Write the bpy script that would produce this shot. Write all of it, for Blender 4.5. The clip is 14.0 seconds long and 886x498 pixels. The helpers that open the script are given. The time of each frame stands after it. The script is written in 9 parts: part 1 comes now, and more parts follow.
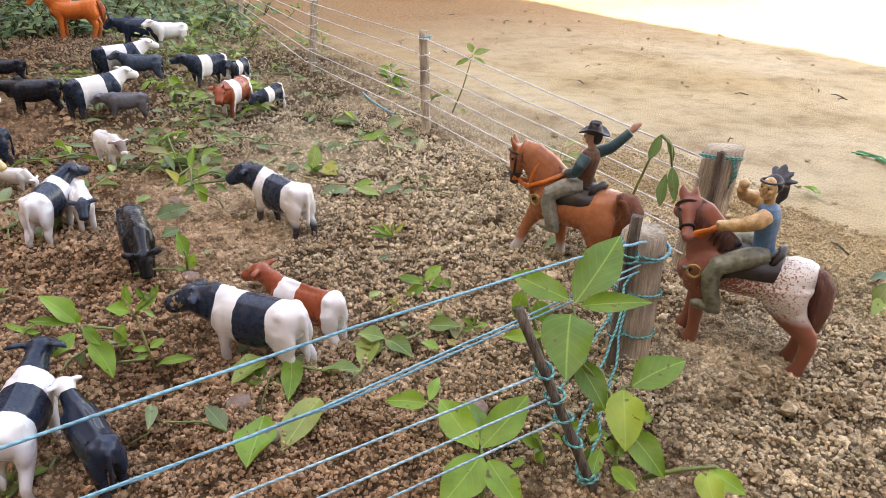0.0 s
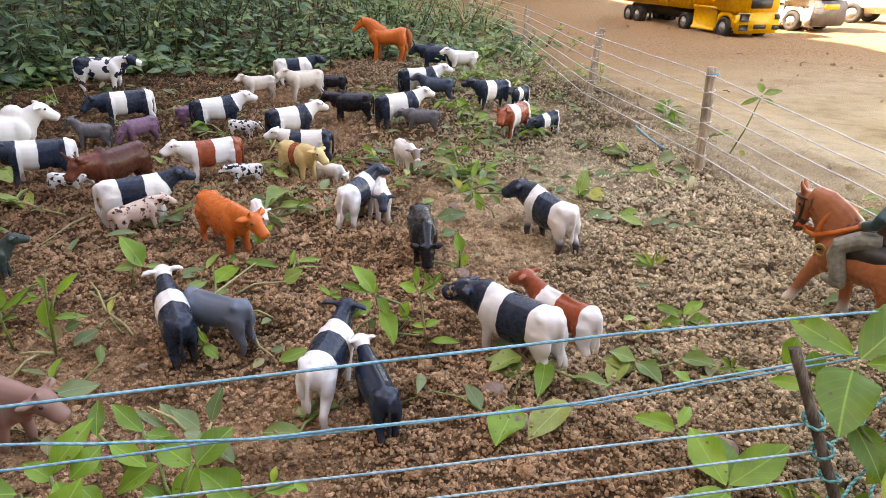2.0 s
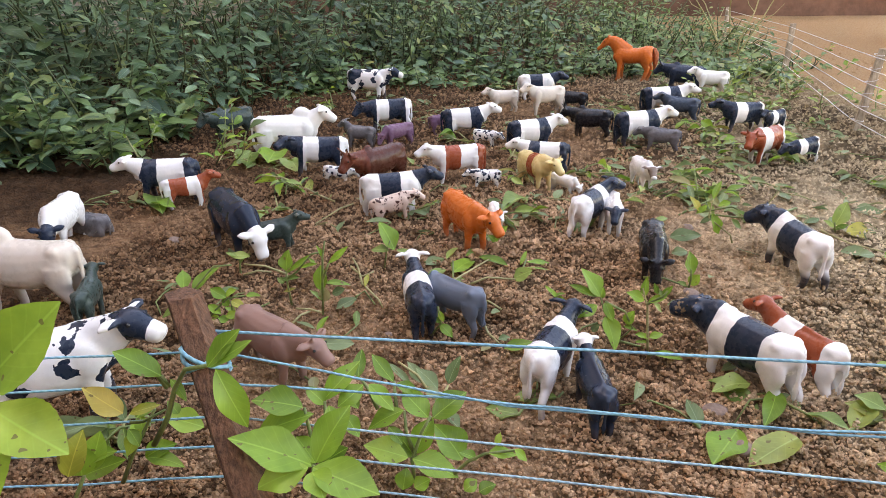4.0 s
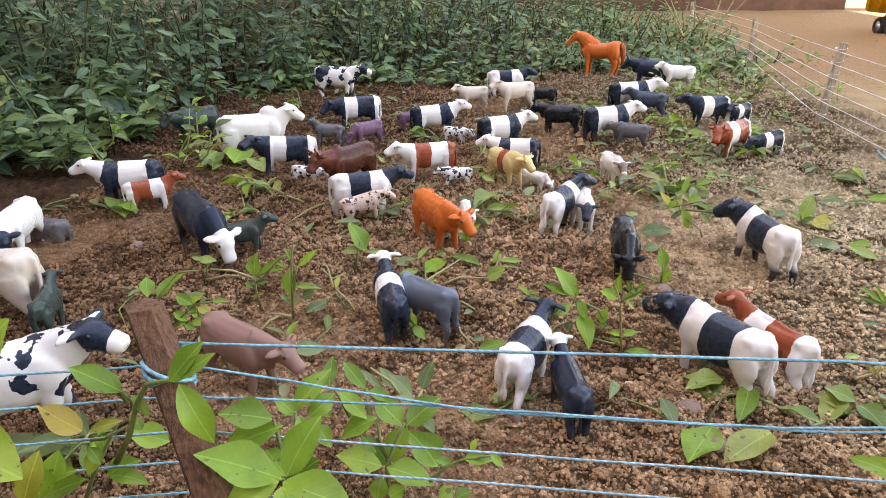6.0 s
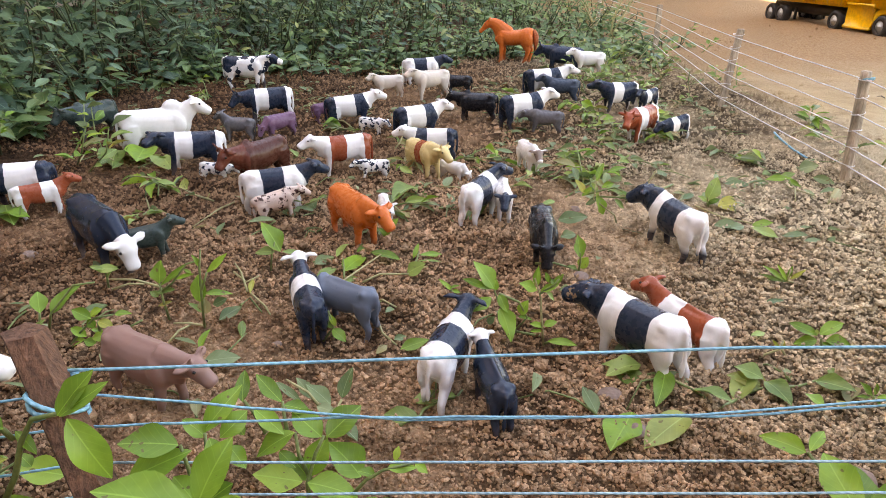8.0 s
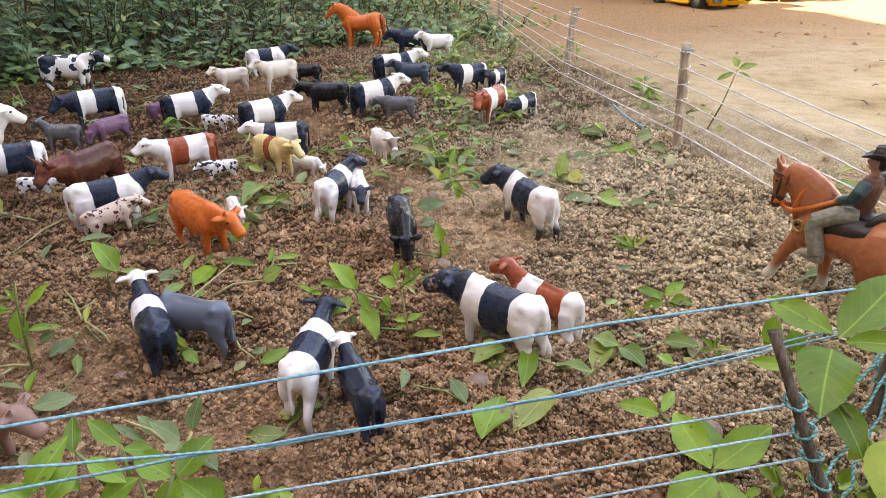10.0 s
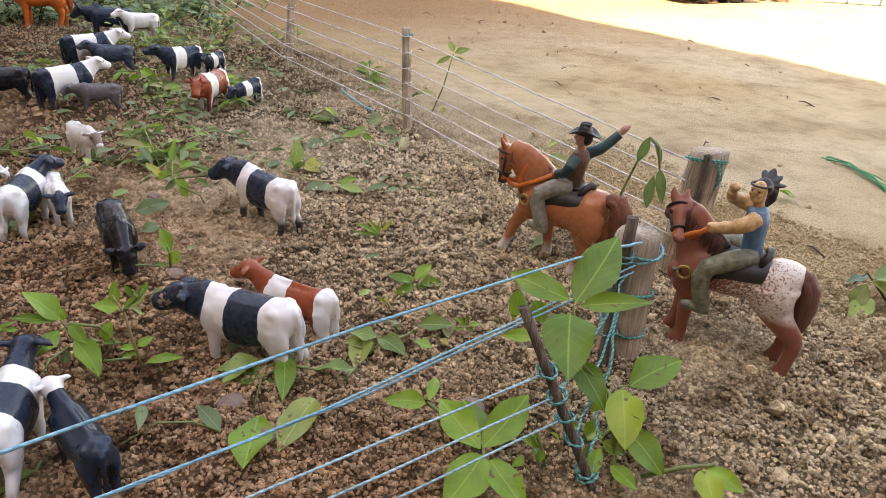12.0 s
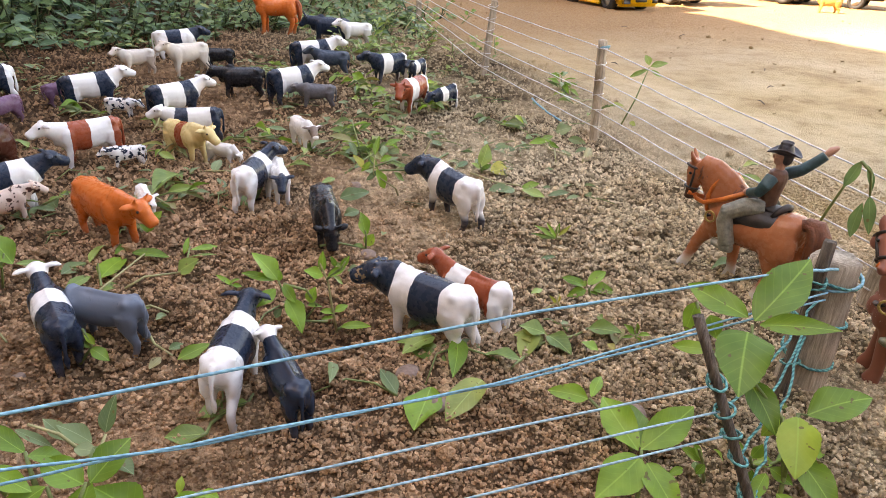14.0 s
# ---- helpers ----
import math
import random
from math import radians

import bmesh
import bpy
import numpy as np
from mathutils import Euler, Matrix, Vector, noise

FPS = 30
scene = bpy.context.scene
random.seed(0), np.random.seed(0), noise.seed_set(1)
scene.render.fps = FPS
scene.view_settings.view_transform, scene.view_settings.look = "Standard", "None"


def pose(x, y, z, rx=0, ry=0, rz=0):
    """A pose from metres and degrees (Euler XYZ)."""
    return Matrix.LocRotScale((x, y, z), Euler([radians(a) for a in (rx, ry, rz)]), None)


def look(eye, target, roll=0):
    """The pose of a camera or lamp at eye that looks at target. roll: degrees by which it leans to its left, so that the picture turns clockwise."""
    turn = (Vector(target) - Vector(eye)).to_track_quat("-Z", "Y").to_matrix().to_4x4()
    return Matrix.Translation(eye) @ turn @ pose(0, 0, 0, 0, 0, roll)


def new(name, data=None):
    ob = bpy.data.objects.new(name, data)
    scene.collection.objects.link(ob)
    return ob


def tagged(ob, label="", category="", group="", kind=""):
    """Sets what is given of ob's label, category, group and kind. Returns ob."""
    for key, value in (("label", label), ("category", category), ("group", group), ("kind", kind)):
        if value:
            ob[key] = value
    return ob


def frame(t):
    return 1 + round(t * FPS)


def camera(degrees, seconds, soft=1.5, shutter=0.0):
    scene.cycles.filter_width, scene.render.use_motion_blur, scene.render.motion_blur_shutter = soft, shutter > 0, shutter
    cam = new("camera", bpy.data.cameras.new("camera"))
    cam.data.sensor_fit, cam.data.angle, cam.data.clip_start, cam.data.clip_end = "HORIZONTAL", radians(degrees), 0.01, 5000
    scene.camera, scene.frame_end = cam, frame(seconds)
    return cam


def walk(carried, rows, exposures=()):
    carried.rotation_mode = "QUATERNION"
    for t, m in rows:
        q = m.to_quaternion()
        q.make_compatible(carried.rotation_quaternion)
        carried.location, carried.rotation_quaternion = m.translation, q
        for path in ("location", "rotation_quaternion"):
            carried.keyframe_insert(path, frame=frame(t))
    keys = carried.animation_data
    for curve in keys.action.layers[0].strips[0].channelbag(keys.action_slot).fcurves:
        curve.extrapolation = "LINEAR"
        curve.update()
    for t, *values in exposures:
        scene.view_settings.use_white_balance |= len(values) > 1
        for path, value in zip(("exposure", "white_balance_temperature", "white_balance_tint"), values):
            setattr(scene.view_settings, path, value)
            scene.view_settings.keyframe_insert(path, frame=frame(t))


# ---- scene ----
cam = camera(68.1, 14.0, soft=0.65)
# seconds, eye, target, roll
PATH = [
    (0, (0.0428, 0.0386, 0.2795), (0.5776, 0.7575, -0.1645), 1.90),
    (0.5, (0.0468, 0.0424, 0.2782), (0.6296, 0.7229, -0.1660), 2.59),
    (1, (0.0423, 0.0415, 0.2785), (0.6115, 0.7377, -0.1589), 2.31),
    (1.5, (0.0242, 0.0293, 0.2812), (0.4329, 0.8340, -0.1494), 1.92),
    (2, (0.0115, 0.0190, 0.2796), (0.2282, 0.9051, -0.1300), 1.05),
    (2.5, (0.0064, 0.0072, 0.2804), (0.1030, 0.9185, -0.1199), -0.17),
    (3, (0.0000, -0.0000, 0.2798), (-0.0041, 0.9206, -0.1107), -0.85),
    (3.2, (-0.0033, -0.0033, 0.2803), (-0.0464, 0.9164, -0.1099), -0.68),
    (5.3, (-0.0035, -0.0135, 0.2781), (-0.1305, 0.9024, -0.1027), -0.43),
    (5.5, (-0.0032, -0.0011, 0.2798), (-0.0996, 0.9049, -0.1322), -0.78),
    (6, (-0.0034, -0.0025, 0.2801), (-0.0687, 0.9148, -0.1126), -0.58),
    (6.5, (0.0018, 0.0072, 0.2797), (0.0007, 0.9196, -0.1298), -0.70),
    (7, (0.0019, 0.0090, 0.2792), (0.0373, 0.9220, -0.1272), -0.44),
    (7.2, (0.0012, 0.0111, 0.2797), (0.0348, 0.9216, -0.1325), -0.43),
    (9.3, (0.0090, 0.0092, 0.2862), (0.1141, 0.9221, -0.1082), -0.85),
    (9.5, (0.0123, 0.0069, 0.2865), (0.1292, 0.9202, -0.1038), -1.38),
    (10, (0.0181, 0.0249, 0.2838), (0.2536, 0.8950, -0.1490), -0.85),
    (10.5, (0.0220, 0.0362, 0.2806), (0.4071, 0.8427, -0.1681), 1.68),
    (11, (0.0293, 0.0478, 0.2782), (0.5826, 0.7507, -0.1688), 4.10),
    (11.5, (0.0244, 0.0494, 0.2781), (0.6517, 0.7104, -0.1337), 4.40),
    (12, (0.0281, 0.0519, 0.2777), (0.6032, 0.7395, -0.1656), 3.94),
    (12.5, (0.0285, 0.0491, 0.2783), (0.6058, 0.7403, -0.1564), 3.56),
    (13, (0.0281, 0.0462, 0.2782), (0.5738, 0.7608, -0.1595), 3.40),
    (13.5, (0.0226, 0.0446, 0.2793), (0.5347, 0.7853, -0.1554), 2.96),
    (14, (0.0107, 0.0324, 0.2788), (0.3659, 0.8567, -0.1621), 2.59),
]
walk(cam, [(t, look(eye, target, roll)) for t, eye, target, roll in PATH], [(0, 3.02, 10600, 20), (1, 2.90, 10600, 20), (1.5, 2.80, 10600, 20), (2, 3.00, 10600, 20), (3, 3.07, 10600, 20), (5.5, 3.14, 10600, 20), (6.5, 3.12, 10600, 20), (9.5, 3.10, 10600, 20), (10.5, 3.06, 10600, 20), (11.5, 2.66, 10600, 20), (12.5, 2.85, 10600, 20), (13.4, 2.83, 10600, 20), (14, 2.98, 10600, 20)])

# ---- light ----
SUN_AZ, SUN_EL = radians(173.2), radians(50)
SUN = Vector((math.cos(SUN_EL) * math.cos(SUN_AZ), math.cos(SUN_EL) * math.sin(SUN_AZ), math.sin(SUN_EL)))
world = bpy.data.worlds.new("sky")
scene.world = world
world.use_nodes = True
wn, wl = world.node_tree.nodes, world.node_tree.links
sky = wn.new("ShaderNodeTexSky")
sky.sky_type, sky.sun_disc = "NISHITA", False
sky.sun_elevation, sky.sun_rotation = SUN_EL, radians(90) - SUN_AZ
wl.new(sky.outputs[0], wn["Background"].inputs[0])
wn["Background"].inputs[1].default_value = 0.15
sun = new("sun", bpy.data.lights.new("sun", "SUN"))
sun.data.energy, sun.data.angle, sun.data.color = 5.0, radians(0.5), (1.0, 0.97, 0.93)
sun.matrix_world = look(SUN * 20, (0, 0, 0))


# ---- materials ----
def material(name, rough=0.6, metallic=0.0):
    m = bpy.data.materials.new(name)
    m.use_nodes = True
    b = m.node_tree.nodes["Principled BSDF"]
    b.inputs["Roughness"].default_value = rough
    b.inputs["Metallic"].default_value = metallic
    return m, m.node_tree.nodes, m.node_tree.links, b


def noise_node(nodes, links, scale, detail=4, rough=0.55, coords="Object", vec=None):
    n = nodes.new("ShaderNodeTexNoise")
    n.inputs["Scale"].default_value, n.inputs["Detail"].default_value, n.inputs["Roughness"].default_value = scale, detail, rough
    if vec is None:
        tc = nodes.new("ShaderNodeTexCoord")
        vec = tc.outputs[coords]
    links.new(vec, n.inputs["Vector"])
    return n


def ramp_node(nodes, links, fac, stops, mode="LINEAR"):
    r = nodes.new("ShaderNodeValToRGB")
    r.color_ramp.interpolation = mode
    el = r.color_ramp.elements
    while len(el) < len(stops):
        el.new(0.5)
    for e, (p, c) in zip(el, stops):
        e.position, e.color = p, (*c[:3], 1)
    links.new(fac, r.inputs[0])
    return r


def mix_node(nodes, links, fac, a, b, kind="MIX"):
    m = nodes.new("ShaderNodeMix")
    m.data_type, m.blend_type = "RGBA", kind
    for sock, v in ((m.inputs[0], fac), (m.inputs[6], a), (m.inputs[7], b)):
        if hasattr(v, "is_output"):
            links.new(v, sock)
        elif isinstance(v, (int, float)):
            sock.default_value = v
        else:
            sock.default_value = (*v, 1)
    return m.outputs[2]


def bump_node(nodes, links, b, height, strength, dist):
    n = nodes.new("ShaderNodeBump")
    n.inputs["Strength"].default_value, n.inputs["Distance"].default_value = strength, dist
    links.new(height, n.inputs["Height"])
    links.new(n.outputs[0], b.inputs["Normal"])


def mottled(name, dark, light, scale, rough=0.7, bump=0.3, dist=0.001, metallic=0.0, coords="Object"):
    """A surface of two tones, patchy and grainy."""
    m, nodes, links, b = material(name, rough, metallic)
    big = noise_node(nodes, links, scale, 5, coords=coords)
    fine = noise_node(nodes, links, scale * 9, 3, coords=coords)
    r = ramp_node(nodes, links, big.outputs[0], [(0.32, dark), (0.68, light)])
    f = ramp_node(nodes, links, fine.outputs[0], [(0.25, (0.72, 0.72, 0.72)), (0.7, (1.08, 1.08, 1.08))])
    links.new(mix_node(nodes, links, 1.0, r.outputs[0], f.outputs[0], "MULTIPLY"), b.inputs["Base Color"])
    bump_node(nodes, links, b, fine.outputs[0], bump, dist)
    return m


def grained(name, dark, light):
    """Weathered wood: cracks and grain that run up the post."""
    m, nodes, links, b = material(name, 0.88)
    tc = nodes.new("ShaderNodeTexCoord")
    mp = nodes.new("ShaderNodeMapping")
    links.new(tc.outputs["Object"], mp.inputs["Vector"])
    mp.inputs["Scale"].default_value = (1, 1, 0.10)
    grain = noise_node(nodes, links, 420, 5, 0.65, vec=mp.outputs["Vector"])
    patch = noise_node(nodes, links, 45, 4, vec=tc.outputs["Object"])
    r = ramp_node(nodes, links, grain.outputs[0], [(0.33, dark), (0.50, tuple((p + q) / 2 for p, q in zip(dark, light))), (0.68, light)])
    f = ramp_node(nodes, links, patch.outputs[0], [(0.3, (0.62, 0.60, 0.58)), (0.65, (1.12, 1.10, 1.08))])
    links.new(mix_node(nodes, links, 1.0, r.outputs[0], f.outputs[0], "MULTIPLY"), b.inputs["Base Color"])
    bump_node(nodes, links, b, grain.outputs[0], 0.9, 0.003)
    return m


WHITE, NAVY, RUST, BROWN = (0.785, 0.77, 0.755), (0.017, 0.028, 0.050), (0.33, 0.075, 0.035), (0.10, 0.032, 0.02)
ORANGE, CREAM, MAUVE, GREY = (0.66, 0.15, 0.035), (0.70, 0.54, 0.26), (0.29, 0.165, 0.135), (0.13, 0.165, 0.215)
BLACK, DKGREEN, PURPLE, PINKW = (0.013, 0.014, 0.018), (0.038, 0.060, 0.054), (0.19, 0.10, 0.16), (0.66, 0.50, 0.42)


def toy_paint(name, stops, spots=None, rough=0.31, hoof=None, wear=0.0, legs=None, face=0.0, frost=None):
    """Painted plastic: colour bands along the body, from the rump to the nose, or blotches; scuffed and dusty."""
    m, nodes, links, b = material(name, rough)
    tc = nodes.new("ShaderNodeTexCoord")
    wob = noise_node(nodes, links, 70, 2, vec=tc.outputs["Object"])
    sep = nodes.new("ShaderNodeSeparateXYZ")
    links.new(tc.outputs["Object"], sep.inputs[0])
    spine = nodes.new("ShaderNodeAttribute")
    spine.attribute_name = "along"
    mr = nodes.new("ShaderNodeMath")
    mr.operation = "MULTIPLY_ADD"
    links.new(wob.outputs[0], mr.inputs[0])
    mr.inputs[1].default_value = 0.05
    level = nodes.new("ShaderNodeMath")
    level.operation = "SUBTRACT"
    links.new(spine.outputs["Fac"], level.inputs[0])
    level.inputs[1].default_value = 0.025
    links.new(level.outputs[0], mr.inputs[2])
    base = ramp_node(nodes, links, mr.outputs[0], stops, "CONSTANT").outputs[0]
    if spots:
        col, size, amount = spots
        sp = noise_node(nodes, links, size, 4.0, 0.5, vec=tc.outputs["Object"])
        cut = ramp_node(nodes, links, sp.outputs[0], [(0, (0, 0, 0)), (amount, (1, 1, 1))], "CONSTANT")
        if face:
            ends = ((1, 1, 1), (0, 0, 0)) if face > 0 else ((0, 0, 0), (1, 1, 1))
            nose = ramp_node(nodes, links, mr.outputs[0], [(0, ends[0]), (abs(face), ends[1])], "CONSTANT")
            base = mix_node(nodes, links, mix_node(nodes, links, 1.0, cut.outputs[0], nose.outputs[0], "MULTIPLY"), base, col)
        else:
            base = mix_node(nodes, links, cut.outputs[0], base, col)
    if frost:
        flecks = noise_node(nodes, links, 640, 4, 0.65, vec=tc.outputs["Object"])
        part_way = nodes.new("ShaderNodeMath")
        part_way.operation = "MULTIPLY_ADD"
        links.new(flecks.outputs[0], part_way.inputs[0])
        part_way.inputs[1].default_value = 1.4
        far_on = nodes.new("ShaderNodeMath")
        far_on.operation = "MULTIPLY"
        links.new(mr.outputs[0], far_on.inputs[0])
        far_on.inputs[1].default_value = 0.65
        links.new(far_on.outputs[0], part_way.inputs[2])
        edge = ramp_node(nodes, links, part_way.outputs[0], [(frost[1] - 0.05, (0, 0, 0)), (frost[1] + 0.05, (1, 1, 1))])
        base = mix_node(nodes, links, edge.outputs[0], base, frost[0])
    if legs:
        lr = nodes.new("ShaderNodeMapRange")
        links.new(sep.outputs[2], lr.inputs["Value"])
        lr.inputs["From Min"].default_value, lr.inputs["From Max"].default_value = legs[1] + 0.004, legs[1] - 0.004
        base = mix_node(nodes, links, lr.outputs[0], base, legs[0])
    # dust low down on the legs, settled from the soil
    dust = noise_node(nodes, links, 220, 4, vec=tc.outputs["Object"])
    zr = nodes.new("ShaderNodeMapRange")
    links.new(sep.outputs[2], zr.inputs["Value"])
    zr.inputs["From Min"].default_value, zr.inputs["From Max"].default_value = 0.024, 0.0
    zr.inputs["To Max"].default_value = 0.95
    mul = nodes.new("ShaderNodeMath")
    mul.operation = "MULTIPLY"
    links.new(zr.outputs[0], mul.inputs[0])
    links.new(dust.outputs[0], mul.inputs[1])
    base = mix_node(nodes, links, mul.outputs[0], base, hoof or (0.23, 0.15, 0.10))
    sc = noise_node(nodes, links, 420, 5, 0.7, vec=tc.outputs["Object"])
    cut2 = ramp_node(nodes, links, sc.outputs[0], [(0.60 - wear, (0, 0, 0)), (0.74 - wear, (0.17, 0.17, 0.17))])
    base = mix_node(nodes, links, cut2.outputs[0], base, (0.30, 0.26, 0.22))
    links.new(base, b.inputs["Base Color"])
    b.inputs["Coat Weight"].default_value, b.inputs["Coat Roughness"].default_value = 0.06, 0.2
    b.inputs["Specular IOR Level"].default_value = 0.24
    rr = nodes.new("ShaderNodeMapRange")
    links.new(dust.outputs[0], rr.inputs["Value"])
    rr.inputs["To Min"].default_value, rr.inputs["To Max"].default_value = rough - 0.14, rough + 0.08
    links.new(rr.outputs[0], b.inputs["Roughness"])
    flesh = noise_node(nodes, links, 75, 2, vec=tc.outputs["Object"])
    both = nodes.new("ShaderNodeMath")
    both.operation = "MULTIPLY_ADD"
    links.new(sc.outputs[0], both.inputs[0])
    both.inputs[1].default_value = 0.12
    links.new(flesh.outputs[0], both.inputs[2])
    bump_node(nodes, links, b, both.outputs[0], 0.22, 0.002)
    return m


def soil_material(name="soil", crumb=False):
    """Dug soil inside the fence, red and darker towards one side and dry and grey towards the other, packed sand
    outside.
    """
    m, nodes, links, b = material(name, 0.95)
    b.inputs["Specular IOR Level"].default_value = 0.15
    tc = nodes.new("ShaderNodeTexCoord")
    v = tc.outputs["Object"]
    sep = nodes.new("ShaderNodeSeparateXYZ")
    links.new(v, sep.inputs[0])
    patch = noise_node(nodes, links, 6, 5, vec=v)
    grain = noise_node(nodes, links, 120, 6, 0.65, vec=v)
    speck = noise_node(nodes, links, 480, 3, 0.6, vec=v)
    red = ramp_node(nodes, links, grain.outputs[0], [(0.28, (0.30, 0.178, 0.104)), (0.5, (0.535, 0.338, 0.205)), (0.72, (0.63, 0.42, 0.27))])
    grey = ramp_node(nodes, links, grain.outputs[0], [(0.28, (0.42, 0.335, 0.226)), (0.5, (0.67, 0.550, 0.380)), (0.72, (0.755, 0.635, 0.45))])
    sand = ramp_node(nodes, links, patch.outputs[0], [(0.3, (0.42, 0.325, 0.205)), (0.48, (0.57, 0.475, 0.315)), (0.72, (0.66, 0.565, 0.39))])
    sandf = ramp_node(nodes, links, speck.outputs[0], [(0.25, (0.72, 0.70, 0.68)), (0.6, (1.05, 1.05, 1.05))])
    sandc = mix_node(nodes, links, 1.0, sand.outputs[0], sandf.outputs[0], "MULTIPLY")
    drift = ramp_node(nodes, links, noise_node(nodes, links, 1.7, 3, 0.5, vec=v).outputs[0], [(0.36, (1.06, 1.06, 1.08)), (0.58, (1.0, 0.93, 0.82)), (0.70, (0.94, 0.84, 0.70))])
    sandc = mix_node(nodes, links, 1.0, sandc, drift.outputs[0], "MULTIPLY")
    tread = ramp_node(nodes, links, noise_node(nodes, links, 24, 6, 0.7, vec=v).outputs[0], [(0.32, (0.82, 0.79, 0.75)), (0.50, (1, 1, 1)), (0.70, (1.05, 1.05, 1.05))])
    sandc = mix_node(nodes, links, 1.0, sandc, tread.outputs[0], "MULTIPLY")

    yr = nodes.new("ShaderNodeMapRange")
    links.new(sep.outputs[1], yr.inputs["Value"])
    yr.inputs["From Min"].default_value, yr.inputs["From Max"].default_value = 1.0, 1.95
    earth = ramp_node(nodes, links, grain.outputs[0], [(0.3, (0.265, 0.152, 0.077)), (0.7, (0.46, 0.295, 0.16))])
    sandc = mix_node(nodes, links, yr.outputs[0], sandc, earth.outputs[0])

    def side(lo, hi, wob, k):
        w = nodes.new("ShaderNodeMath")
        w.operation = "MULTIPLY_ADD"
        links.new(wob, w.inputs[0])
        w.inputs[1].default_value = k
        links.new(sep.outputs[0], w.inputs[2])
        r = nodes.new("ShaderNodeMapRange")
        links.new(w.outputs[0], r.inputs["Value"])
        r.inputs["From Min"].default_value, r.inputs["From Max"].default_value = lo, hi
        return r.outputs[0]

    dug = mix_node(nodes, links, side(0.30, 0.58, patch.outputs[0], 0.35), red.outputs[0], grey.outputs[0])
    stain = ramp_node(nodes, links, noise_node(nodes, links, 17, 4, vec=v).outputs[0], [(0.33, (0.54, 0.49, 0.45)), (0.48, (1, 1, 1))])
    dug = mix_node(nodes, links, 1.0, dug, stain.outputs[0], "MULTIPLY")
    heaps = ramp_node(nodes, links, noise_node(nodes, links, 52, 3, 0.6, vec=v).outputs[0], [(0.34, (0.66, 0.63, 0.60)), (0.48, (1.0, 1.0, 1.0)), (0.68, (1.14, 1.13, 1.12))])
    dug = mix_node(nodes, links, 1.0, dug, heaps.outputs[0], "MULTIPLY")
    clot = ramp_node(nodes, links, noise_node(nodes, links, 130, 2, 0.5, vec=v).outputs[0], [(0.34, (0.72, 0.70, 0.68)), (0.47, (1.0, 1.0, 1.0)), (0.62, (1.12, 1.12, 1.11))])
    dug = mix_node(nodes, links, 1.0, dug, clot.outputs[0], "MULTIPLY")
    # Darker towards -x, broken up by the patch noise.
    side_tone = ramp_node(nodes, links, side(-0.30, 0.17, patch.outputs[0], 0.30), [(0.0, (0.56, 0.49, 0.45)), (1.0, (1, 1, 1))])
    dug = mix_node(nodes, links, 1.0, dug, side_tone.outputs[0], "MULTIPLY")
    # Dug soil gets darker with y, towards the far side.
    far_rows = nodes.new("ShaderNodeMapRange")
    links.new(sep.outputs[1], far_rows.inputs["Value"])
    far_rows.inputs["From Min"].default_value, far_rows.inputs["From Max"].default_value = 0.65, 1.25
    far_tone = ramp_node(nodes, links, far_rows.outputs[0], [(0.0, (1, 1, 1)), (1.0, (0.58, 0.545, 0.51))])
    dug = mix_node(nodes, links, 1.0, dug, far_tone.outputs[0], "MULTIPLY")
    # Slightly darker at low y, on the near side.
    near_rows = nodes.new("ShaderNodeMapRange")
    links.new(sep.outputs[1], near_rows.inputs["Value"])
    near_rows.inputs["From Min"].default_value, near_rows.inputs["From Max"].default_value = 0.18, 0.40
    near_tone = ramp_node(nodes, links, near_rows.outputs[0], [(0.0, (0.96, 0.95, 0.94)), (1.0, (1, 1, 1))])
    dug = mix_node(nodes, links, 1.0, dug, near_tone.outputs[0], "MULTIPLY")
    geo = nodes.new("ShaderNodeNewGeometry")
    # Crumb tones vary at random; the dark ones stand in for shaded gaps.
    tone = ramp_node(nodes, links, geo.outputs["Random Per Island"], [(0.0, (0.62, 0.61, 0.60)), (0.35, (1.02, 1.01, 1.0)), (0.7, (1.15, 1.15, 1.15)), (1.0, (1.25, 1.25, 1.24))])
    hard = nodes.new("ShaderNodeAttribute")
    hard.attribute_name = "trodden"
    # Darker ground under loose crumbs: shade of their gaps put into the colour.
    gap_shade = ramp_node(nodes, links, hard.outputs["Fac"], [(0.0, (0.32, 0.295, 0.27)), (1.0, (0.92, 0.88, 0.84))])
    dug = mix_node(nodes, links, 1.0, dug, tone.outputs[0] if crumb else gap_shade.outputs[0], "MULTIPLY")
    near = nodes.new("ShaderNodeMapRange")
    links.new(sep.outputs[1], near.inputs["Value"])
    near.inputs["From Min"].default_value, near.inputs["From Max"].default_value = 0.7, 1.2
    near.inputs["To Min"].default_value, near.inputs["To Max"].default_value = 0.135, 0.0
    shift = nodes.new("ShaderNodeMath")
    shift.operation = "MULTIPLY_ADD"
    links.new(patch.outputs[0], shift.inputs[0])
    shift.inputs[1].default_value = 0.30
    links.new(near.outputs[0], shift.inputs[2])
    links.new(mix_node(nodes, links, side(0.86, 0.98, shift.outputs[0], 1.0), dug, sandc), b.inputs["Base Color"])
    add = nodes.new("ShaderNodeMath")
    add.operation = "ADD"
    links.new(grain.outputs[0], add.inputs[0])
    links.new(speck.outputs[0], add.inputs[1])
    cell = nodes.new("ShaderNodeTexVoronoi")
    warp = noise_node(nodes, links, 150, 3, vec=v)
    wv = nodes.new("ShaderNodeMixRGB")
    wv.inputs[0].default_value = 0.006
    links.new(v, wv.inputs[1])
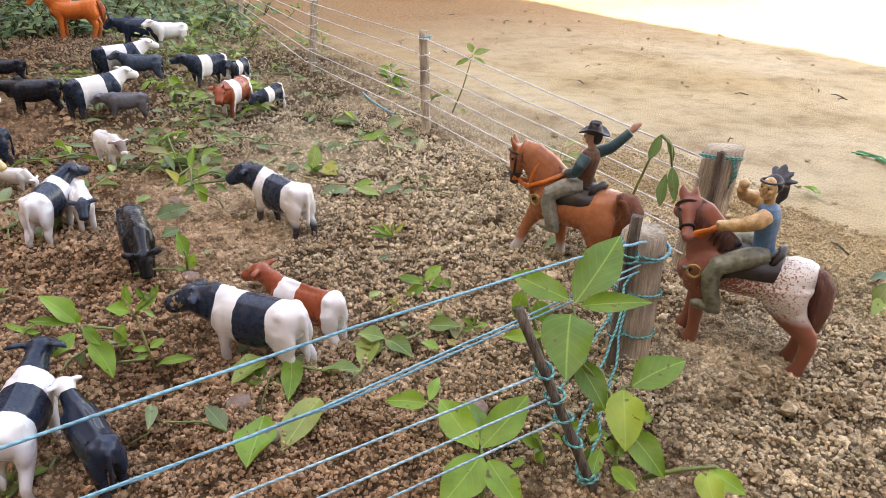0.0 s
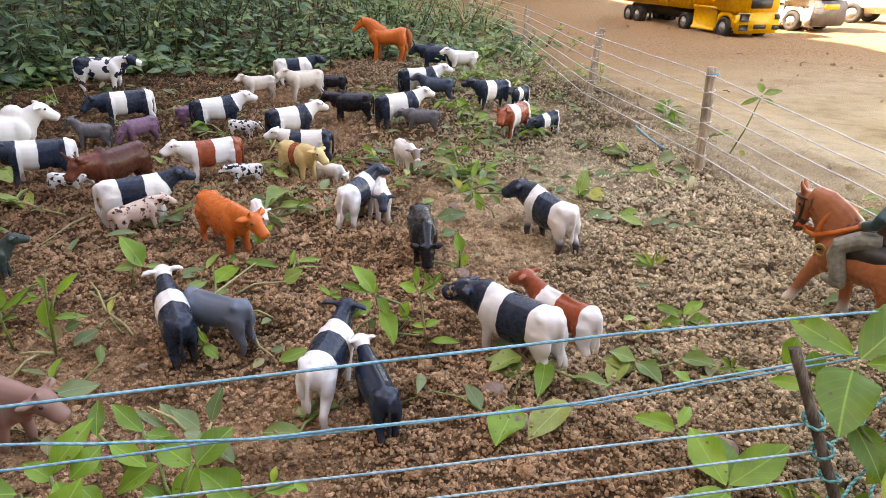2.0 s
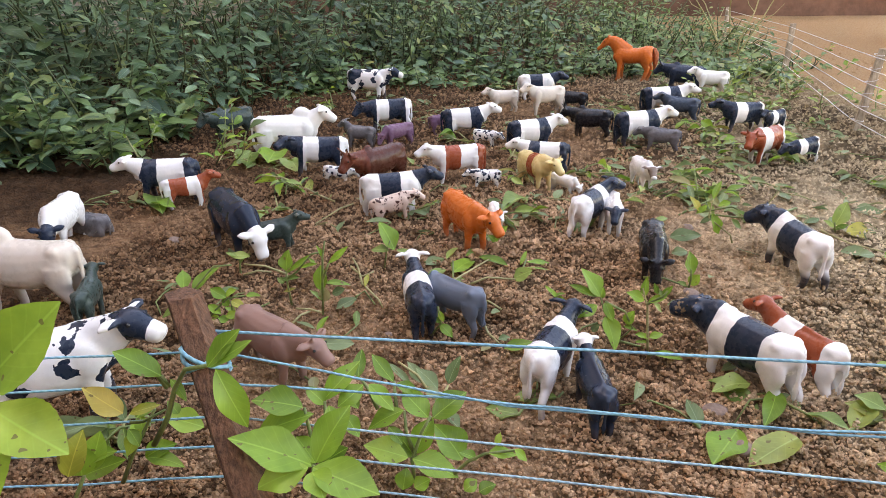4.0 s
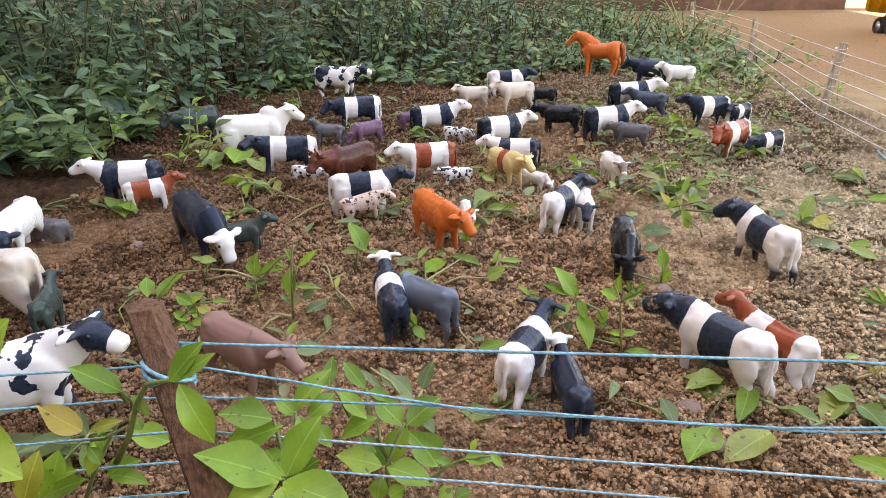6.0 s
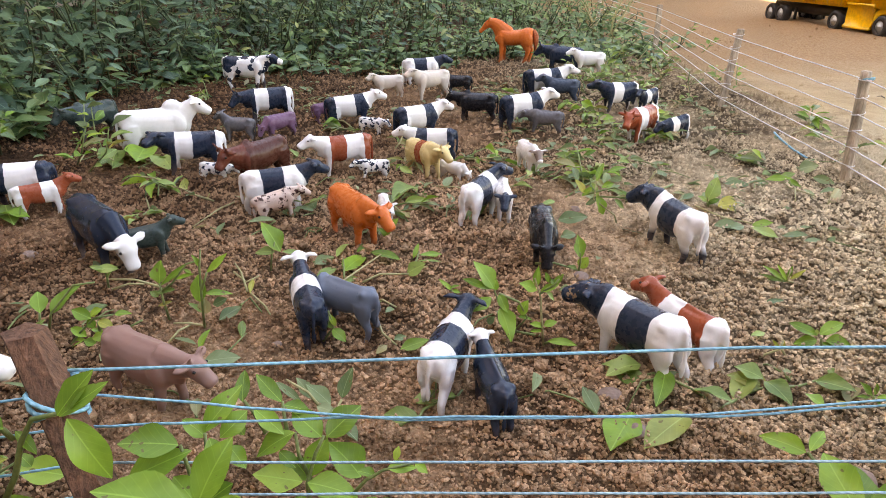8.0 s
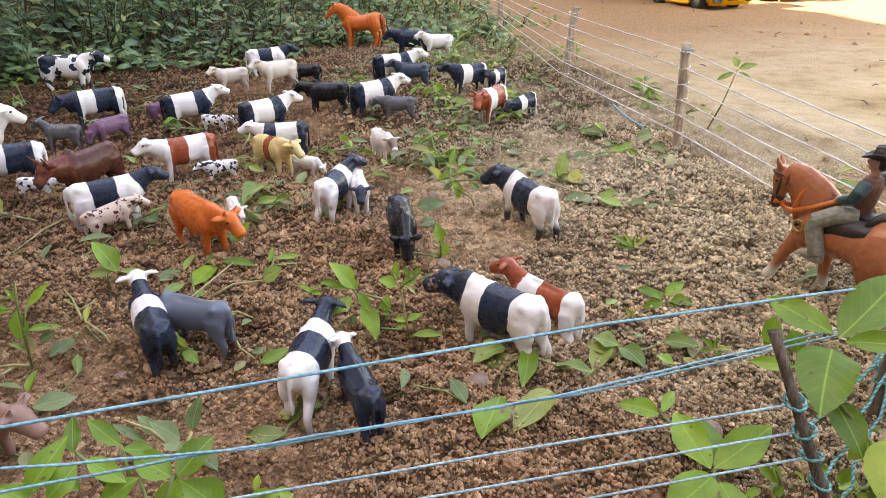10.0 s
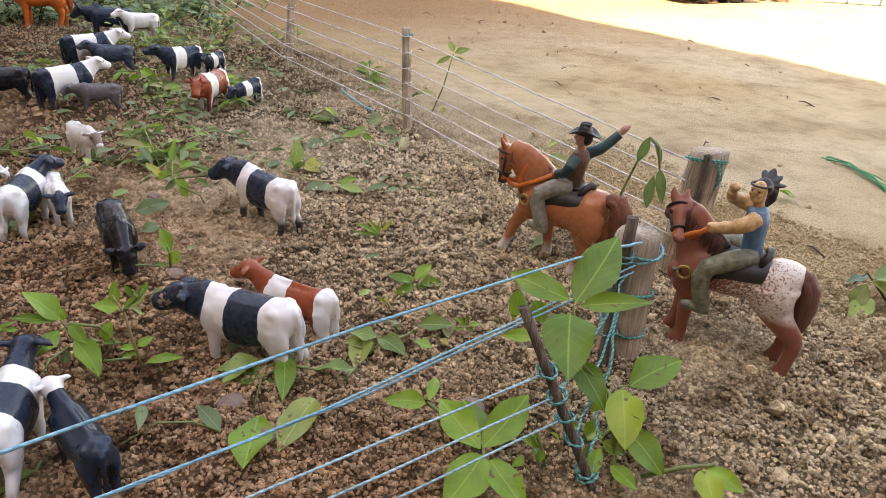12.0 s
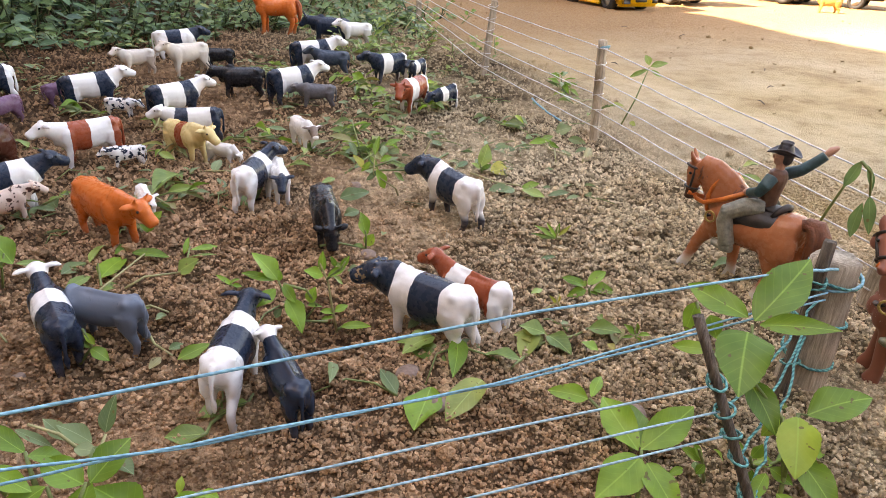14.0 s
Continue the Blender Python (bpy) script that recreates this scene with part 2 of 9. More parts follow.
    links.new(warp.outputs[1], wv.inputs[2])
    links.new(wv.outputs[0], cell.inputs["Vector"])
    cell.inputs["Scale"].default_value = 340
    heap = nodes.new("ShaderNodeMath")
    heap.operation = "SUBTRACT"
    links.new(add.outputs[0], heap.inputs[0])
    links.new(cell.outputs["Distance"], heap.inputs[1])
    bump_node(nodes, links, b, add.outputs[0] if crumb else heap.outputs[0], 0.9, 0.003 if crumb else 0.0035)
    return m


def leaf_material(name, dark, light, dry=(0.35, 0.30, 0.08)):
    """Leaf green with paler veins, a few yellowing patches, and light passing through."""
    m, nodes, links, b = material(name, 0.40)
    b.inputs["Specular IOR Level"].default_value = 0.42
    tc = nodes.new("ShaderNodeTexCoord")
    geo = nodes.new("ShaderNodeNewGeometry")
    info = nodes.new("ShaderNodeObjectInfo")
    rnd = nodes.new("ShaderNodeMath")
    rnd.operation = "ADD"
    links.new(geo.outputs["Random Per Island"], rnd.inputs[0])
    links.new(info.outputs["Random"], rnd.inputs[1])
    fr = nodes.new("ShaderNodeMath")
    fr.operation = "FRACT"
    links.new(rnd.outputs[0], fr.inputs[0])
    tone = ramp_node(nodes, links, fr.outputs[0], [(0.0, dark), (0.85, light), (0.97, dry)])
    patch = noise_node(nodes, links, 70, 4)
    t2 = ramp_node(nodes, links, patch.outputs[0], [(0.3, (0.75, 0.80, 0.7)), (0.7, (1.12, 1.1, 1.05))])
    col = mix_node(nodes, links, 1.0, tone.outputs[0], t2.outputs[0], "MULTIPLY")
    uv = nodes.new("ShaderNodeSeparateXYZ")
    links.new(tc.outputs["UV"], uv.inputs[0])
    ab = nodes.new("ShaderNodeMath")
    ab.operation = "ABSOLUTE"
    links.new(uv.outputs[0], ab.inputs[0])
    slant = nodes.new("ShaderNodeMath")
    slant.operation = "MULTIPLY_ADD"
    links.new(ab.outputs[0], slant.inputs[0])
    slant.inputs[1].default_value = -0.35
    links.new(uv.outputs[1], slant.inputs[2])
    tri = nodes.new("ShaderNodeMath")
    tri.operation = "PINGPONG"
    links.new(slant.outputs[0], tri.inputs[0])
    tri.inputs[1].default_value = 0.075
    side = ramp_node(nodes, links, tri.outputs[0], [(0.0, (0.11, 0.11, 0.11)), (0.014, (0, 0, 0))])
    rib = ramp_node(nodes, links, ab.outputs[0], [(0.015, (0.42, 0.42, 0.42)), (0.055, (0, 0, 0))])
    vein = mix_node(nodes, links, 1.0, side.outputs[0], rib.outputs[0], "ADD")
    pale = tuple(min(1, c * 1.5 + 0.03) for c in light)
    col = mix_node(nodes, links, vein, col, pale)
    bite = ramp_node(nodes, links, noise_node(nodes, links, 240, 1, 0.4).outputs[0], [(0.715, (0, 0, 0)), (0.73, (0.8, 0.8, 0.8))])
    col = mix_node(nodes, links, bite.outputs[0], col, (0.16, 0.11, 0.04))
    links.new(col, b.inputs["Base Color"])
    bump_node(nodes, links, b, patch.outputs[0], 0.25, 0.001)
    tr = nodes.new("ShaderNodeBsdfTranslucent")
    links.new(col, tr.inputs[0])
    mx = nodes.new("ShaderNodeMixShader")
    mx.inputs[0].default_value = 0.30
    links.new(b.outputs[0], mx.inputs[1])
    links.new(tr.outputs[0], mx.inputs[2])
    links.new(mx.outputs[0], nodes["Material Output"].inputs[0])
    return m


def cord_material(name, a, c):
    m, nodes, links, b = material(name, 0.55)
    w = nodes.new("ShaderNodeTexWave")
    tc = nodes.new("ShaderNodeTexCoord")
    links.new(tc.outputs["UV"], w.inputs["Vector"])
    w.wave_type, w.bands_direction = "BANDS", "DIAGONAL"
    w.inputs["Scale"].default_value, w.inputs["Distortion"].default_value = 1.0, 1.0
    n = noise_node(nodes, links, 60, 3)
    r = ramp_node(nodes, links, w.outputs[0], [(0.2, a), (0.8, c)])
    t = ramp_node(nodes, links, n.outputs[0], [(0.35, (0.75, 0.75, 0.75)), (0.65, (1.1, 1.1, 1.1))])
    links.new(mix_node(nodes, links, 1.0, r.outputs[0], t.outputs[0], "MULTIPLY"), b.inputs["Base Color"])
    bump_node(nodes, links, b, w.outputs[0], 0.3, 0.0005)
    return m


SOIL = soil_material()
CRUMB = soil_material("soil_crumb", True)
WOOD = grained("weathered_wood", (0.33, 0.27, 0.205), (0.66, 0.565, 0.44))
REDWOOD = grained("sawn_brown_wood", (0.075, 0.032, 0.018), (0.25, 0.12, 0.07))
STICK = grained("bark", (0.06, 0.046, 0.036), (0.22, 0.18, 0.145))
STEM = mottled("stem_green", (0.12, 0.17, 0.045), (0.24, 0.30, 0.10), 60, 0.5, 0.2)
BLUE = cord_material("blue_cord", (0.135, 0.39, 0.50), (0.22, 0.50, 0.61))
PALEBLUE = cord_material("faded_blue_cord", (0.22, 0.42, 0.49), (0.38, 0.57, 0.62))
TWINE = cord_material("green_twine", (0.015, 0.24, 0.10), (0.07, 0.46, 0.22))
WHITECORD = cord_material("pale_cord", (0.70, 0.70, 0.69), (0.86, 0.86, 0.85))
TEAL = cord_material("teal_cord", (0.02, 0.20, 0.20), (0.12, 0.46, 0.43))
LEAF = leaf_material("leaf_near", (0.122, 0.238, 0.032), (0.250, 0.435, 0.056), (0.34, 0.47, 0.07))
LEAF_YELLOW = leaf_material("leaf_yellowing", (0.30, 0.33, 0.05), (0.52, 0.44, 0.08), (0.50, 0.38, 0.10))
LEAF_CUT = leaf_material("leaf_cut", (0.125, 0.21, 0.048), (0.33, 0.45, 0.13))
LEAF_WILT = leaf_material("leaf_wilted", (0.12, 0.19, 0.075), (0.27, 0.34, 0.17), (0.38, 0.33, 0.16))
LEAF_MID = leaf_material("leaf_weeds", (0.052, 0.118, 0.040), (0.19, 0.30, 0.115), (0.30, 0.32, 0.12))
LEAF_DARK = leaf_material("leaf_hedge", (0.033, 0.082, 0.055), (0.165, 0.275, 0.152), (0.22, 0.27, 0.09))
STEM_DARK = mottled("stem_dark", (0.035, 0.06, 0.025), (0.10, 0.13, 0.05), 60, 0.6, 0.2)
STEM_PALE = mottled("stem_pale", (0.30, 0.28, 0.12), (0.46, 0.42, 0.20), 60, 0.6, 0.2)
STONE = mottled("stone", (0.20, 0.13, 0.10), (0.36, 0.26, 0.21), 45, 0.85, 0.5)


# ---- mesh helpers ----
def finish(name, bm, mats, smooth=True):
    me = bpy.data.meshes.new(name)
    bm.normal_update()
    bm.to_mesh(me)
    bm.free()
    for m in mats if isinstance(mats, (list, tuple)) else [mats]:
        me.materials.append(m)
    if smooth:
        me.polygons.foreach_set("use_smooth", [True] * len(me.polygons))
    return me


def part(name, bm, mats, parent, label="", smooth=True):
    ob = new(name, finish(name, bm, mats, smooth))
    ob.parent = parent
    return tagged(ob, label)


def tube(bm, pts, radii, segs=10, mat=0, up=(0, 0, 1), caps=True):
    """A closed tube through pts; a radius is one number or (across, upwards)."""
    pts = [Vector(p) for p in pts]
    up, rings, a = Vector(up), [], None
    for i, p in enumerate(pts):
        d = (pts[min(i + 1, len(pts) - 1)] - pts[max(i - 1, 0)]).normalized()
        if a is None:
            a = d.cross(up if abs(d.dot(up)) < 0.96 else Vector((1, 0, 0)))
        a = (a - d * a.dot(d)).normalized()
        u = a.cross(d)
        r = radii[i] if isinstance(radii, (list, tuple)) else radii
        ra, ru = r if isinstance(r, (list, tuple)) else (r, r)
        rings.append([bm.verts.new(p + a * (ra * math.cos(k * math.tau / segs)) + u * (ru * math.sin(k * math.tau / segs))) for k in range(segs)])
    for r0, r1 in zip(rings, rings[1:]):
        for k in range(segs):
            bm.faces.new((r0[k], r0[(k + 1) % segs], r1[(k + 1) % segs], r1[k])).material_index = mat
    if caps:
        bm.faces.new(rings[0][::-1]).material_index = mat
        bm.faces.new(rings[-1]).material_index = mat
    return rings


def blob(bm, c, r, mat=0, m=None):
    """A small rounded lump with its own radii."""
    res = bmesh.ops.create_icosphere(bm, subdivisions=2, radius=1, matrix=Matrix.Translation(c) @ (m or Matrix()) @ Matrix.Diagonal((*r, 1)))
    for f in {f for v in res["verts"] for f in v.link_faces}:
        f.material_index = mat


def box(bm, lo, hi, mat=0, bevel=0.0, m=None):
    res = bmesh.ops.create_cube(bm, size=1)
    vs = res["verts"]
    for v in vs:
        v.co = Vector([l + (h - l) * (c + 0.5) for l, h, c in zip(lo, hi, v.co)])
        if m:
            v.co = m @ v.co
    fs = {f for v in vs for f in v.link_faces}
    for f in fs:
        f.material_index = mat
    if bevel:
        out = bmesh.ops.bevel(bm, geom=list({e for f in fs for e in f.edges}), offset=bevel, segments=2, affect="EDGES")
        for f in out["faces"]:
            f.material_index = mat


def fused(name, bm, voxel=0.0015, relax=4):
    """The lumps of bm melted into one moulded skin."""
    ob = new("mould", finish(name, bm, []))
    rm = ob.modifiers.new("r", "REMESH")
    rm.mode, rm.voxel_size = "VOXEL", voxel
    sm = ob.modifiers.new("s", "SMOOTH")
    sm.factor, sm.iterations = 0.5, relax
    me = bpy.data.meshes.new_from_object(ob.evaluated_get(bpy.context.evaluated_depsgraph_get()))
    bpy.data.objects.remove(ob)
    me.name = name
    me.polygons.foreach_set("use_smooth", [True] * len(me.polygons))
    return me


# ---- ground ----
def loose(x, y):
    """How crumbly the dug soil is: trodden smooth in patches."""
    heaped = max(0.0, min(1.0, (x - 0.32) * 8)) * max(0.0, min(1.0, (0.55 - y) * 8))
    return max(0.0, min(1.0, 1.0 + 0.4 * heaped + 1.6 * noise.noise(Vector((x, y, 3)) * 6.5)))


def margin(y):
    """Where the dug soil gives way to the sand: just outside the fence."""
    return 0.685 + 0.075 * max(0.0, min(1.0, (y - 0.7) / 0.5))


def hump(x, y):
    """Height of the soil: gentle heaps, and clods where it is dug."""
    p = Vector((x, y, 0))
    dug = max(0.0, min(1.0, (margin(y) - x + 0.10 * noise.noise(p * 4)) / 0.10)) * max(0.0, min(1.0, (4 - y) / 1.5)) * max(0.0, min(1.0, (x + 3) / 1))
    h = 0.004 * noise.noise(p * 7) * (0.3 + 0.7 * dug) + 0.0055 * dug * noise.noise(p * 13 + Vector((7, 0, 0)))
    if dug > 0.02:
        h += dug * (0.35 + 0.65 * loose(x, y)) * (0.0062 * noise.noise(p * 30) + 0.0095 * (0.35 - abs(noise.noise(p * 62 + Vector((3, 1, 0))))) + 0.0055 * noise.noise(p * 120))
    else:
        h += 0.0006 * noise.noise(p * 60)
    out = max(0.0, min(1.0, (x - 0.95) / 0.6))
    if out and y < 6:
        h += out * (0.010 * noise.noise(p * 2.3) + 0.005 * noise.noise(p * 8) + 0.004 * max(0.0, noise.noise(p * 24)))
    return h


def brink(x, y):
    """How far inside the dug soil a place lies, in metres; the sand begins below zero."""
    return margin(y) - x + 0.10 * noise.noise(Vector((x, y, 0)) * 4) + 0.05 * noise.noise(Vector((x, y, 2)) * 14)


def lines(lo, hi, step, far):
    mid = list(np.arange(lo, hi, step))
    out, g = [], step
    while not out or abs(out[-1]) < far:
        g *= 1.22
        out.append((out[-1] if out else 0) + g)
    return [lo - o for o in out[::-1]] + mid + [mid[-1] + o for o in out]


def ground():
    xs, ys = lines(-0.9, 0.95, 0.0058, 70), lines(0.12, 1.75, 0.0058, 70)
    nx, ny = len(xs), len(ys)
    verts = [(x, y, hump(x, y)) for y in ys for x in xs]
    i = np.arange(nx * ny).reshape(ny, nx)
    faces = np.stack([i[:-1, :-1], i[:-1, 1:], i[1:, 1:], i[1:, :-1]], -1).reshape(-1, 4)
    me = bpy.data.meshes.new("ground")
    me.from_pydata(verts, [], faces.tolist())
    # Low under loose crumbs, where the ground colour carries the gap shade.
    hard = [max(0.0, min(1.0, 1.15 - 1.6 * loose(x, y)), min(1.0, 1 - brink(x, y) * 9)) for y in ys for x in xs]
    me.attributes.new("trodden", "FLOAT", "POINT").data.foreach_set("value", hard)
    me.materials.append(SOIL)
    me.polygons.foreach_set("use_smooth", [True] * len(me.polygons))
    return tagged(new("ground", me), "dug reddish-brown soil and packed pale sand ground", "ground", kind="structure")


def crumbs(name, count, area, sizes, seed, label, spread=None, low=0.9, smooth=False, plain=False):
    """Loose crumbs of soil lying close together on the ground; each is a small uneven nub."""
    rng = np.random.default_rng(seed)
    turn = np.arange(4) * math.tau / 4
    base = np.concatenate([np.stack([np.cos(turn) * 0.85, np.sin(turn) * 0.85, np.full(4, -0.65)], 1), np.stack([np.cos(turn + 0.78), np.sin(turn + 0.78), np.full(4, 0.25)], 1), [[0.0, 0.0, 0.95]]])
    tri = np.array([t for k in range(4) for t in ((k, (k + 1) % 4, 4 + k), ((k + 1) % 4, 4 + (k + 1) % 4, 4 + k), (4 + k, 4 + (k + 1) % 4, 8))])
    if plain:
        base, tri = np.concatenate([base[:4] * (1.25, 1.25, 0.7), base[8:]]), np.array([(k, (k + 1) % 4, 4) for k in range(4)])
    x0, x1, y0, y1 = area
    nx = max(1, int(math.sqrt(count * (x1 - x0) / (y1 - y0))))
    ny = count // nx
    gx, gy = np.meshgrid((np.arange(nx) + 0.5) / nx, (np.arange(ny) + 0.5) / ny)
    xy = np.stack([x0 + (x1 - x0) * (gx.ravel() + rng.normal(0, 0.42, nx * ny) / nx), y0 + (y1 - y0) * (gy.ravel() + rng.normal(0, 0.42, nx * ny) / ny)], 1)
    if spread:
        xy = xy[[spread(x, y, rng.random()) for x, y in xy]]
    n = len(xy)
    size = sizes[0] * (sizes[1] / sizes[0]) ** (rng.random(n) ** 1.7)
    z = np.array([hump(x, y) for x, y in xy])
    shape = (base[None] + 0.17 * rng.standard_normal((n, len(base), 3))) * rng.uniform(0.72, 1.30, (n, 1, 3)) * size[:, None, None]
    a = rng.uniform(0, math.tau, n)
    c, s = np.cos(a)[:, None], np.sin(a)[:, None]
    px, py = shape[..., 0] * c - shape[..., 1] * s, shape[..., 0] * s + shape[..., 1] * c
    lift = z + size * rng.uniform(-0.5, low * 2.0, n)
    v = np.stack([px + xy[:, :1], py + xy[:, 1:], shape[..., 2] + lift[:, None]], -1).reshape(-1, 3)
    f = (tri[None] + (np.arange(n) * len(base))[:, None, None]).reshape(-1, 3)
    me = bpy.data.meshes.new(name)
    me.from_pydata(v.tolist(), [], f.tolist())
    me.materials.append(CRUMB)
    me.polygons.foreach_set("use_smooth", [smooth] * len(me.polygons))
    return tagged(new(name, me), label, "soil", kind="stuff")


def dug_only(x, y, r):
    if (x - 0.02) ** 2 + (y - 0.03) ** 2 < 0.045:
        return False
    return r < max(0.02, min(1.0, 0.85 + brink(x, y) * 5)) * (0.36 + 0.68 * loose(x, y))


ground()
CRUMBS = "loose brown soil crumbs lying on the dug ground"
crumbs("soil_crumbs", 98000, (-0.27, 0.78, 0.06, 0.40), (0.0008, 0.0020), 3, CRUMBS, dug_only)
crumbs("soil_crumbs", 16000, (-0.52, -0.26, 0.20, 0.40), (0.0009, 0.0021), 23, CRUMBS, dug_only)
crumbs("soil_crumbs", 58000, (-0.44, 0.84, 0.39, 0.67), (0.0009, 0.0024), 13, CRUMBS, dug_only)
crumbs("soil_crumbs", 44000, (-0.55, 0.82, 0.66, 1.05), (0.0013, 0.0031), 8, CRUMBS, dug_only, smooth=True, plain=True)
crumbs("soil_crumbs", 27000, (-0.85, 0.85, 1.03, 2.0), (0.0020, 0.0044), 4, CRUMBS, dug_only, smooth=True, plain=True)
crumbs("soil_clods", 1500, (-0.5, 0.80, 0.15, 1.6), (0.0022, 0.0054), 9, "scattered rounded clods of dry brown soil", dug_only, 0.7)
crumbs("soil_clods", 300, (0.34, 0.82, 0.10, 0.45), (0.0022, 0.0056), 12, "grey clods of dry soil heaped by the gate post", dug_only, 0.6)
crumbs("soil_clods", 650, (0.85, 1.75, 1.4, 2.6), (0.002, 0.007), 6, "clumps of loose earth trodden into the sand", lambda x, y, r: noise.noise(Vector((x * 3, y * 3, 1))) > 0.12 + 0.3 * r, 0.05, True)
crumbs("grit", 1500, (0.7, 4.0, 0.2, 3.0), (0.0008, 0.006), 5, "scattered small grit on the packed sand", None, 0.5)


# ---- leaves and plants ----
class Leaves:
    """Collects leaf blades; each is a folded, bent oval with a midrib."""

    def __init__(self):
        self.v, self.f, self.uv = [], [], []

    def blade(self, base, tip, width, normal=(0, 0, 1), bend=0.15, fold=0.25, n=6, cols=1):
        base, tip = Vector(base), Vector(tip)
        d = tip - base
        ln = d.length
        d.normalize()
        s = d.cross(Vector(normal))
        s = s.normalized() if s.length > 1e-4 else Vector((1, 0, 0))
        u = s.cross(d).normalized()
        k0 = len(self.v)
        ph = (base.x * 913 + tip.y * 577 + tip.x * 331) % math.tau
        full = 0.90 + 0.08 * math.sin(ph * 3)
        side = [q / cols for q in range(-cols, cols + 1)]
        for i in range(n + 1):
            t = i / n
            w = 0.5 * width * (max(0.0, math.sin(math.pi * t ** full)) ** 0.86 if 0 < t < 1 else 0.03)
            c = base + d * (ln * t) + u * (-bend * ln * (t * t - t * 0.25)) + s * (0.10 * math.sin(ph) * ln * (t * t - t))
            if cols > 1 and n > 14:
                w *= 1 + (0.020 if i % 2 else -0.012)
            for q in side:
                curl = abs(q) ** 1.4 * w * (fold + 0.22 * math.sin(t * 7 + ph + q)) if cols > 1 else abs(q) * w * fold
                self.v.append(c + s * (w * q * (1 + (0.05 * math.sin(t * 8 + ph * q) if cols > 1 else 0))) + u * curl)
                self.uv.append((q * (w / (0.5 * width)), t))
        m = 2 * cols + 1
        for i in range(n):
            for q in range(2 * cols):
                a = k0 + i * m + q
                self.f.append((a, a + 1, a + m + 1, a + m))

    def mesh(self, name, mat):
        me = bpy.data.meshes.new(name)
        me.from_pydata([tuple(p) for p in self.v], [], self.f)
        layer = me.uv_layers.new()
        idx = np.array([k for f in self.f for k in f])
        layer.data.foreach_set("uv", np.array(self.uv, dtype=np.float32)[idx].ravel())
        me.materials.append(mat)
        me.polygons.foreach_set("use_smooth", [True] * len(me.polygons))
        return me


def hedge():
    """The thicket of weeds behind the pen."""
    rng = random.Random(11)
    lv, pale, bm = Leaves(), Leaves(), bmesh.new()
    front = [(-2.2, 0.85), (-0.95, 0.80), (-0.71, 0.93), (-0.665, 1.40), (-0.60, 1.64), (-0.47, 1.76), (-0.18, 1.90), (0.18, 1.98), (0.45, 2.02), (0.66, 1.98), (0.92, 2.2)]

    def edge(x):
        for (xa, ya), (xb, yb) in zip(front, front[1:]):
            if xa <= x <= xb:
                return ya + (yb - ya) * (x - xa) / (xb - xa)
        return 9
    made = 0
    while made < 900:
        x = rng.uniform(-2.1, 0.90)
        deep = rng.random() ** 1.7 * 1.7
        y = edge(x) + deep + rng.uniform(-0.06, 0.1)
        if y > 4.2 or (0.16 < x < 0.46 and y < 1.96):
            continue
        made += 1
        low = 0.45 if x > 0.1 else 1.0
        if x > 0.5:
            low = 0.25
        h = (rng.uniform(0.06, 0.17) + min(deep, 0.6) * rng.uniform(0.30, 0.85)) * (low if deep < 0.6 or x > 0.6 else max(low, 0.6))
        lean = Vector((rng.uniform(-0.6, 0.6), rng.uniform(-0.7, 0.25), 1)).normalized()
        p0 = Vector((x, y, 0))
        mid = p0 + lean * h * 0.5 + Vector((rng.uniform(-.02, .02), rng.uniform(-.02, .02), 0.02 * h))
        top = p0 + lean * h + Vector((0, -0.10 * h, -0.05 * h))
        tube(bm, [p0, mid, top], [0.0024, 0.0018, 0.0010], 5)
        k = int(10 + h * 85)
        big = rng.uniform(0.6, 1.25)
        thin = 0.3 if rng.random() < 0.18 else 1.0
        for i in range(k):
            t = 0.06 + 0.94 * (i + rng.random()) / k
            c = p0.lerp(mid, t * 2) if t < 0.5 else mid.lerp(top, t * 2 - 1)
            a = i * 2.4 + rng.uniform(-0.6, 0.6)
            ln = rng.uniform(0.024, 0.056) * big * (1.1 - 0.45 * t)
            out = Vector((math.cos(a), math.sin(a), rng.uniform(-0.6, 0.45))).normalized()
            stalk = c + out * rng.uniform(0.004, 0.03)
            if x > -0.45:
                ln *= 0.78
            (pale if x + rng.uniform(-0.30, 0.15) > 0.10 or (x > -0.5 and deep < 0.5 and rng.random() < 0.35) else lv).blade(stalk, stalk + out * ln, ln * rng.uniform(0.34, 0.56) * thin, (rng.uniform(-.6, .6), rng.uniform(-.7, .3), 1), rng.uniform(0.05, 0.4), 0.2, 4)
    for k in range(350):
        x = rng.uniform(-0.62, 0.72)
        y = edge(x) - rng.random() ** 1.6 * (0.24 if x > -0.3 else 0.12)
        h = rng.uniform(0.015, 0.060)
        if k >= 230:
            # the low weeds that creep out of the thicket at its near corner
            y = rng.uniform(0.89, 1.30)
            x, h = rng.uniform(-1.0, -0.60 - 0.16 * abs(y - 1.03)), rng.uniform(0.03, 0.12)
        if 0.15 < x < 0.46 and y < 1.93:
            continue
        p0 = Vector((x, y, hump(x, y)))
        top = p0 + Vector((rng.uniform(-0.6, 0.6) * h, rng.uniform(-0.8, 0.3) * h, h))
        tube(bm, [p0, p0.lerp(top, 0.5) + Vector((0, 0, 0.1 * h)), top], [0.0016, 0.0013, 0.0008], 5)
        for i in range(rng.randint(4, 8) + (8 if k >= 230 else 0)):
            c, a = p0.lerp(top, rng.uniform(0.3, 1.0)), rng.uniform(0, math.tau)
            ln = rng.uniform(0.018, 0.040)
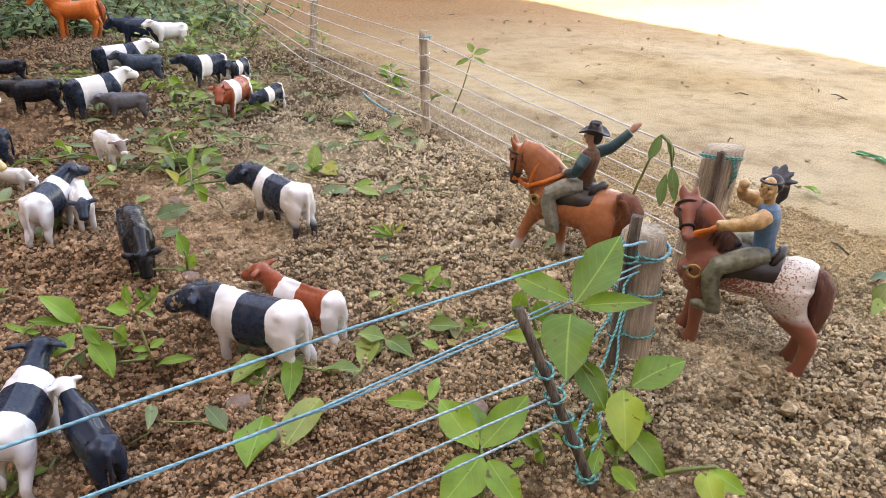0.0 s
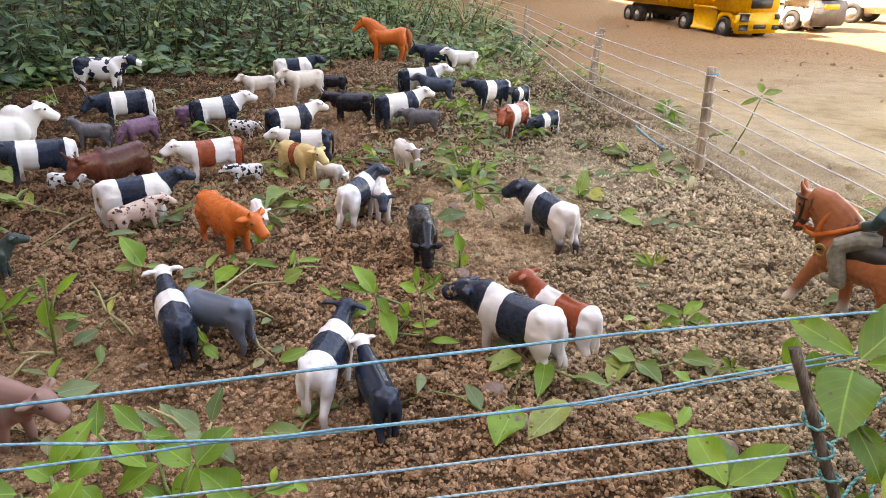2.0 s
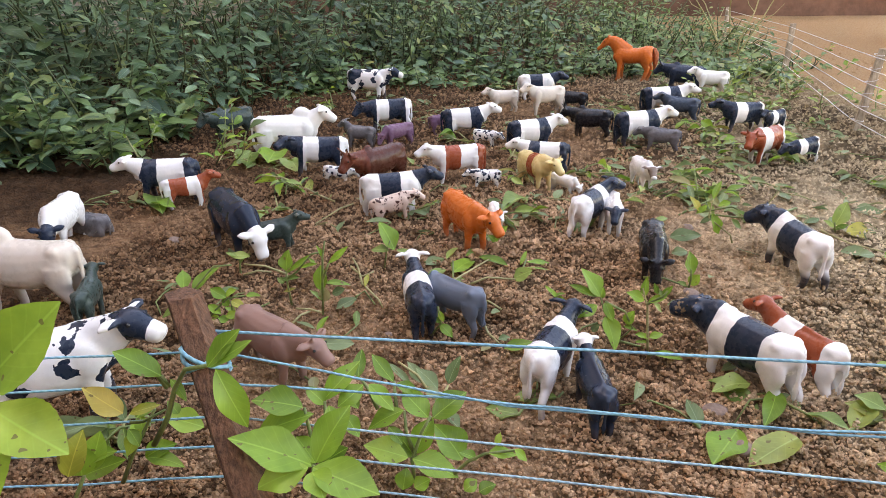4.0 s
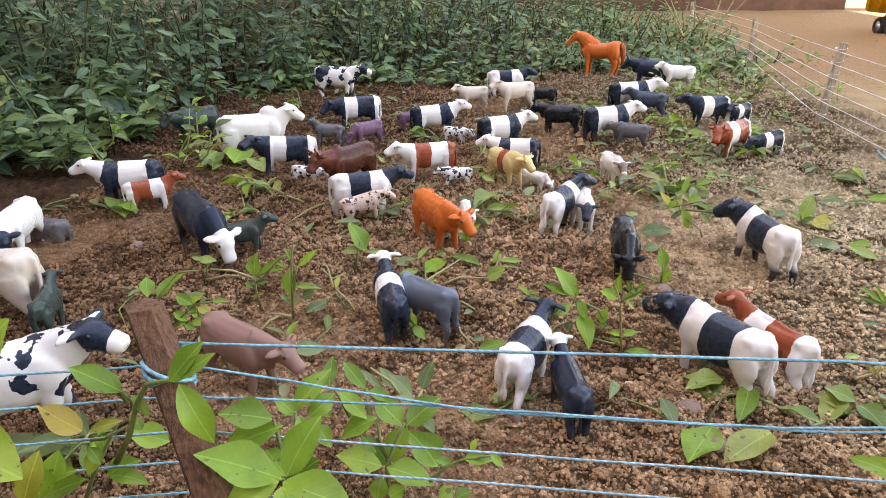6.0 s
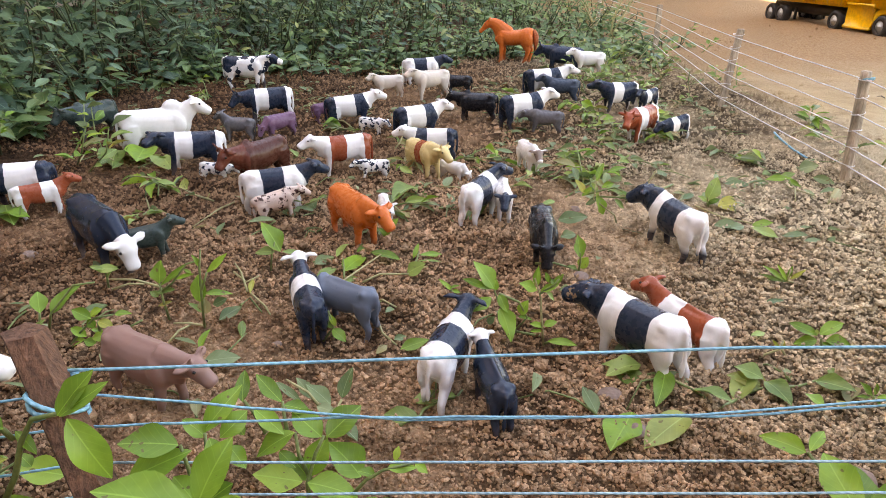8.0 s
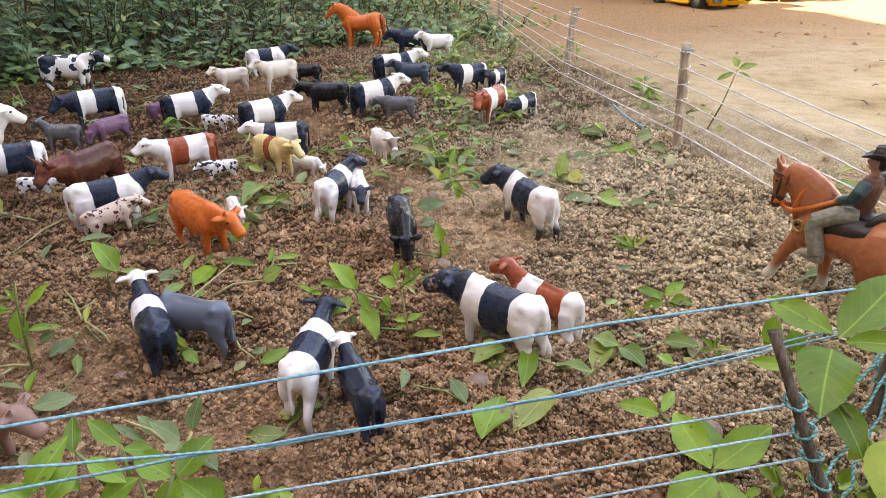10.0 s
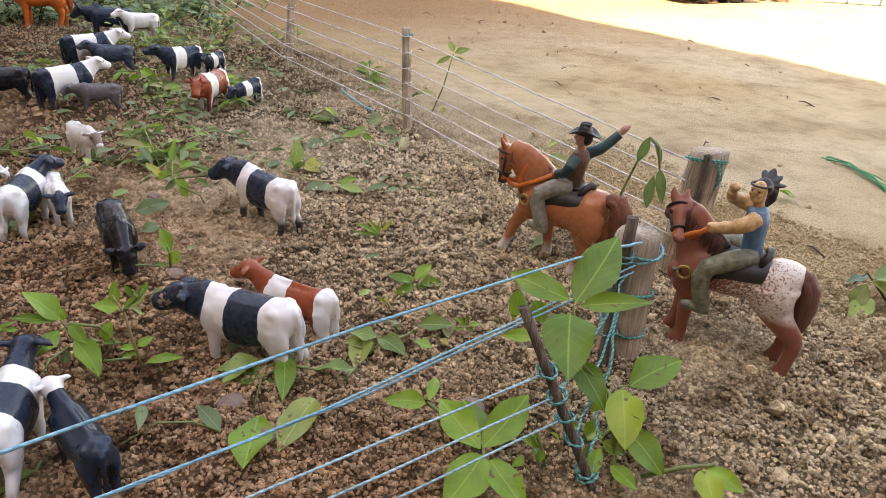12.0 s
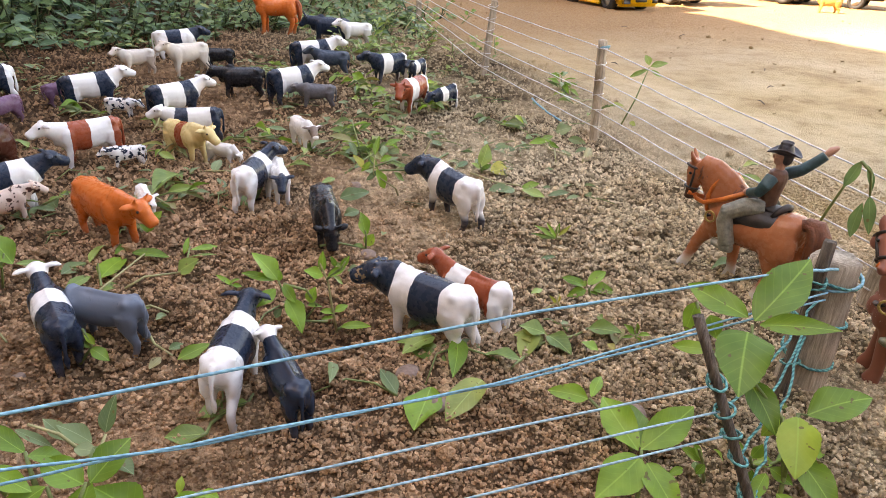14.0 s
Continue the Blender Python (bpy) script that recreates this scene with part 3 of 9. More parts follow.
            out = Vector((math.cos(a), math.sin(a), rng.uniform(-0.4, 0.5))).normalized()
            (pale if rng.random() < 0.7 else lv).blade(c, c + out * ln, ln * rng.uniform(0.35, 0.6), (rng.uniform(-.6, .6), rng.uniform(-.7, .3), 1), rng.uniform(0.05, 0.4), 0.25, 4)
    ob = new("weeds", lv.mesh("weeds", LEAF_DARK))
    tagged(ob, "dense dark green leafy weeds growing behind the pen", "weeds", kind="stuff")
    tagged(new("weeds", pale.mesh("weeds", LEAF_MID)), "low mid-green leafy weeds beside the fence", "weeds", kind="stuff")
    st = new("weed_stems", finish("weed_stems", bm, STEM_DARK))
    tagged(st, "thin green stalks of the weeds in the thicket", "weeds", kind="stuff")


hedge()


def plant(name, label, group="", category="plant"):
    return tagged(new(name), label, category, group)


def put_leaf(root, base, tip, width, mat=LEAF, normal=(0, 0, 1), bend=0.12, fold=0.22, n=8):
    lv = Leaves()
    lv.blade(base, tip, width, normal, bend + 0.08, fold + 0.14, n + (14 if width > 0.014 else 4), 2)
    ob = new("leaf", lv.mesh("leaf", mat))
    ob.parent = root
    return ob


def sprig(x, y, turn, size, leaves, seed, upright=0.25, mat=LEAF_CUT):
    """A small leafy sprig, rooted or lying on the soil."""
    rng = random.Random(seed)
    root = plant("sprig", "small green leafy sprig lying on the brown soil" if upright < 0.5 else "small green seedling standing in the brown soil", "sprigs in the pen")
    root.location = (x, y, hump(x, y))
    root.rotation_euler = (0, 0, turn)
    ln = size
    pts = [Vector((0, 0, 0.001)), Vector((ln * 0.35, rng.uniform(-.1, .1) * ln, 0.003 + upright * ln * 0.4)), Vector((ln * 0.7 * (1 - upright * 0.4), rng.uniform(-.15, .15) * ln, 0.004 + upright * ln * 0.9))]
    bm = bmesh.new()
    tube(bm, pts, [0.0013, 0.0011, 0.0008], 6)
    part("stem", bm, STEM_PALE if seed % 3 == 0 else STEM, root)
    if seed % 2:
        bm, a = bmesh.new(), rng.uniform(2.2, 4.0)
        reach = Vector((math.cos(a), math.sin(a), 0.05)) * size * rng.uniform(0.7, 1.2)
        tube(bm, [pts[0], pts[0] + reach * 0.5 + Vector((0, 0, 0.004)), pts[0] + reach], [0.0011, 0.0010, 0.0006], 6)
        part("stem", bm, STEM_PALE, root)
    for i in range(leaves):
        t = 0.15 + 0.85 * i / max(1, leaves - 1)
        c = pts[0].lerp(pts[1], t * 2) if t < 0.5 else pts[1].lerp(pts[2], t * 2 - 1)
        a = (1 if i % 2 else -1) * rng.uniform(0.6, 1.8) if i < leaves - 1 else rng.uniform(-0.4, 0.4)
        l2 = rng.uniform(0.013, 0.030) * (0.7 + size * 4)
        out = Vector((math.cos(a), math.sin(a), rng.uniform(-0.05, 0.40) + upright * 0.4)).normalized()
        b = c + out * 0.005
        tip = b + out * l2
        tip.z = max(tip.z, 0.005)
        put_leaf(root, b, tip, l2 * rng.uniform(0.34, 0.58), rng.choice((mat, mat, LEAF_WILT)), (rng.uniform(-.8, .8), rng.uniform(-.8, .8), 1), rng.uniform(0.0, 0.35), rng.uniform(0.1, 0.55), 5)
    return root


def cut_weed(x, y, seed, reach=0.045, stems=4, standing=0.35):
    """A heap of pulled-up weed: several thin stems lying askew with limp, curled leaves."""
    rng = random.Random(seed)
    root = plant("cut_weed", "limp pale green pulled-up weed lying on the soil", "pulled weeds in the pen")
    root.location = (x, y, hump(x, y) + 0.002)
    for k in range(stems):
        a = rng.uniform(0, math.tau)
        d = Vector((math.cos(a), math.sin(a), 0))
        side = Vector((-d.y, d.x, 0))
        ln = reach * rng.uniform(0.6, 1.3)
        up = rng.uniform(0, standing) * ln * (1.6 if rng.random() < 0.25 else 0.7)
        p0 = -d * (ln * 0.35) + side * rng.uniform(-.3, .3) * reach
        pts = [p0 + Vector((0, 0, 0.001)), p0 + d * ln * 0.5 + side * rng.uniform(-.2, .2) * ln + Vector((0, 0, 0.004 + up * 0.7)), p0 + d * ln + side * rng.uniform(-.3, .3) * ln + Vector((0, 0, 0.003 + up))]
        bm = bmesh.new()
        tube(bm, pts, [0.0012, 0.0010, 0.0006], 5)
        part("stem", bm, STEM_PALE if k % 2 else STEM, root)
        for i in range(rng.randint(2, 4)):
            t = rng.uniform(0.35, 1.0)
            c = pts[0].lerp(pts[1], t * 2) if t < 0.5 else pts[1].lerp(pts[2], t * 2 - 1)
            b = a + rng.choice((-1, 1)) * rng.uniform(0.3, 1.5)
            l2 = rng.uniform(0.012, 0.034)
            tip = c + Vector((math.cos(b) * l2, math.sin(b) * l2, rng.uniform(-0.4, 0.5) * l2))
            tip.z = max(tip.z, 0.002)
            put_leaf(root, c, tip, l2 * rng.uniform(0.22, 0.52), rng.choice((LEAF_CUT, LEAF_WILT, LEAF_WILT, LEAF)), (rng.uniform(-1, 1), rng.uniform(-1, 1), 0.9), rng.uniform(-0.1, 0.5), rng.uniform(0.1, 0.7), 4)
    return root


# ---- toy animals ----
def loft(bm, secs, segs=18, square=2.5):
    """A closed body through upright sections (x, z of the middle, half width, half height) with squared-off rounding."""
    rings = []
    for x, z, w, h in secs:
        ring = []
        for k in range(segs):
            c, q = math.cos(k * math.tau / segs), math.sin(k * math.tau / segs)
            ring.append(bm.verts.new((x, w * math.copysign(abs(c) ** (2 / square), c), z + h * math.copysign(abs(q) ** (2 / square), q))))
        rings.append(ring)
    for r0, r1 in zip(rings, rings[1:]):
        for k in range(segs):
            bm.faces.new((r0[k], r0[(k + 1) % segs], r1[(k + 1) % segs], r1[k]))
    bm.faces.new(rings[0][::-1])
    bm.faces.new(rings[-1])


def mark_along(me, spine, stations, low, front):
    """Writes how far along the spine, from the rump to the nose, each place of the hide lies."""
    co = np.empty(len(me.vertices) * 3)
    me.vertices.foreach_get("co", co)
    co = co.reshape(-1, 3)
    pts = np.array([tuple(p) for p in spine])
    best, out = np.full(len(co), 1e9), np.zeros(len(co))
    for k, (a, b) in enumerate(zip(pts, pts[1:])):
        d = b - a
        t = np.clip(((co - a) @ d) / (d @ d), 0, 1)
        far = np.linalg.norm(co - (a + t[:, None] * d), axis=1)
        if k:
            far = np.where((co[:, 2] < low) & (co[:, 0] < front), 1e9, far)
        near = far < best
        out[near] = (stations[k] + t * (stations[k + 1] - stations[k]))[near]
        best[near] = far[near]
    me.attributes.new("along", "FLOAT", "POINT").data.foreach_set("value", out.astype(np.float32))


def beast(name, neck=25, head=-25, yaw=0, fat=1.0, hump_r=0.0, horn=0.0, ear=1.0, leg=1.0, lying=False, udder=True, dewlap=0.0, deep=1.0, stride=(0, 0, 0, 0), thick=1.0, voxel=0.0014):
    """A toy beast of the cow kind facing +x, hooves on z = 0. neck, head: degrees above the level; yaw: turn of the head."""
    bm = bmesh.new()
    zb = 0.0430 * leg if not lying else 0.017
    w, d = 0.90 * fat, deep
    loft(bm, [(x, zb + z, a * w, h) for x, z, a, h in (
        (-0.0420, 0.0070, 0.0045, 0.0055), (-0.0400, 0.0050, 0.0090, 0.0090), (-0.0350, 0.0030, 0.0128, 0.0132), (-0.0280, 0.0016, 0.0146, 0.0156), (-0.0170, -0.0006, 0.0150, 0.0168 * d),
        (-0.0040, -0.0022, 0.0166, 0.0186 * d), (0.0080, -0.0022, 0.0166, 0.0188 * d), (0.0180, -0.0010, 0.0150, 0.0182), (0.0270, 0.0002, 0.0124, 0.0160), (0.0340, 0.0010, 0.0088, 0.0118), (0.0370, 0.0012, 0.0040, 0.0065))], 18, 2.25)
    tube(bm, [(-0.036, 0, zb + 0.0150), (-0.010, 0, zb + 0.0152), (0.022, 0, zb + 0.0160)], [0.0022, 0.0020, 0.0024], 8)
    for q in (-1, 1):
        blob(bm, (-0.0300, q * 0.0088 * w, zb + 0.0110), (0.0060, 0.0046, 0.0046))
        blob(bm, (0.0225, q * 0.0115 * w, zb - 0.001), (0.0090, 0.0044, 0.0125), 0, Matrix.Rotation(radians(-14), 4, "Y"))
        blob(bm, (-0.0305, q * 0.0100 * w, zb - 0.005), (0.0098, 0.0052, 0.0150), 0, Matrix.Rotation(radians(12), 4, "Y"))
    na, ha, ya = radians(neck), radians(head), radians(yaw)
    n0 = Vector((0.026, 0, zb + 0.0045))
    turn = Matrix.Rotation(ya, 4, "Z")
    nd = Matrix.Rotation(ya * 0.5, 4, "Z") @ Vector((math.cos(na), 0, math.sin(na)))
    n1 = n0 + nd * 0.0220
    tube(bm, [n0 - nd * 0.004, n0, n0.lerp(n1, 0.35), n0.lerp(n1, 0.7), n1], [(0.0122 * w, 0.0160), (0.0114 * w, 0.0150), (0.0096 * w * thick, 0.0128 * thick), (0.0082 * w * thick, 0.0106 * thick), (0.0076 * w * thick, 0.0090 * thick)], 14)
    hd = turn @ Vector((math.cos(ha), 0, math.sin(ha)))
    hs = hd.cross(Vector((0, 0, 1))).normalized()
    hu = hs.cross(hd)
    h0 = n1 - hd * 0.003 + hu * 0.0015
    tube(bm, [h0 + hd * t - hu * g for t, g in ((-0.002, 0.0005), (0.001, 0), (0.004, -0.0004), (0.009, 0.0002), (0.0150, 0.0016), (0.0200, 0.0022), (0.0238, 0.0026), (0.0252, 0.0030))],
         [(a * (0.4 + 0.6 * thick), b * (0.4 + 0.6 * thick)) for a, b in ((0.0054, 0.0058), (0.0078, 0.0078), (0.0088, 0.0088), (0.0080, 0.0086), (0.0062, 0.0068), (0.0064, 0.0060), (0.0058, 0.0052), (0.0036, 0.0034))], 14, up=hu)
    blob(bm, h0 + hd * 0.010 - hu * 0.0052, (0.0068, 0.0042, 0.0040), 0, hd.to_track_quat("X", "Z").to_matrix().to_4x4())
    for q in (-1, 1):
        e0 = h0 + hd * 0.0025 + hs * (q * 0.0062) + hu * 0.0040
        tube(bm, [e0, e0 + (hs * q * 0.9 + hu * 0.12 - hd * 0.15) * 0.0055 * ear, e0 + (hs * q * 0.95 + hu * 0.02 - hd * 0.22) * 0.0095 * ear, e0 + (hs * q * 0.95 - hu * 0.10 - hd * 0.28) * 0.0130 * ear], [(0.0020, 0.0026), (0.0022, 0.0042), (0.0020, 0.0038), (0.0010, 0.0012)], 8, up=hd)
        if horn:
            g0 = h0 + hd * 0.002 + hs * (q * 0.0045) + hu * 0.0075
            tube(bm, [g0, g0 + (hs * q * 0.8 + hu * 0.5) * 0.006 * horn, g0 + (hs * q * 0.7 + hu * 1.3) * 0.010 * horn], [0.0020, 0.0017, 0.0010], 8)
        blob(bm, h0 + hd * 0.0088 + hs * (q * 0.0060) + hu * 0.0034, (0.0028, 0.0020, 0.0020))
    if hump_r:
        blob(bm, (0.019, 0, zb + 0.0165), (0.0105 * hump_r, 0.0064 * hump_r, 0.0095 * hump_r))
    blob(bm, n0.lerp(n1, 0.35) + Vector((0, 0, -0.0115)), (0.0080, 0.0036, 0.0075 + 0.006 * dewlap))
    z0 = zb
    for k, (x, q) in enumerate(((0.0225, 1), (0.0225, -1), (-0.0310, 1), (-0.0310, -1))):
        y = q * 0.0088 * w
        if lying:
            tube(bm, [(x, y, 0.012), (x + 0.010, y * 1.7, 0.005), (x + 0.020, y * 1.4, 0.004)], [0.0060, 0.0042, 0.0034], 8)
            continue
        s = stride[k]
        if k < 2:
            tube(bm, [(x, y, z0 - 0.002), (x + s * 0.15, y, z0 * 0.68), (x + s * 0.5 + 0.001, y, z0 * 0.44), (x + s * 0.75 + 0.0012, y, z0 * 0.30), (x + s * 0.95, y, z0 * 0.14), (x + s + 0.001, y, 0.0035), (x + s + 0.0018, y, -0.001)],
                 [(0.0060, 0.0086), (0.0048, 0.0064), (0.0036, 0.0042), (0.0037, 0.0041), (0.0028, 0.0031), (0.0034, 0.0037), (0.0037, 0.0042)], 12)
        else:
            tube(bm, [(x + 0.003, y, z0), (x + 0.003 + s * 0.15, y, z0 * 0.72), (x - 0.0005 + s * 0.4, y, z0 * 0.52), (x - 0.0045 + s * 0.75, y, z0 * 0.36), (x - 0.0035 + s * 0.9, y, z0 * 0.22), (x - 0.0018 + s, y, z0 * 0.12), (x - 0.0008 + s, y, 0.0035), (x + s, y, -0.001)],
                 [(0.0072, 0.0118), (0.0060, 0.0094), (0.0042, 0.0060), (0.0034, 0.0046), (0.0030, 0.0036), (0.0028, 0.0031), (0.0034, 0.0037), (0.0037, 0.0042)], 12)
    if udder and not lying:
        blob(bm, (-0.0195, 0, zb - 0.0170), (0.0075, 0.0065, 0.0050))
    tube(bm, [(-0.0395, 0, zb + 0.0130), (-0.0428, 0.0008, zb + 0.0105), (-0.0445, 0.0015, zb + 0.0020), (-0.0442, 0.002, zb - 0.0100), (-0.0432, 0.002, max(zb - 0.0170, 0.005)), (-0.0425, 0.002, max(zb - 0.0250, 0.003))], [0.0026, 0.0024, 0.0019, 0.0017, 0.0026, 0.0016], 8)
    me = fused(name, bm, voxel, 3)
    nose = h0 + hd * 0.025
    mark_along(me, [(-0.043, 0, zb), (0.028, 0, zb + 0.003), n1, nose], (0, 0.62, 0.80, 1.0), zb - 0.016, 0.034)
    me.materials.append(EYE)
    eyes = []
    for q in (-1, 1):
        out = bmesh.new()
        blob(out, h0 + hd * 0.0092 + hs * (q * 0.0076) + hu * 0.0036, (0.0013, 0.0013, 0.0013))
        eyes.append(finish("eye", out, EYE))
    PARTS[me.name] = eyes
    return me


PARTS = {}
EYE = mottled("black_eye_paint", (0.01, 0.01, 0.012), (0.02, 0.02, 0.022), 200, 0.25, 0.0)
MOULDS = {
    "up": beast("toy_cow", 24, -14, 0, stride=(0.005, -0.004, -0.003, 0.005)),
    "left": beast("toy_cow", 22, -10, 40, 1.06, stride=(0.005, -0.003, 0.004, -0.005)),
    "right": beast("toy_cow", 26, -10, -34, stride=(0.004, -0.004, -0.006, 0.004)),
    "stout": beast("toy_cow", 10, -6, 30, 1.10, deep=1.04, horn=0.3, thick=1.30, stride=(0.003, -0.003, 0.002, -0.003)),
    "stoutup": beast("toy_cow", 26, -14, -6, 1.06, deep=1.0, ear=1.15, stride=(0.004, -0.004, 0.004, -0.008)),
    "thickneck": beast("toy_cow", 16, -20, 40, 1.06, horn=0.3, thick=1.30, stride=(0.005, -0.003, 0.004, -0.005)),
    "level": beast("toy_cow", 6, -32, 14, horn=0.5, stride=(0.004, -0.004, -0.003, 0.004)),
    "graze": beast("toy_cow", -32, -58, 8, stride=(0.005, -0.002, -0.003, 0.003)),
    "bull": beast("toy_bull", 14, -36, 0, 1.06, 0.75, 0.9, leg=1.04, udder=False, stride=(0.003, -0.003, -0.002, 0.003)),
    "bulldown": beast("toy_bull", -20, -56, 0, 1.05, 0.6, 0.8, udder=False),
    "zebu": beast("toy_zebu", 40, -22, -8, 1.02, 1.15, 0.0, 1.4, dewlap=1.0, udder=False, stride=(0.006, -0.004, -0.003, 0.005)),
    "calf": beast("toy_calf", 34, -14, 8, 0.86, leg=1.10, deep=0.90, udder=False, stride=(0.004, -0.003, -0.003, 0.004), voxel=0.0017),
    "calfup": beast("toy_calf", 30, -18, 4, 0.92, ear=0.62, leg=1.04, deep=0.94, udder=False, stride=(0.004, -0.003, -0.003, 0.004)),
    "calflevel": beast("toy_calf", 5, -30, -10, 0.88, leg=1.06, deep=0.90, udder=False, stride=(0.003, -0.003, -0.003, 0.004), voxel=0.0017),
    "calfgraze": beast("toy_calf", -35, -58, 0, 0.90, leg=1.06, deep=0.92, udder=False, voxel=0.0017),
    "lying": beast("toy_calf", 20, -25, 15, 0.95, lying=True, udder=False, voxel=0.0017),
    "donkey": beast("toy_donkey", 50, -28, 0, 0.86, ear=1.6, leg=1.1, deep=0.9, udder=False),
}
W_, N_, R_, B_ = WHITE, NAVY, RUST, BLACK
PAINTS = {
    "white_ends": toy_paint("paint_band_navy", [(0, W_), (0.21, N_), (0.44, W_), (0.655, N_)]),
    "navy_legs": toy_paint("paint_band_navy_legs", [(0, W_), (0.23, N_), (0.47, W_), (0.655, N_)], legs=(N_, 0.021)),
    "belt": toy_paint("paint_belt_navy", [(0, W_), (0.10, N_), (0.37, W_), (0.56, N_)]),
    "belt_white_head": toy_paint("paint_belt_white_head", [(0, N_), (0.32, W_), (0.50, N_), (0.765, W_)]),
    "rump_band": toy_paint("paint_rump_and_band", [(0, N_), (0.14, W_), (0.44, N_), (0.62, W_)]),
    "rust_belt": toy_paint("paint_rust_belt", [(0, W_), (0.14, R_), (0.40, W_), (0.60, R_)]),
    "rust_rump": toy_paint("paint_rust_rump", [(0, R_), (0.12, W_), (0.36, R_), (0.56, W_)]),
    "white": toy_paint("paint_white", [(0, W_), (0.5, W_)]),
    "cream": toy_paint("paint_cream_white", [(0, (0.66, 0.58, 0.50)), (0.5, (0.66, 0.58, 0.50))]),
    "yellow": toy_paint("paint_cream_brown", [(0, CREAM), (0.34, RUST), (0.48, CREAM)]),
    "navy": toy_paint("paint_navy", [(0, N_), (0.5, N_)], rough=0.32),
    "black": toy_paint("paint_black", [(0, B_), (0.5, B_)], rough=0.3),
    "navy_white_head": toy_paint("paint_navy_white_head", [(0, N_), (0.76, W_)], rough=0.26),
    "white_navy_head": toy_paint("paint_white_navy_head", [(0, W_), (0.76, N_)]),
    "grey": toy_paint("paint_grey", [(0, GREY), (0.5, GREY)], rough=0.34),
    "ashen": toy_paint("paint_ashen", [(0, (0.13, 0.125, 0.135)), (0.5, (0.13, 0.125, 0.135))]),
    "slate": toy_paint("paint_slate", [(0, (0.05, 0.07, 0.10)), (0.5, (0.05, 0.07, 0.10))]),
    "green": toy_paint("paint_dark_green", [(0, DKGREEN), (0.5, DKGREEN)], rough=0.32),
    "orange": toy_paint("paint_orange", [(0, ORANGE), (0.5, ORANGE)]),
    "brown": toy_paint("paint_brown", [(0, (0.085, 0.026, 0.017)), (0.6, (0.15, 0.042, 0.026))]),
    "tan": toy_paint("paint_tan", [(0, (0.50, 0.27, 0.09)), (0.5, (0.50, 0.27, 0.09))]),
    "mauve": toy_paint("paint_mauve", [(0, MAUVE), (0.5, MAUVE)], rough=0.5),
    "purple": toy_paint("paint_purple", [(0, PURPLE), (0.5, PURPLE)]),
    "spotted": toy_paint("paint_spots", [(0, PINKW), (0.5, PINKW)], ((0.07, 0.03, 0.025), 110, 0.57)),
    "blotched": toy_paint("paint_dark_blotches", [(0, W_), (0.5, W_), (0.80, N_), (0.93, W_)], (N_, 58, 0.53), face=0.80),
    "muddy_face": toy_paint("paint_muddy_face", [(0, W_), (0.80, (0.23, 0.17, 0.14)), (0.97, W_)]),
    "worn_head": toy_paint("paint_band_worn_head", [(0, W_), (0.20, N_), (0.44, W_), (0.645, N_)], ((0.30, 0.20, 0.12), 190, 0.60), face=-0.80),
    "spotted_black": toy_paint("paint_black_spots", [(0, W_), (0.5, W_)], (N_, 90, 0.54)),
}


def animal(kind, paint, x, y, heading, size, label, category="toy cow", sink=0.0045):
    ob = new(MOULDS[kind].name.split(".")[0], MOULDS[kind])
    ob.material_slots[0].link = "OBJECT"
    ob.material_slots[0].material = PAINTS[paint]
    c, s = math.cos(radians(heading)), math.sin(radians(heading))
    feet = [hump(x + (c * a - s * b) * size, y + (s * a + c * b) * size) for a in (0.022, -0.032) for b in (0.008, -0.008)]
    pitch = 0.6 * math.atan2((feet[2] + feet[3] - feet[0] - feet[1]) / 2, 0.054 * size)
    ob.matrix_basis = Matrix.Translation((x, y, sum(feet) / 4 - sink)) @ Matrix.Rotation(radians(heading), 4, "Z") @ Matrix.Rotation(pitch, 4, "Y") @ Matrix.Diagonal((size, size, size, 1))
    for eye in PARTS[MOULDS[kind].name]:
        new("eye", eye).parent = ob
    return tagged(ob, label, category, "toy herd in the pen")


animal("up", "rump_band", -0.470, 0.790, -164, 1.0, "white-headed toy cow with a navy band on soil")
animal("calf", "rust_belt", -0.432, 0.768, 28, 0.70, "rust red toy calf with a white band beside a cow", "toy calf")
animal("graze", "navy_white_head", -0.303, 0.622, -46, 1.14, "glossy black toy cow with a white face, head lowered")
animal("calf", "green", -0.262, 0.630, 14, 0.64, "dark green plastic toy calf beside a black cow", "toy calf")
animal("up", "belt_white_head", -0.083, 0.484, 106, 0.84, "navy toy cow with white belt and white head")
animal("calfgraze", "grey", -0.052, 0.484, 144, 0.76, "glossy grey toy calf nosing under a cow", "toy calf")
animal("stoutup", "white_ends", 0.026, 0.400, 68, 0.86, "white toy cow with navy saddle and navy head")
animal("calfup", "navy_white_head", 0.054, 0.366, 98, 0.72, "glossy navy toy calf with a white head", "toy calf")
animal("stout", "worn_head", 0.170, 0.418, 119, 0.98, "large white toy cow with navy saddle and worn navy head", sink=0.009)
animal("calf", "rust_belt", 0.210, 0.430, 116, 0.84, "rust and white banded toy calf behind a cow", "toy calf", sink=0.012)
animal("thickneck", "navy_legs", 0.273, 0.620, 104, 0.98, "white toy cow with navy saddle, navy head and navy legs")
animal("calflevel", "white", 0.298, 0.650, 112, 0.62, "white toy calf standing close behind a cow", "toy calf")
animal("bulldown", "black", 0.133, 0.604, -96, 0.86, "glossy black toy bull with lowered head", "toy bull")
animal("right", "white_ends", 0.082, 0.712, 60, 0.90, "white toy cow with navy saddle and navy head")
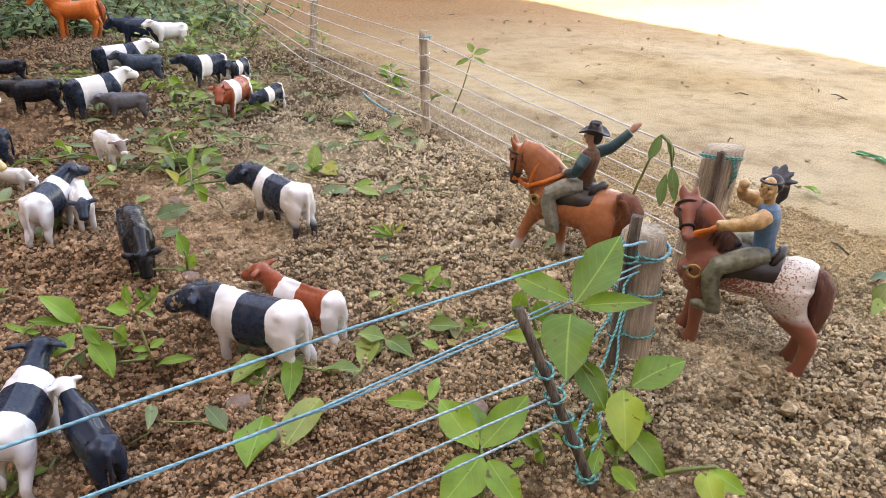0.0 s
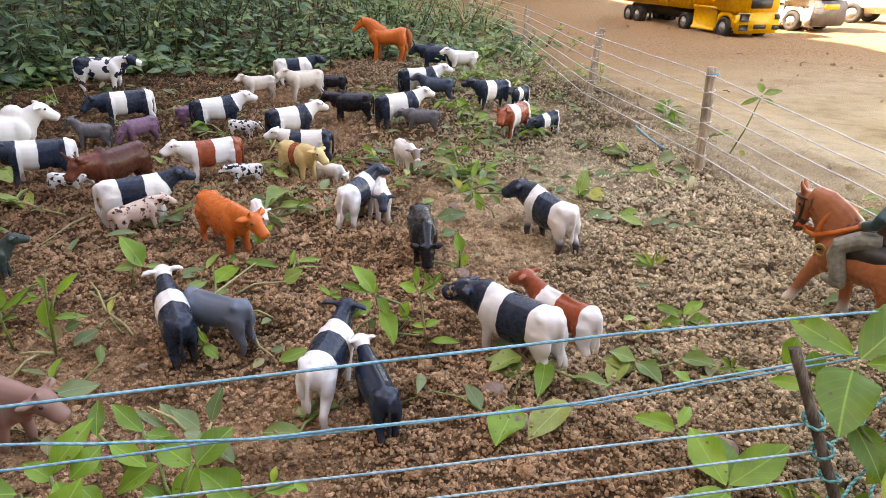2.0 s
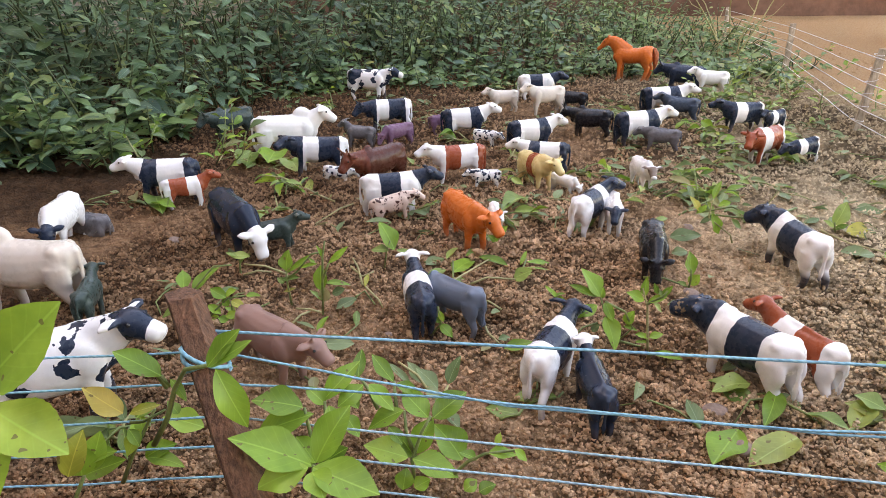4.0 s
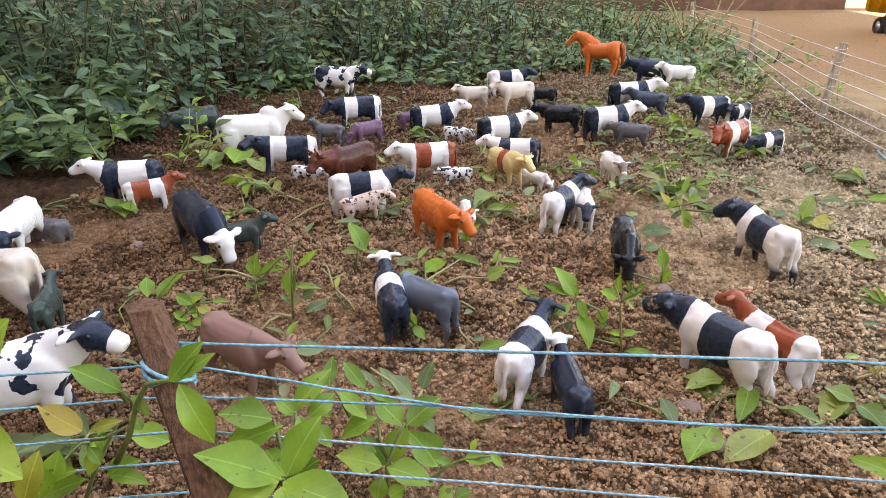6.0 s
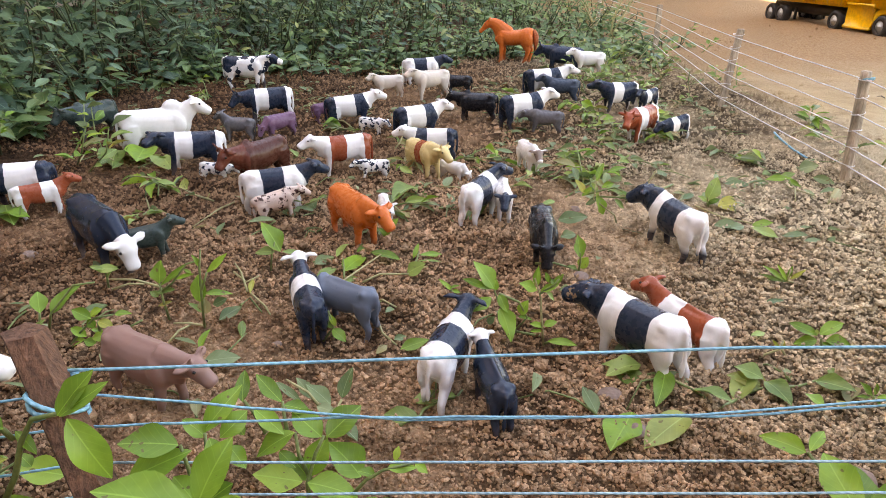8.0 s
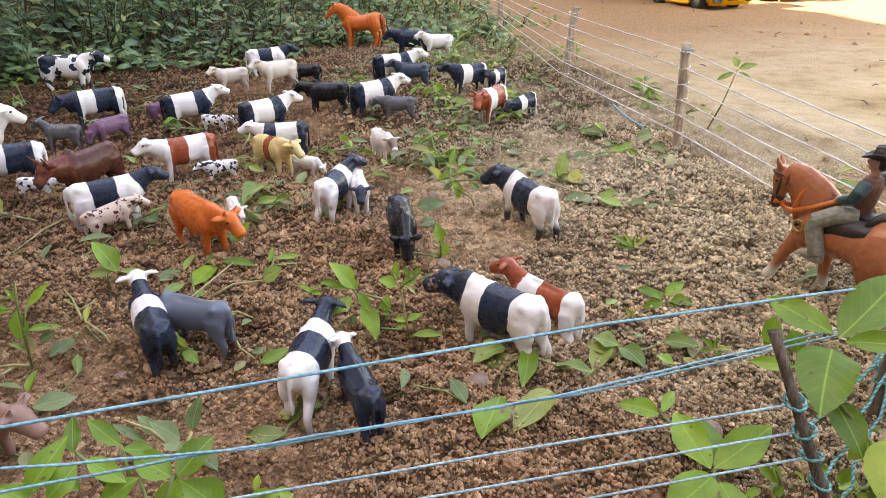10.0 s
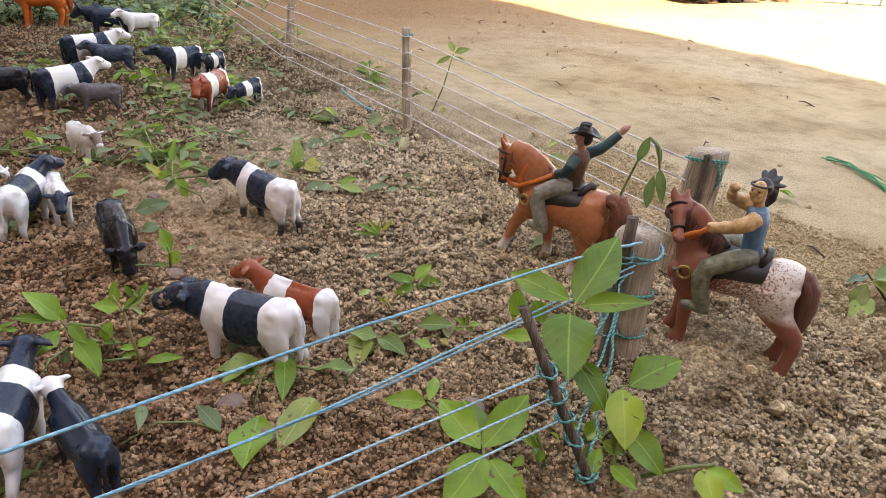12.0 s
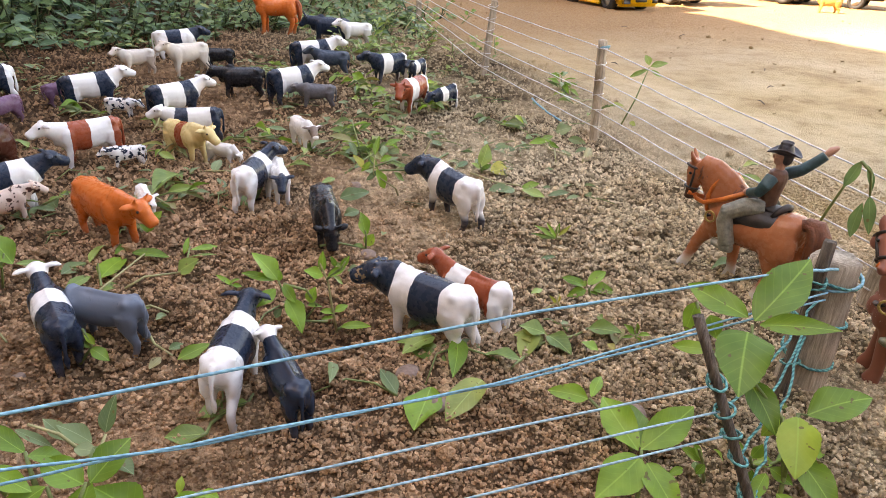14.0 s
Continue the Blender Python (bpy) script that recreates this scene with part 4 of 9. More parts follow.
animal("calflevel", "white_navy_head", 0.109, 0.716, -92, 0.74, "white toy calf with navy face", "toy calf")
animal("calflevel", "muddy_face", 0.170, 0.890, -78, 0.74, "dusty white toy calf with a muddy face", "toy calf")
animal("level", "orange", -0.058, 0.668, -57, 1.0, "plain orange plastic toy cow on soil")
animal("calf", "white", -0.026, 0.715, -80, 0.55, "small white toy calf behind an orange cow", "toy calf")
animal("up", "white_ends", -0.156, 0.762, 22, 0.95, "white toy cow with navy saddle and navy head")
animal("calflevel", "spotted", -0.148, 0.726, 28, 0.62, "pale pink toy calf with dark brown spots", "toy calf")
animal("bull", "brown", -0.190, 0.852, 230, 1.02, "dark brown plastic toy bull on soil", "toy bull")
animal("calflevel", "spotted_black", -0.262, 0.880, 10, 0.48, "small white toy calf with black spots", "toy calf")
animal("up", "rust_rump", -0.088, 0.910, -158, 0.94, "white-headed toy cow with rust red bands")
animal("calflevel", "spotted_black", -0.048, 0.884, 196, 0.50, "small black and white spotted toy calf", "toy calf")
animal("level", "yellow", 0.024, 0.884, -60, 0.90, "cream yellow toy cow with a brown band")
animal("calfgraze", "white", 0.062, 0.872, -35, 0.5, "small white toy calf behind a yellow cow", "toy calf")
animal("zebu", "white", -0.390, 1.045, 26, 1.30, "large white toy zebu with a hump on soil", "toy zebu", sink=0.013)
animal("left", "belt", -0.298, 0.914, -160, 1.0, "navy toy cow with a white belt and white rump")
animal("bull", "green", -0.522, 1.130, -128, 1.0, "dark green plastic toy bull near the weeds", "toy bull")
animal("up", "blotched", -0.362, 1.560, -6, 1.24, "black and white blotched toy cow near the weeds")
animal("level", "belt", -0.252, 1.232, -158, 1.05, "navy toy cow with white belt and lowered head")
animal("donkey", "ashen", -0.278, 1.095, 174, 0.66, "small grey plastic toy donkey on soil", "toy donkey")
animal("calfgraze", "purple", -0.212, 1.112, -142, 0.70, "purple plastic toy calf with lowered head", "toy calf")
animal("up", "rump_band", -0.097, 1.165, 18, 1.0, "white-headed toy cow with a navy band")
animal("calf", "purple", -0.142, 1.215, 12, 0.60, "mauve plastic toy calf behind a banded cow", "toy calf")
animal("calflevel", "spotted_black", -0.060, 1.118, -15, 0.52, "small white toy calf with black spots", "toy calf")
animal("calf", "cream", -0.038, 1.435, 206, 0.80, "cream white toy calf on soil", "toy calf")
animal("up", "white_ends", 0.040, 1.590, 12, 1.08, "navy and white toy cow near the weeds")
animal("calf", "cream", 0.054, 1.425, 205, 0.98, "cream white toy calf standing before a cow", "toy calf")
animal("calf", "black", 0.112, 1.445, 165, 0.72, "black plastic toy calf behind a bull", "toy calf")
animal("bull", "black", 0.128, 1.205, 166, 0.90, "black plastic toy bull on soil", "toy bull")
animal("up", "rump_band", 0.019, 1.085, 28, 1.0, "white-headed toy cow with navy bands")
animal("up", "rump_band", 0.037, 0.962, 176, 0.86, "small white-headed toy cow with a navy band")
animal("up", "rump_band", 0.204, 1.140, 22, 1.06, "white-headed toy cow with navy rump and band")
animal("calflevel", "ashen", 0.234, 1.104, 168, 0.70, "ash grey toy calf on soil beside a cow", "toy calf")
animal("up", "rump_band", 0.294, 1.400, 10, 1.10, "white-headed toy cow with a navy band")
animal("calf", "slate", 0.318, 1.362, 172, 0.84, "slate blue toy calf beside a cow", "toy calf")
animal("bull", "navy", 0.405, 1.735, 168, 1.14, "dark navy toy cow near the weeds")
animal("calf", "white", 0.455, 1.670, 182, 0.92, "white toy calf beside a navy cow", "toy calf")
animal("right", "belt", 0.408, 1.262, -158, 1.0, "navy toy cow with white belt and white rump")
animal("calf", "belt", 0.472, 1.275, -140, 0.72, "small navy toy calf with a white belt", "toy calf")
animal("level", "rust_belt", 0.381, 1.048, -136, 1.0, "rust red toy cow with a white belt")
animal("calflevel", "belt", 0.440, 1.046, -150, 0.70, "navy toy calf with a white belt", "toy calf")
animal("level", "mauve", -0.180, 0.396, -32, 0.88, "plain mauve brown toy cow beside a fence post")
animal("right", "blotched", -0.306, 0.324, 30, 1.22, "large black and white blotched toy cow by the fence", sink=0.006)
animal("zebu", "cream", -0.430, 0.474, 178, 1.22, "large cream toy zebu with a hump", "toy zebu")
animal("calf", "green", -0.366, 0.455, 110, 0.66, "dark green toy calf beside a cream zebu", "toy calf")
animal("graze", "white_navy_head", -0.505, 0.623, -75, 0.96, "white toy cow with a black face, head lowered")
animal("lying", "ashen", -0.512, 0.668, 168, 0.85, "ash grey toy calf lying on soil", "toy calf")
animal("calf", "tan", 2.79, 2.26, 150, 1.25, "small tan plastic toy deer on sunlit sand", "toy deer")



# ---- fences ----
def post(root, x, y, h, r, mat, lean=(0, 0), sides=9, seed=0, square=False, label=""):
    rng = random.Random(seed)
    bm = bmesh.new()
    n = 4 if square else sides
    wob = [1 + rng.uniform(-0.10, 0.10) for _ in range(n)]
    rings = []
    for k in range(9):
        t = k / 8
        z = -0.02 + (h + 0.02) * t
        ring = []
        for i in range(n):
            a = i * math.tau / n + 0.6
            rr = r * wob[i] * (1 - 0.08 * t + 0.05 * noise.noise(Vector((i * 3.1 + seed, t * 5, 0))))
            ring.append(bm.verts.new((x + lean[0] * t + rr * math.cos(a), y + lean[1] * t + rr * math.sin(a), z + (rng.uniform(-.0015, .0015) if k == 8 else 0))))
        rings.append(ring)
    for a, b in zip(rings, rings[1:]):
        for i in range(n):
            bm.faces.new((a[i], a[(i + 1) % n], b[(i + 1) % n], b[i]))
    bm.faces.new(rings[-1])
    return part("post", bm, mat, root, label, smooth=n > 5)


def cord(root, pts, r, mat, name="string", label="", segs=6, turns=1500):
    """A taut string through pts, with the twist of its strands laid out along it."""
    bm = bmesh.new()
    pts = [Vector(p) for p in pts]
    rings = tube(bm, pts, r, segs, caps=True)
    uv = bm.loops.layers.uv.new()
    run = [0.0]
    for a, b in zip(pts, pts[1:]):
        run.append(run[-1] + (b - a).length)
    where = {v: (k / segs, run[i] * turns / 10) for i, ring in enumerate(rings) for k, v in enumerate(ring)}
    for f in bm.faces:
        ks = [where[l.vert][0] for l in f.loops]
        for l in f.loops:
            u, v = where[l.vert]
            l[uv].uv = (u + (1 if u == 0 and max(ks) > 0.7 else 0), v)
    return part(name, bm, mat, root, label)


def span(a, b, sag=0.0, n=14, seed=0, wob=0.0006):
    rng = random.Random(seed)
    a, b = Vector(a), Vector(b)
    return [a.lerp(b, i / n) + Vector((0, rng.uniform(-wob, wob), -sag * 4 * (i / n) * (1 - i / n) + rng.uniform(-wob, wob))) * (0 < i < n) for i in range(n + 1)]


def wrap(root, x, y, z, r, mat, turns=2, tilt=0.3, seed=0, thick=0.0009):
    """A knotted loop of string round a post."""
    rng = random.Random(seed)
    pts, n = [], int(turns * 16)
    for k in range(n + 1):
        a = k * math.tau / 16
        pts.append((x + (r + 0.0008) * math.cos(a), y + (r + 0.0008) * math.sin(a), z + tilt * r * math.sin(a + seed) + 0.003 * (k / n - 0.5) + rng.uniform(-.0004, .0004)))
    return cord(root, pts, thick, mat, "binding", segs=5)


FAR = [(0.86, 3.05, 0.14, 0.010), (0.800, 2.15, 0.135, 0.011), (0.621, 1.283, 0.150, 0.0085), (0.593, 0.828, 0.143, 0.0070), (0.550, 0.338, 0.116, 0.0172)]
side_fence = tagged(new("string_fence"), "row of weathered wooden posts joined by pale strings", "fence")
for k, (x, y, h, r) in enumerate(FAR):
    post(side_fence, x, y, h, r, WOOD, [(0, 0), (0, 0), (0.016, -0.004), (-0.003, 0.01), (0.006, -0.006)][k], 9, k, k in (1, 2))
LEVELS = (0.134, 0.112, 0.090, 0.068, 0.046, 0.022)
for k, z in enumerate(LEVELS):
    for (x0, y0, h0, r0), (x1, y1, h1, r1) in zip(FAR, FAR[1:]):
        a = Vector((x0 - r0 * 0.8, y0, z * h0 / 0.143))
        b = Vector((x1 - r1 * 0.8, y1, z * h1 / 0.143))
        cord(side_fence, span(a, b, 0.0008, 12, k), 0.00078, WHITECORD)
    wrap(side_fence, FAR[3][0] - 0.003 * z / 0.143, FAR[3][1] + 0.01 * (z + 0.02) / 0.163, z, 0.0070, WHITECORD, 1.2, 0.2, k, 0.0006)
    wrap(side_fence, FAR[2][0] + 0.016 * z / 0.15, FAR[2][1], z * 1.05, 0.0088, WHITECORD, 1.2, 0.2, k, 0.0006)
wrap(side_fence, FAR[3][0], FAR[3][1] + 0.009, 0.134, 0.0072, BLUE, 2.2, 0.2, 3, 0.0009)
wrap(side_fence, FAR[4][0] + 0.005, FAR[4][1] - 0.005, 0.108, 0.0166, TEAL, 2.3, 0.25, 4, 0.0010)
post(side_fence, 0.534, 0.322, 0.118, 0.0040, STICK, (0.002, 0.0), 7, 31)
for k in range(3):
    cord(side_fence, [(0.548 + 0.002 * k, 0.3175, 0.110), (0.550 + 0.002 * k, 0.3150, 0.100 - 0.002 * k), (0.548 + 0.003 * k, 0.3160, 0.086 + 0.004 * k)], 0.0008, TEAL, "binding", segs=5)

near_fence = tagged(new("string_fence"), "bright blue strings tied between a stump and a brown stake", "fence")
post(near_fence, 0.391, 0.2765, 0.1005, 0.0152, WOOD, (-0.002, 0.002), 11, 41, label="thick sawn grey post bound with string")
post(near_fence, 0.366, 0.2715, 0.118, 0.0042, STICK, (0.004, 0.002), 7, 42, label="thin bark-covered stake")
post(near_fence, 0.279, 0.193, 0.110, 0.0033, STICK, (-0.039, 0.047), 7, 43, label="thin leaning bark-covered stake")
post(near_fence, -0.088, 0.182, 0.136, 0.0102, REDWOOD, (-0.077, 0.080), 5, 44, label="roughly sawn brown stake")
LX, RX = -0.152, 0.372
NEAR = [((LX, 0.258, 0.1175), (0.16, 0.262, 0.1150), (0.330, 0.264, 0.1080)),
        ((LX, 0.258, 0.1060), (-0.003, 0.262, 0.0805), (0.14, 0.262, 0.0770), (RX, 0.266, 0.0850)),
        ((LX, 0.258, 0.0870), (-0.02, 0.262, 0.0830), (0.15, 0.262, 0.0755), (RX, 0.266, 0.0800)),
        ((LX, 0.258, 0.0660), (0.251, 0.227, 0.0740)),
        ((LX, 0.258, 0.0465), (0.255, 0.222, 0.0600)),
        ((LX, 0.258, 0.0260), (0.259, 0.217, 0.0470))]
for k, pts in enumerate(NEAR):
    run = []
    for a, b in zip(pts, pts[1:]):
        run += span(a, b, 0.0, 8, k, 0.0003)[:-1]
    cord(near_fence, run + [pts[-1]], 0.00062 if k else 0.00074, PALEBLUE if k > 2 else BLUE, segs=8)
    z = pts[0][2]
    if k:
        cord(near_fence, span((LX, 0.258, z), (-0.62, 0.19, z - 0.002), 0.004, 12, k + 9), 0.00062, BLUE, segs=8)
cord(near_fence, span((0.330, 0.264, 0.1080), (0.374, 0.266, 0.101), 0, 6, 3), 0.0010, BLUE)
for k, z in enumerate((0.075, 0.060, 0.047, 0.033, 0.014, 0.010)):
    wrap(near_fence, 0.279 - 0.039 * (z + 0.02) / 0.130, 0.193 + 0.047 * (z + 0.02) / 0.130, z, 0.0042, TEAL, 1.5, 0.4, k * 1.7, 0.0008)
    if k % 2:
        cord(near_fence, span((0.279 - 0.039 * (z + 0.02) / 0.130, 0.193 + 0.047 * (z + 0.02) / 0.130, z), (0.368, 0.268, z + 0.012 + 0.006 * k), 0.006, 12, k, 0.002), 0.0008, TEAL)
for k, z in enumerate((0.096, 0.092, 0.062, 0.034)):
    wrap(near_fence, 0.390, 0.2775, z - 0.006, 0.0156, TEAL if k != 1 else BLUE, 1.6, 0.22, k * 2, 0.0010)
    wrap(near_fence, 0.368, 0.2725, z - 0.004, 0.0046, TEAL, 1.2, 0.3, k, 0.0008)
for k, z in enumerate((0.112, 0.106, 0.108)):
    wrap(near_fence, -0.151, 0.249, z, 0.0098, BLUE, 1.5, 0.35 + 0.2 * k, k * 2, 0.0011)

# ---- the riders ----
SADDLE = mottled("dark_saddle_paint", (0.022, 0.016, 0.014), (0.045, 0.034, 0.03), 120, 0.5, 0.2)
REIN = mottled("orange_rein_plastic", (0.62, 0.13, 0.02), (0.72, 0.20, 0.04), 150, 0.4, 0.1)
SKIN = mottled("tan_figure_paint", (0.45, 0.24, 0.09), (0.76, 0.52, 0.27), 210, 0.5, 0.2)
PINKSKIN = mottled("pink_figure_paint", (0.58, 0.30, 0.22), (0.66, 0.38, 0.28), 160, 0.5, 0.2)
VEST = mottled("brown_vest_paint", (0.12, 0.052, 0.032), (0.20, 0.095, 0.06), 160, 0.5, 0.2)
TEALP = mottled("teal_sleeve_paint", (0.015, 0.05, 0.055), (0.035, 0.10, 0.11), 160, 0.5, 0.2)
TROUSERS = mottled("olive_trouser_paint", (0.085, 0.09, 0.06), (0.24, 0.24, 0.165), 200, 0.55, 0.2)
GREYTR = mottled("grey_trouser_paint", (0.15, 0.15, 0.115), (0.31, 0.30, 0.24), 200, 0.55, 0.2)
BLUEV = mottled("blue_vest_paint", (0.06, 0.15, 0.27), (0.11, 0.25, 0.40), 160, 0.5, 0.2)
HAT = mottled("black_hat_paint", (0.015, 0.015, 0.02), (0.04, 0.035, 0.045), 160, 0.5, 0.2)
BRASS = mottled("brass_paint", (0.45, 0.30, 0.08), (0.55, 0.40, 0.14), 160, 0.35, 0.1, metallic=0.6)
PAINTS["bay"] = toy_paint("paint_bay_horse", [(0, (0.42, 0.150, 0.070)), (0.62, (0.40, 0.142, 0.068)), (0.93, (0.10, 0.045, 0.030))], rough=0.30, hoof=(0.6, 0.56, 0.52), legs=((0.70, 0.66, 0.62), 0.013))
PAINTS["appaloosa"] = toy_paint("paint_spotted_rump_horse", [(0, (0.68, 0.64, 0.58)), (0.5, (0.68, 0.64, 0.58))], rough=0.42, hoof=(0.20, 0.075, 0.05), legs=((0.27, 0.098, 0.065), 0.046), frost=((0.28, 0.102, 0.070), 0.87))


def horse(name, paint, legs, neck, head, yaw=0, tack=True, label="", mane=BROWN, tail=((0.0, 0.0),), long=1.0, reach=0.046, seat=0.0, turn=0.5, skull=0.80, barrel=1.0, crest=1.0, grip=(0.017, 0.010, 0.0985)):
    """A toy horse facing +x, about 15 cm long; legs: four foot offsets along x and lifts; tail: its run behind the rump as (back, height, radius)."""
    bm = bmesh.new()
    loft(bm, [(x * long, z + h * (1 - barrel) * 0.8, w * (0.5 + 0.5 * barrel), h * barrel) for x, z, w, h in ((-0.0565, 0.0730, 0.0060, 0.0080), (-0.0540, 0.0705, 0.0140, 0.0150), (-0.0470, 0.0675, 0.0200, 0.0200), (-0.0360, 0.0655, 0.0228, 0.0218), (-0.0200, 0.0625, 0.0208, 0.0196),
         (0.0, 0.0612, 0.0200, 0.0195), (0.0180, 0.0622, 0.0206, 0.0208), (0.0320, 0.0640, 0.0188, 0.0222), (0.0430, 0.0650, 0.0146, 0.0190), (0.0490, 0.0660, 0.0080, 0.0110))], 20, 2.2)
    for q in (-1, 1):
        blob(bm, (-0.040 * long, q * 0.0125, 0.060 + 0.012 * (1 - barrel)), (0.0165 * barrel, 0.0105, 0.0215 * barrel), 0, Matrix.Rotation(radians(14), 4, "Y"))
        blob(bm, (0.033 * long, q * 0.0120, 0.060), (0.0115, 0.0085, 0.0185), 0, Matrix.Rotation(radians(-16), 4, "Y"))
        blob(bm, (0.046 * long, q * 0.0070, 0.058), (0.0070, 0.0075, 0.0095))
    na, ha = radians(neck), radians(head)
    n0 = Vector((0.030 * long, 0, 0.071))
    nd = Matrix.Rotation(radians(yaw * turn), 4, "Z") @ Vector((math.cos(na), 0, math.sin(na)))
    n1 = n0 + nd * reach
    arch = Vector((-nd.z, 0, math.cos(na))) * 0.007
    tube(bm, [n0 - nd * 0.010, n0 + nd * (reach * 0.22) + arch * 0.5, n0 + nd * (reach * 0.50) + arch, n0 + nd * (reach * 0.78) + arch * 0.9, n1 + arch * 0.2], [(a * crest, b * crest) for a, b in ((0.0160, 0.0255), (0.0134, 0.0215), (0.0112, 0.0178), (0.0098, 0.0146), (0.0084, 0.0112))], 14)
    hd = Matrix.Rotation(radians(yaw), 4, "Z") @ Vector((math.cos(ha), 0, math.sin(ha)))
    hs = hd.cross(Vector((0, 0, 1))).normalized()
    hu = hs.cross(hd)
    h0 = n1 + hu * 0.001
    size = skull
    tube(bm, [h0 + hd * t * size - hu * g * size for t, g in ((-0.007, 0.001), (-0.001, 0), (0.009, 0.0006), (0.019, 0.0012), (0.029, 0.0014), (0.036, 0.0016), (0.0405, 0.0022), (0.0425, 0.0026))],
         [(a * size, b * size) for a, b in ((0.0058, 0.0066), (0.0086, 0.0106), (0.0084, 0.0112), (0.0068, 0.0088), (0.0056, 0.0068), (0.0060, 0.0066), (0.0052, 0.0056), (0.0030, 0.0034))], 14, up=hu)
    hd, hs, hu = hd * size, hs * size, hu * size
    for q in (-1, 1):
        blob(bm, h0 + hd * 0.008 + hs * (q * 0.0068) + hu * 0.0040, (0.0030, 0.0024, 0.0024))
        blob(bm, h0 + hd * 0.006 + hs * (q * 0.0055) - hu * 0.0055, (0.0062, 0.0034, 0.0062))
        blob(bm, h0 + hd * 0.0385 + hs * (q * 0.0040) + hu * 0.0020, (0.0022, 0.0018, 0.0018))
        e = h0 - hd * 0.004 + hs * q * 0.0050 + hu * 0.0045
        w = hu * 0.45 - hd * 0.88 + hs * q * 0.18
        tube(bm, [e, e + w * 0.005, e + w * 0.009, e + w * 0.0145], [(0.0032, 0.0026), (0.0040, 0.0024), (0.0032, 0.0020), (0.0008, 0.0008)], 8, up=hd)
    for k, (x, q) in enumerate(((0.031 * long, 1), (0.031 * long, -1), (-0.041 * long, 1), (-0.041 * long, -1))):
        y, (s, lift) = q * 0.0100, legs[k]
        if k < 2:
            tube(bm, [(x, y, 0.066), (x + s * 0.30, y, 0.050), (x + s * 0.58, y, 0.037 + lift * 0.6), (x + s * 0.66, y, 0.032 + lift), (x + s * 0.86, y, 0.016 + lift), (x + s * 0.95, y, 0.009 + lift), (x + s + 0.001, y, 0.004 + lift), (x + s + 0.002, y, -0.001 + lift)],
                 [(0.0105, 0.0135), (0.0080, 0.0098), (0.0058, 0.0064), (0.0058, 0.0062), (0.0044, 0.0048), (0.0046, 0.0050), (0.0054, 0.0058), (0.0062, 0.0068)], 12)
        else:
            tube(bm, [(x + 0.004, y, 0.068), (x + s * 0.15 + 0.005, y, 0.054), (x + s * 0.4, y, 0.042), (x - 0.006 + s * 0.66, y, 0.032), (x - 0.006 + s * 0.78, y, 0.026), (x - 0.002 + s * 0.95, y, 0.012), (x + s, y, 0.006), (x + s + 0.001, y, 0.003), (x + s + 0.002, y, -0.001)],
                 [(0.0128, 0.0185), (0.0108, 0.0150), (0.0078, 0.0098), (0.0060, 0.0074), (0.0052, 0.0060), (0.0044, 0.0048), (0.0046, 0.0050), (0.0054, 0.0058), (0.0062, 0.0068)], 12)
    me = fused(name, bm, 0.0013, 3)
    mark_along(me, [(-0.056 * long, 0, 0.066), (0.032 * long, 0, 0.068), n1, h0 + hd * 0.043], (0, 0.62, 0.80, 1.0), 0.048, 0.060)
    me.materials.clear()
    me.materials.append(PAINTS[paint])
    hair = mottled(name + "_hair", tuple(c * 0.6 for c in mane), mane, 190, 0.5, 0.6, 0.002)
    ob = new(name, me)
    out = bmesh.new()
    for k in range(18):
        p = n0 + nd * (reach * (0.10 + 0.050 * k)) + Vector((-nd.z, 0, math.cos(na))) * (0.0205 - 0.00068 * k) + arch * 0.3
        blob(out, p, (0.0036, 0.0026, 0.0032))
        tube(out, [p + Vector((0, 0.001, 0.000)), p + Vector((0.001, 0.0058, -0.005)), p + Vector((0.0025 + 0.002 * math.sin(k * 2.1), 0.0088, -0.0120 - 0.003 * math.sin(k * 1.7)))], [0.0026, 0.0022, 0.0007], 6)
    part("mane", out, hair, ob)
    out = bmesh.new()
    back = -0.053 * long
    tube(out, [(back + 0.004, 0, 0.079)] + [(back - b, 0.001, h) for b, h, r in tail], [0.0050] + [r for b, h, r in tail], 12, 0, (0, 1, 0))
    for k in range(7):
        a = k * math.tau / 7
        tube(out, [(back - b, 0.001 + r * 0.75 * math.cos(a), h + r * 0.2 * math.sin(a)) for b, h, r in tail], [max(0.0008, r * 0.42) for b, h, r in tail], 6, 0, (0, 1, 0))
    part("tail", out, hair, ob)
    for q in (-1, 1):
        out = bmesh.new()
        blob(out, h0 + hd * 0.009 + hs * (q * 0.0086) + hu * 0.0042, (0.0015, 0.0012, 0.0015))
        part("eye", out, EYE, ob)
    if tack:
        out = bmesh.new()
        loft(out, [(seat - 0.023, 0.0755, 0.0150, 0.0075), (seat - 0.021, 0.0750, 0.0195, 0.0098), (seat + 0.006, 0.0730, 0.0205, 0.0115), (seat + 0.017, 0.0690, 0.0210, 0.0150), (seat + 0.019, 0.0690, 0.0165, 0.0120)], 18, 2.2)
        part("saddle_cloth", out, SADDLE, ob, "dark saddle cloth")
        out = bmesh.new()
        tube(out, [(seat - 0.018, 0, 0.0735), (seat - 0.014, 0, 0.0745), (seat + 0.010, 0, 0.0740), (seat + 0.013, 0, 0.0735)], [(0.0140, 0.0105), (0.0180, 0.0125), (0.0180, 0.0125), (0.0140, 0.0105)], 16)
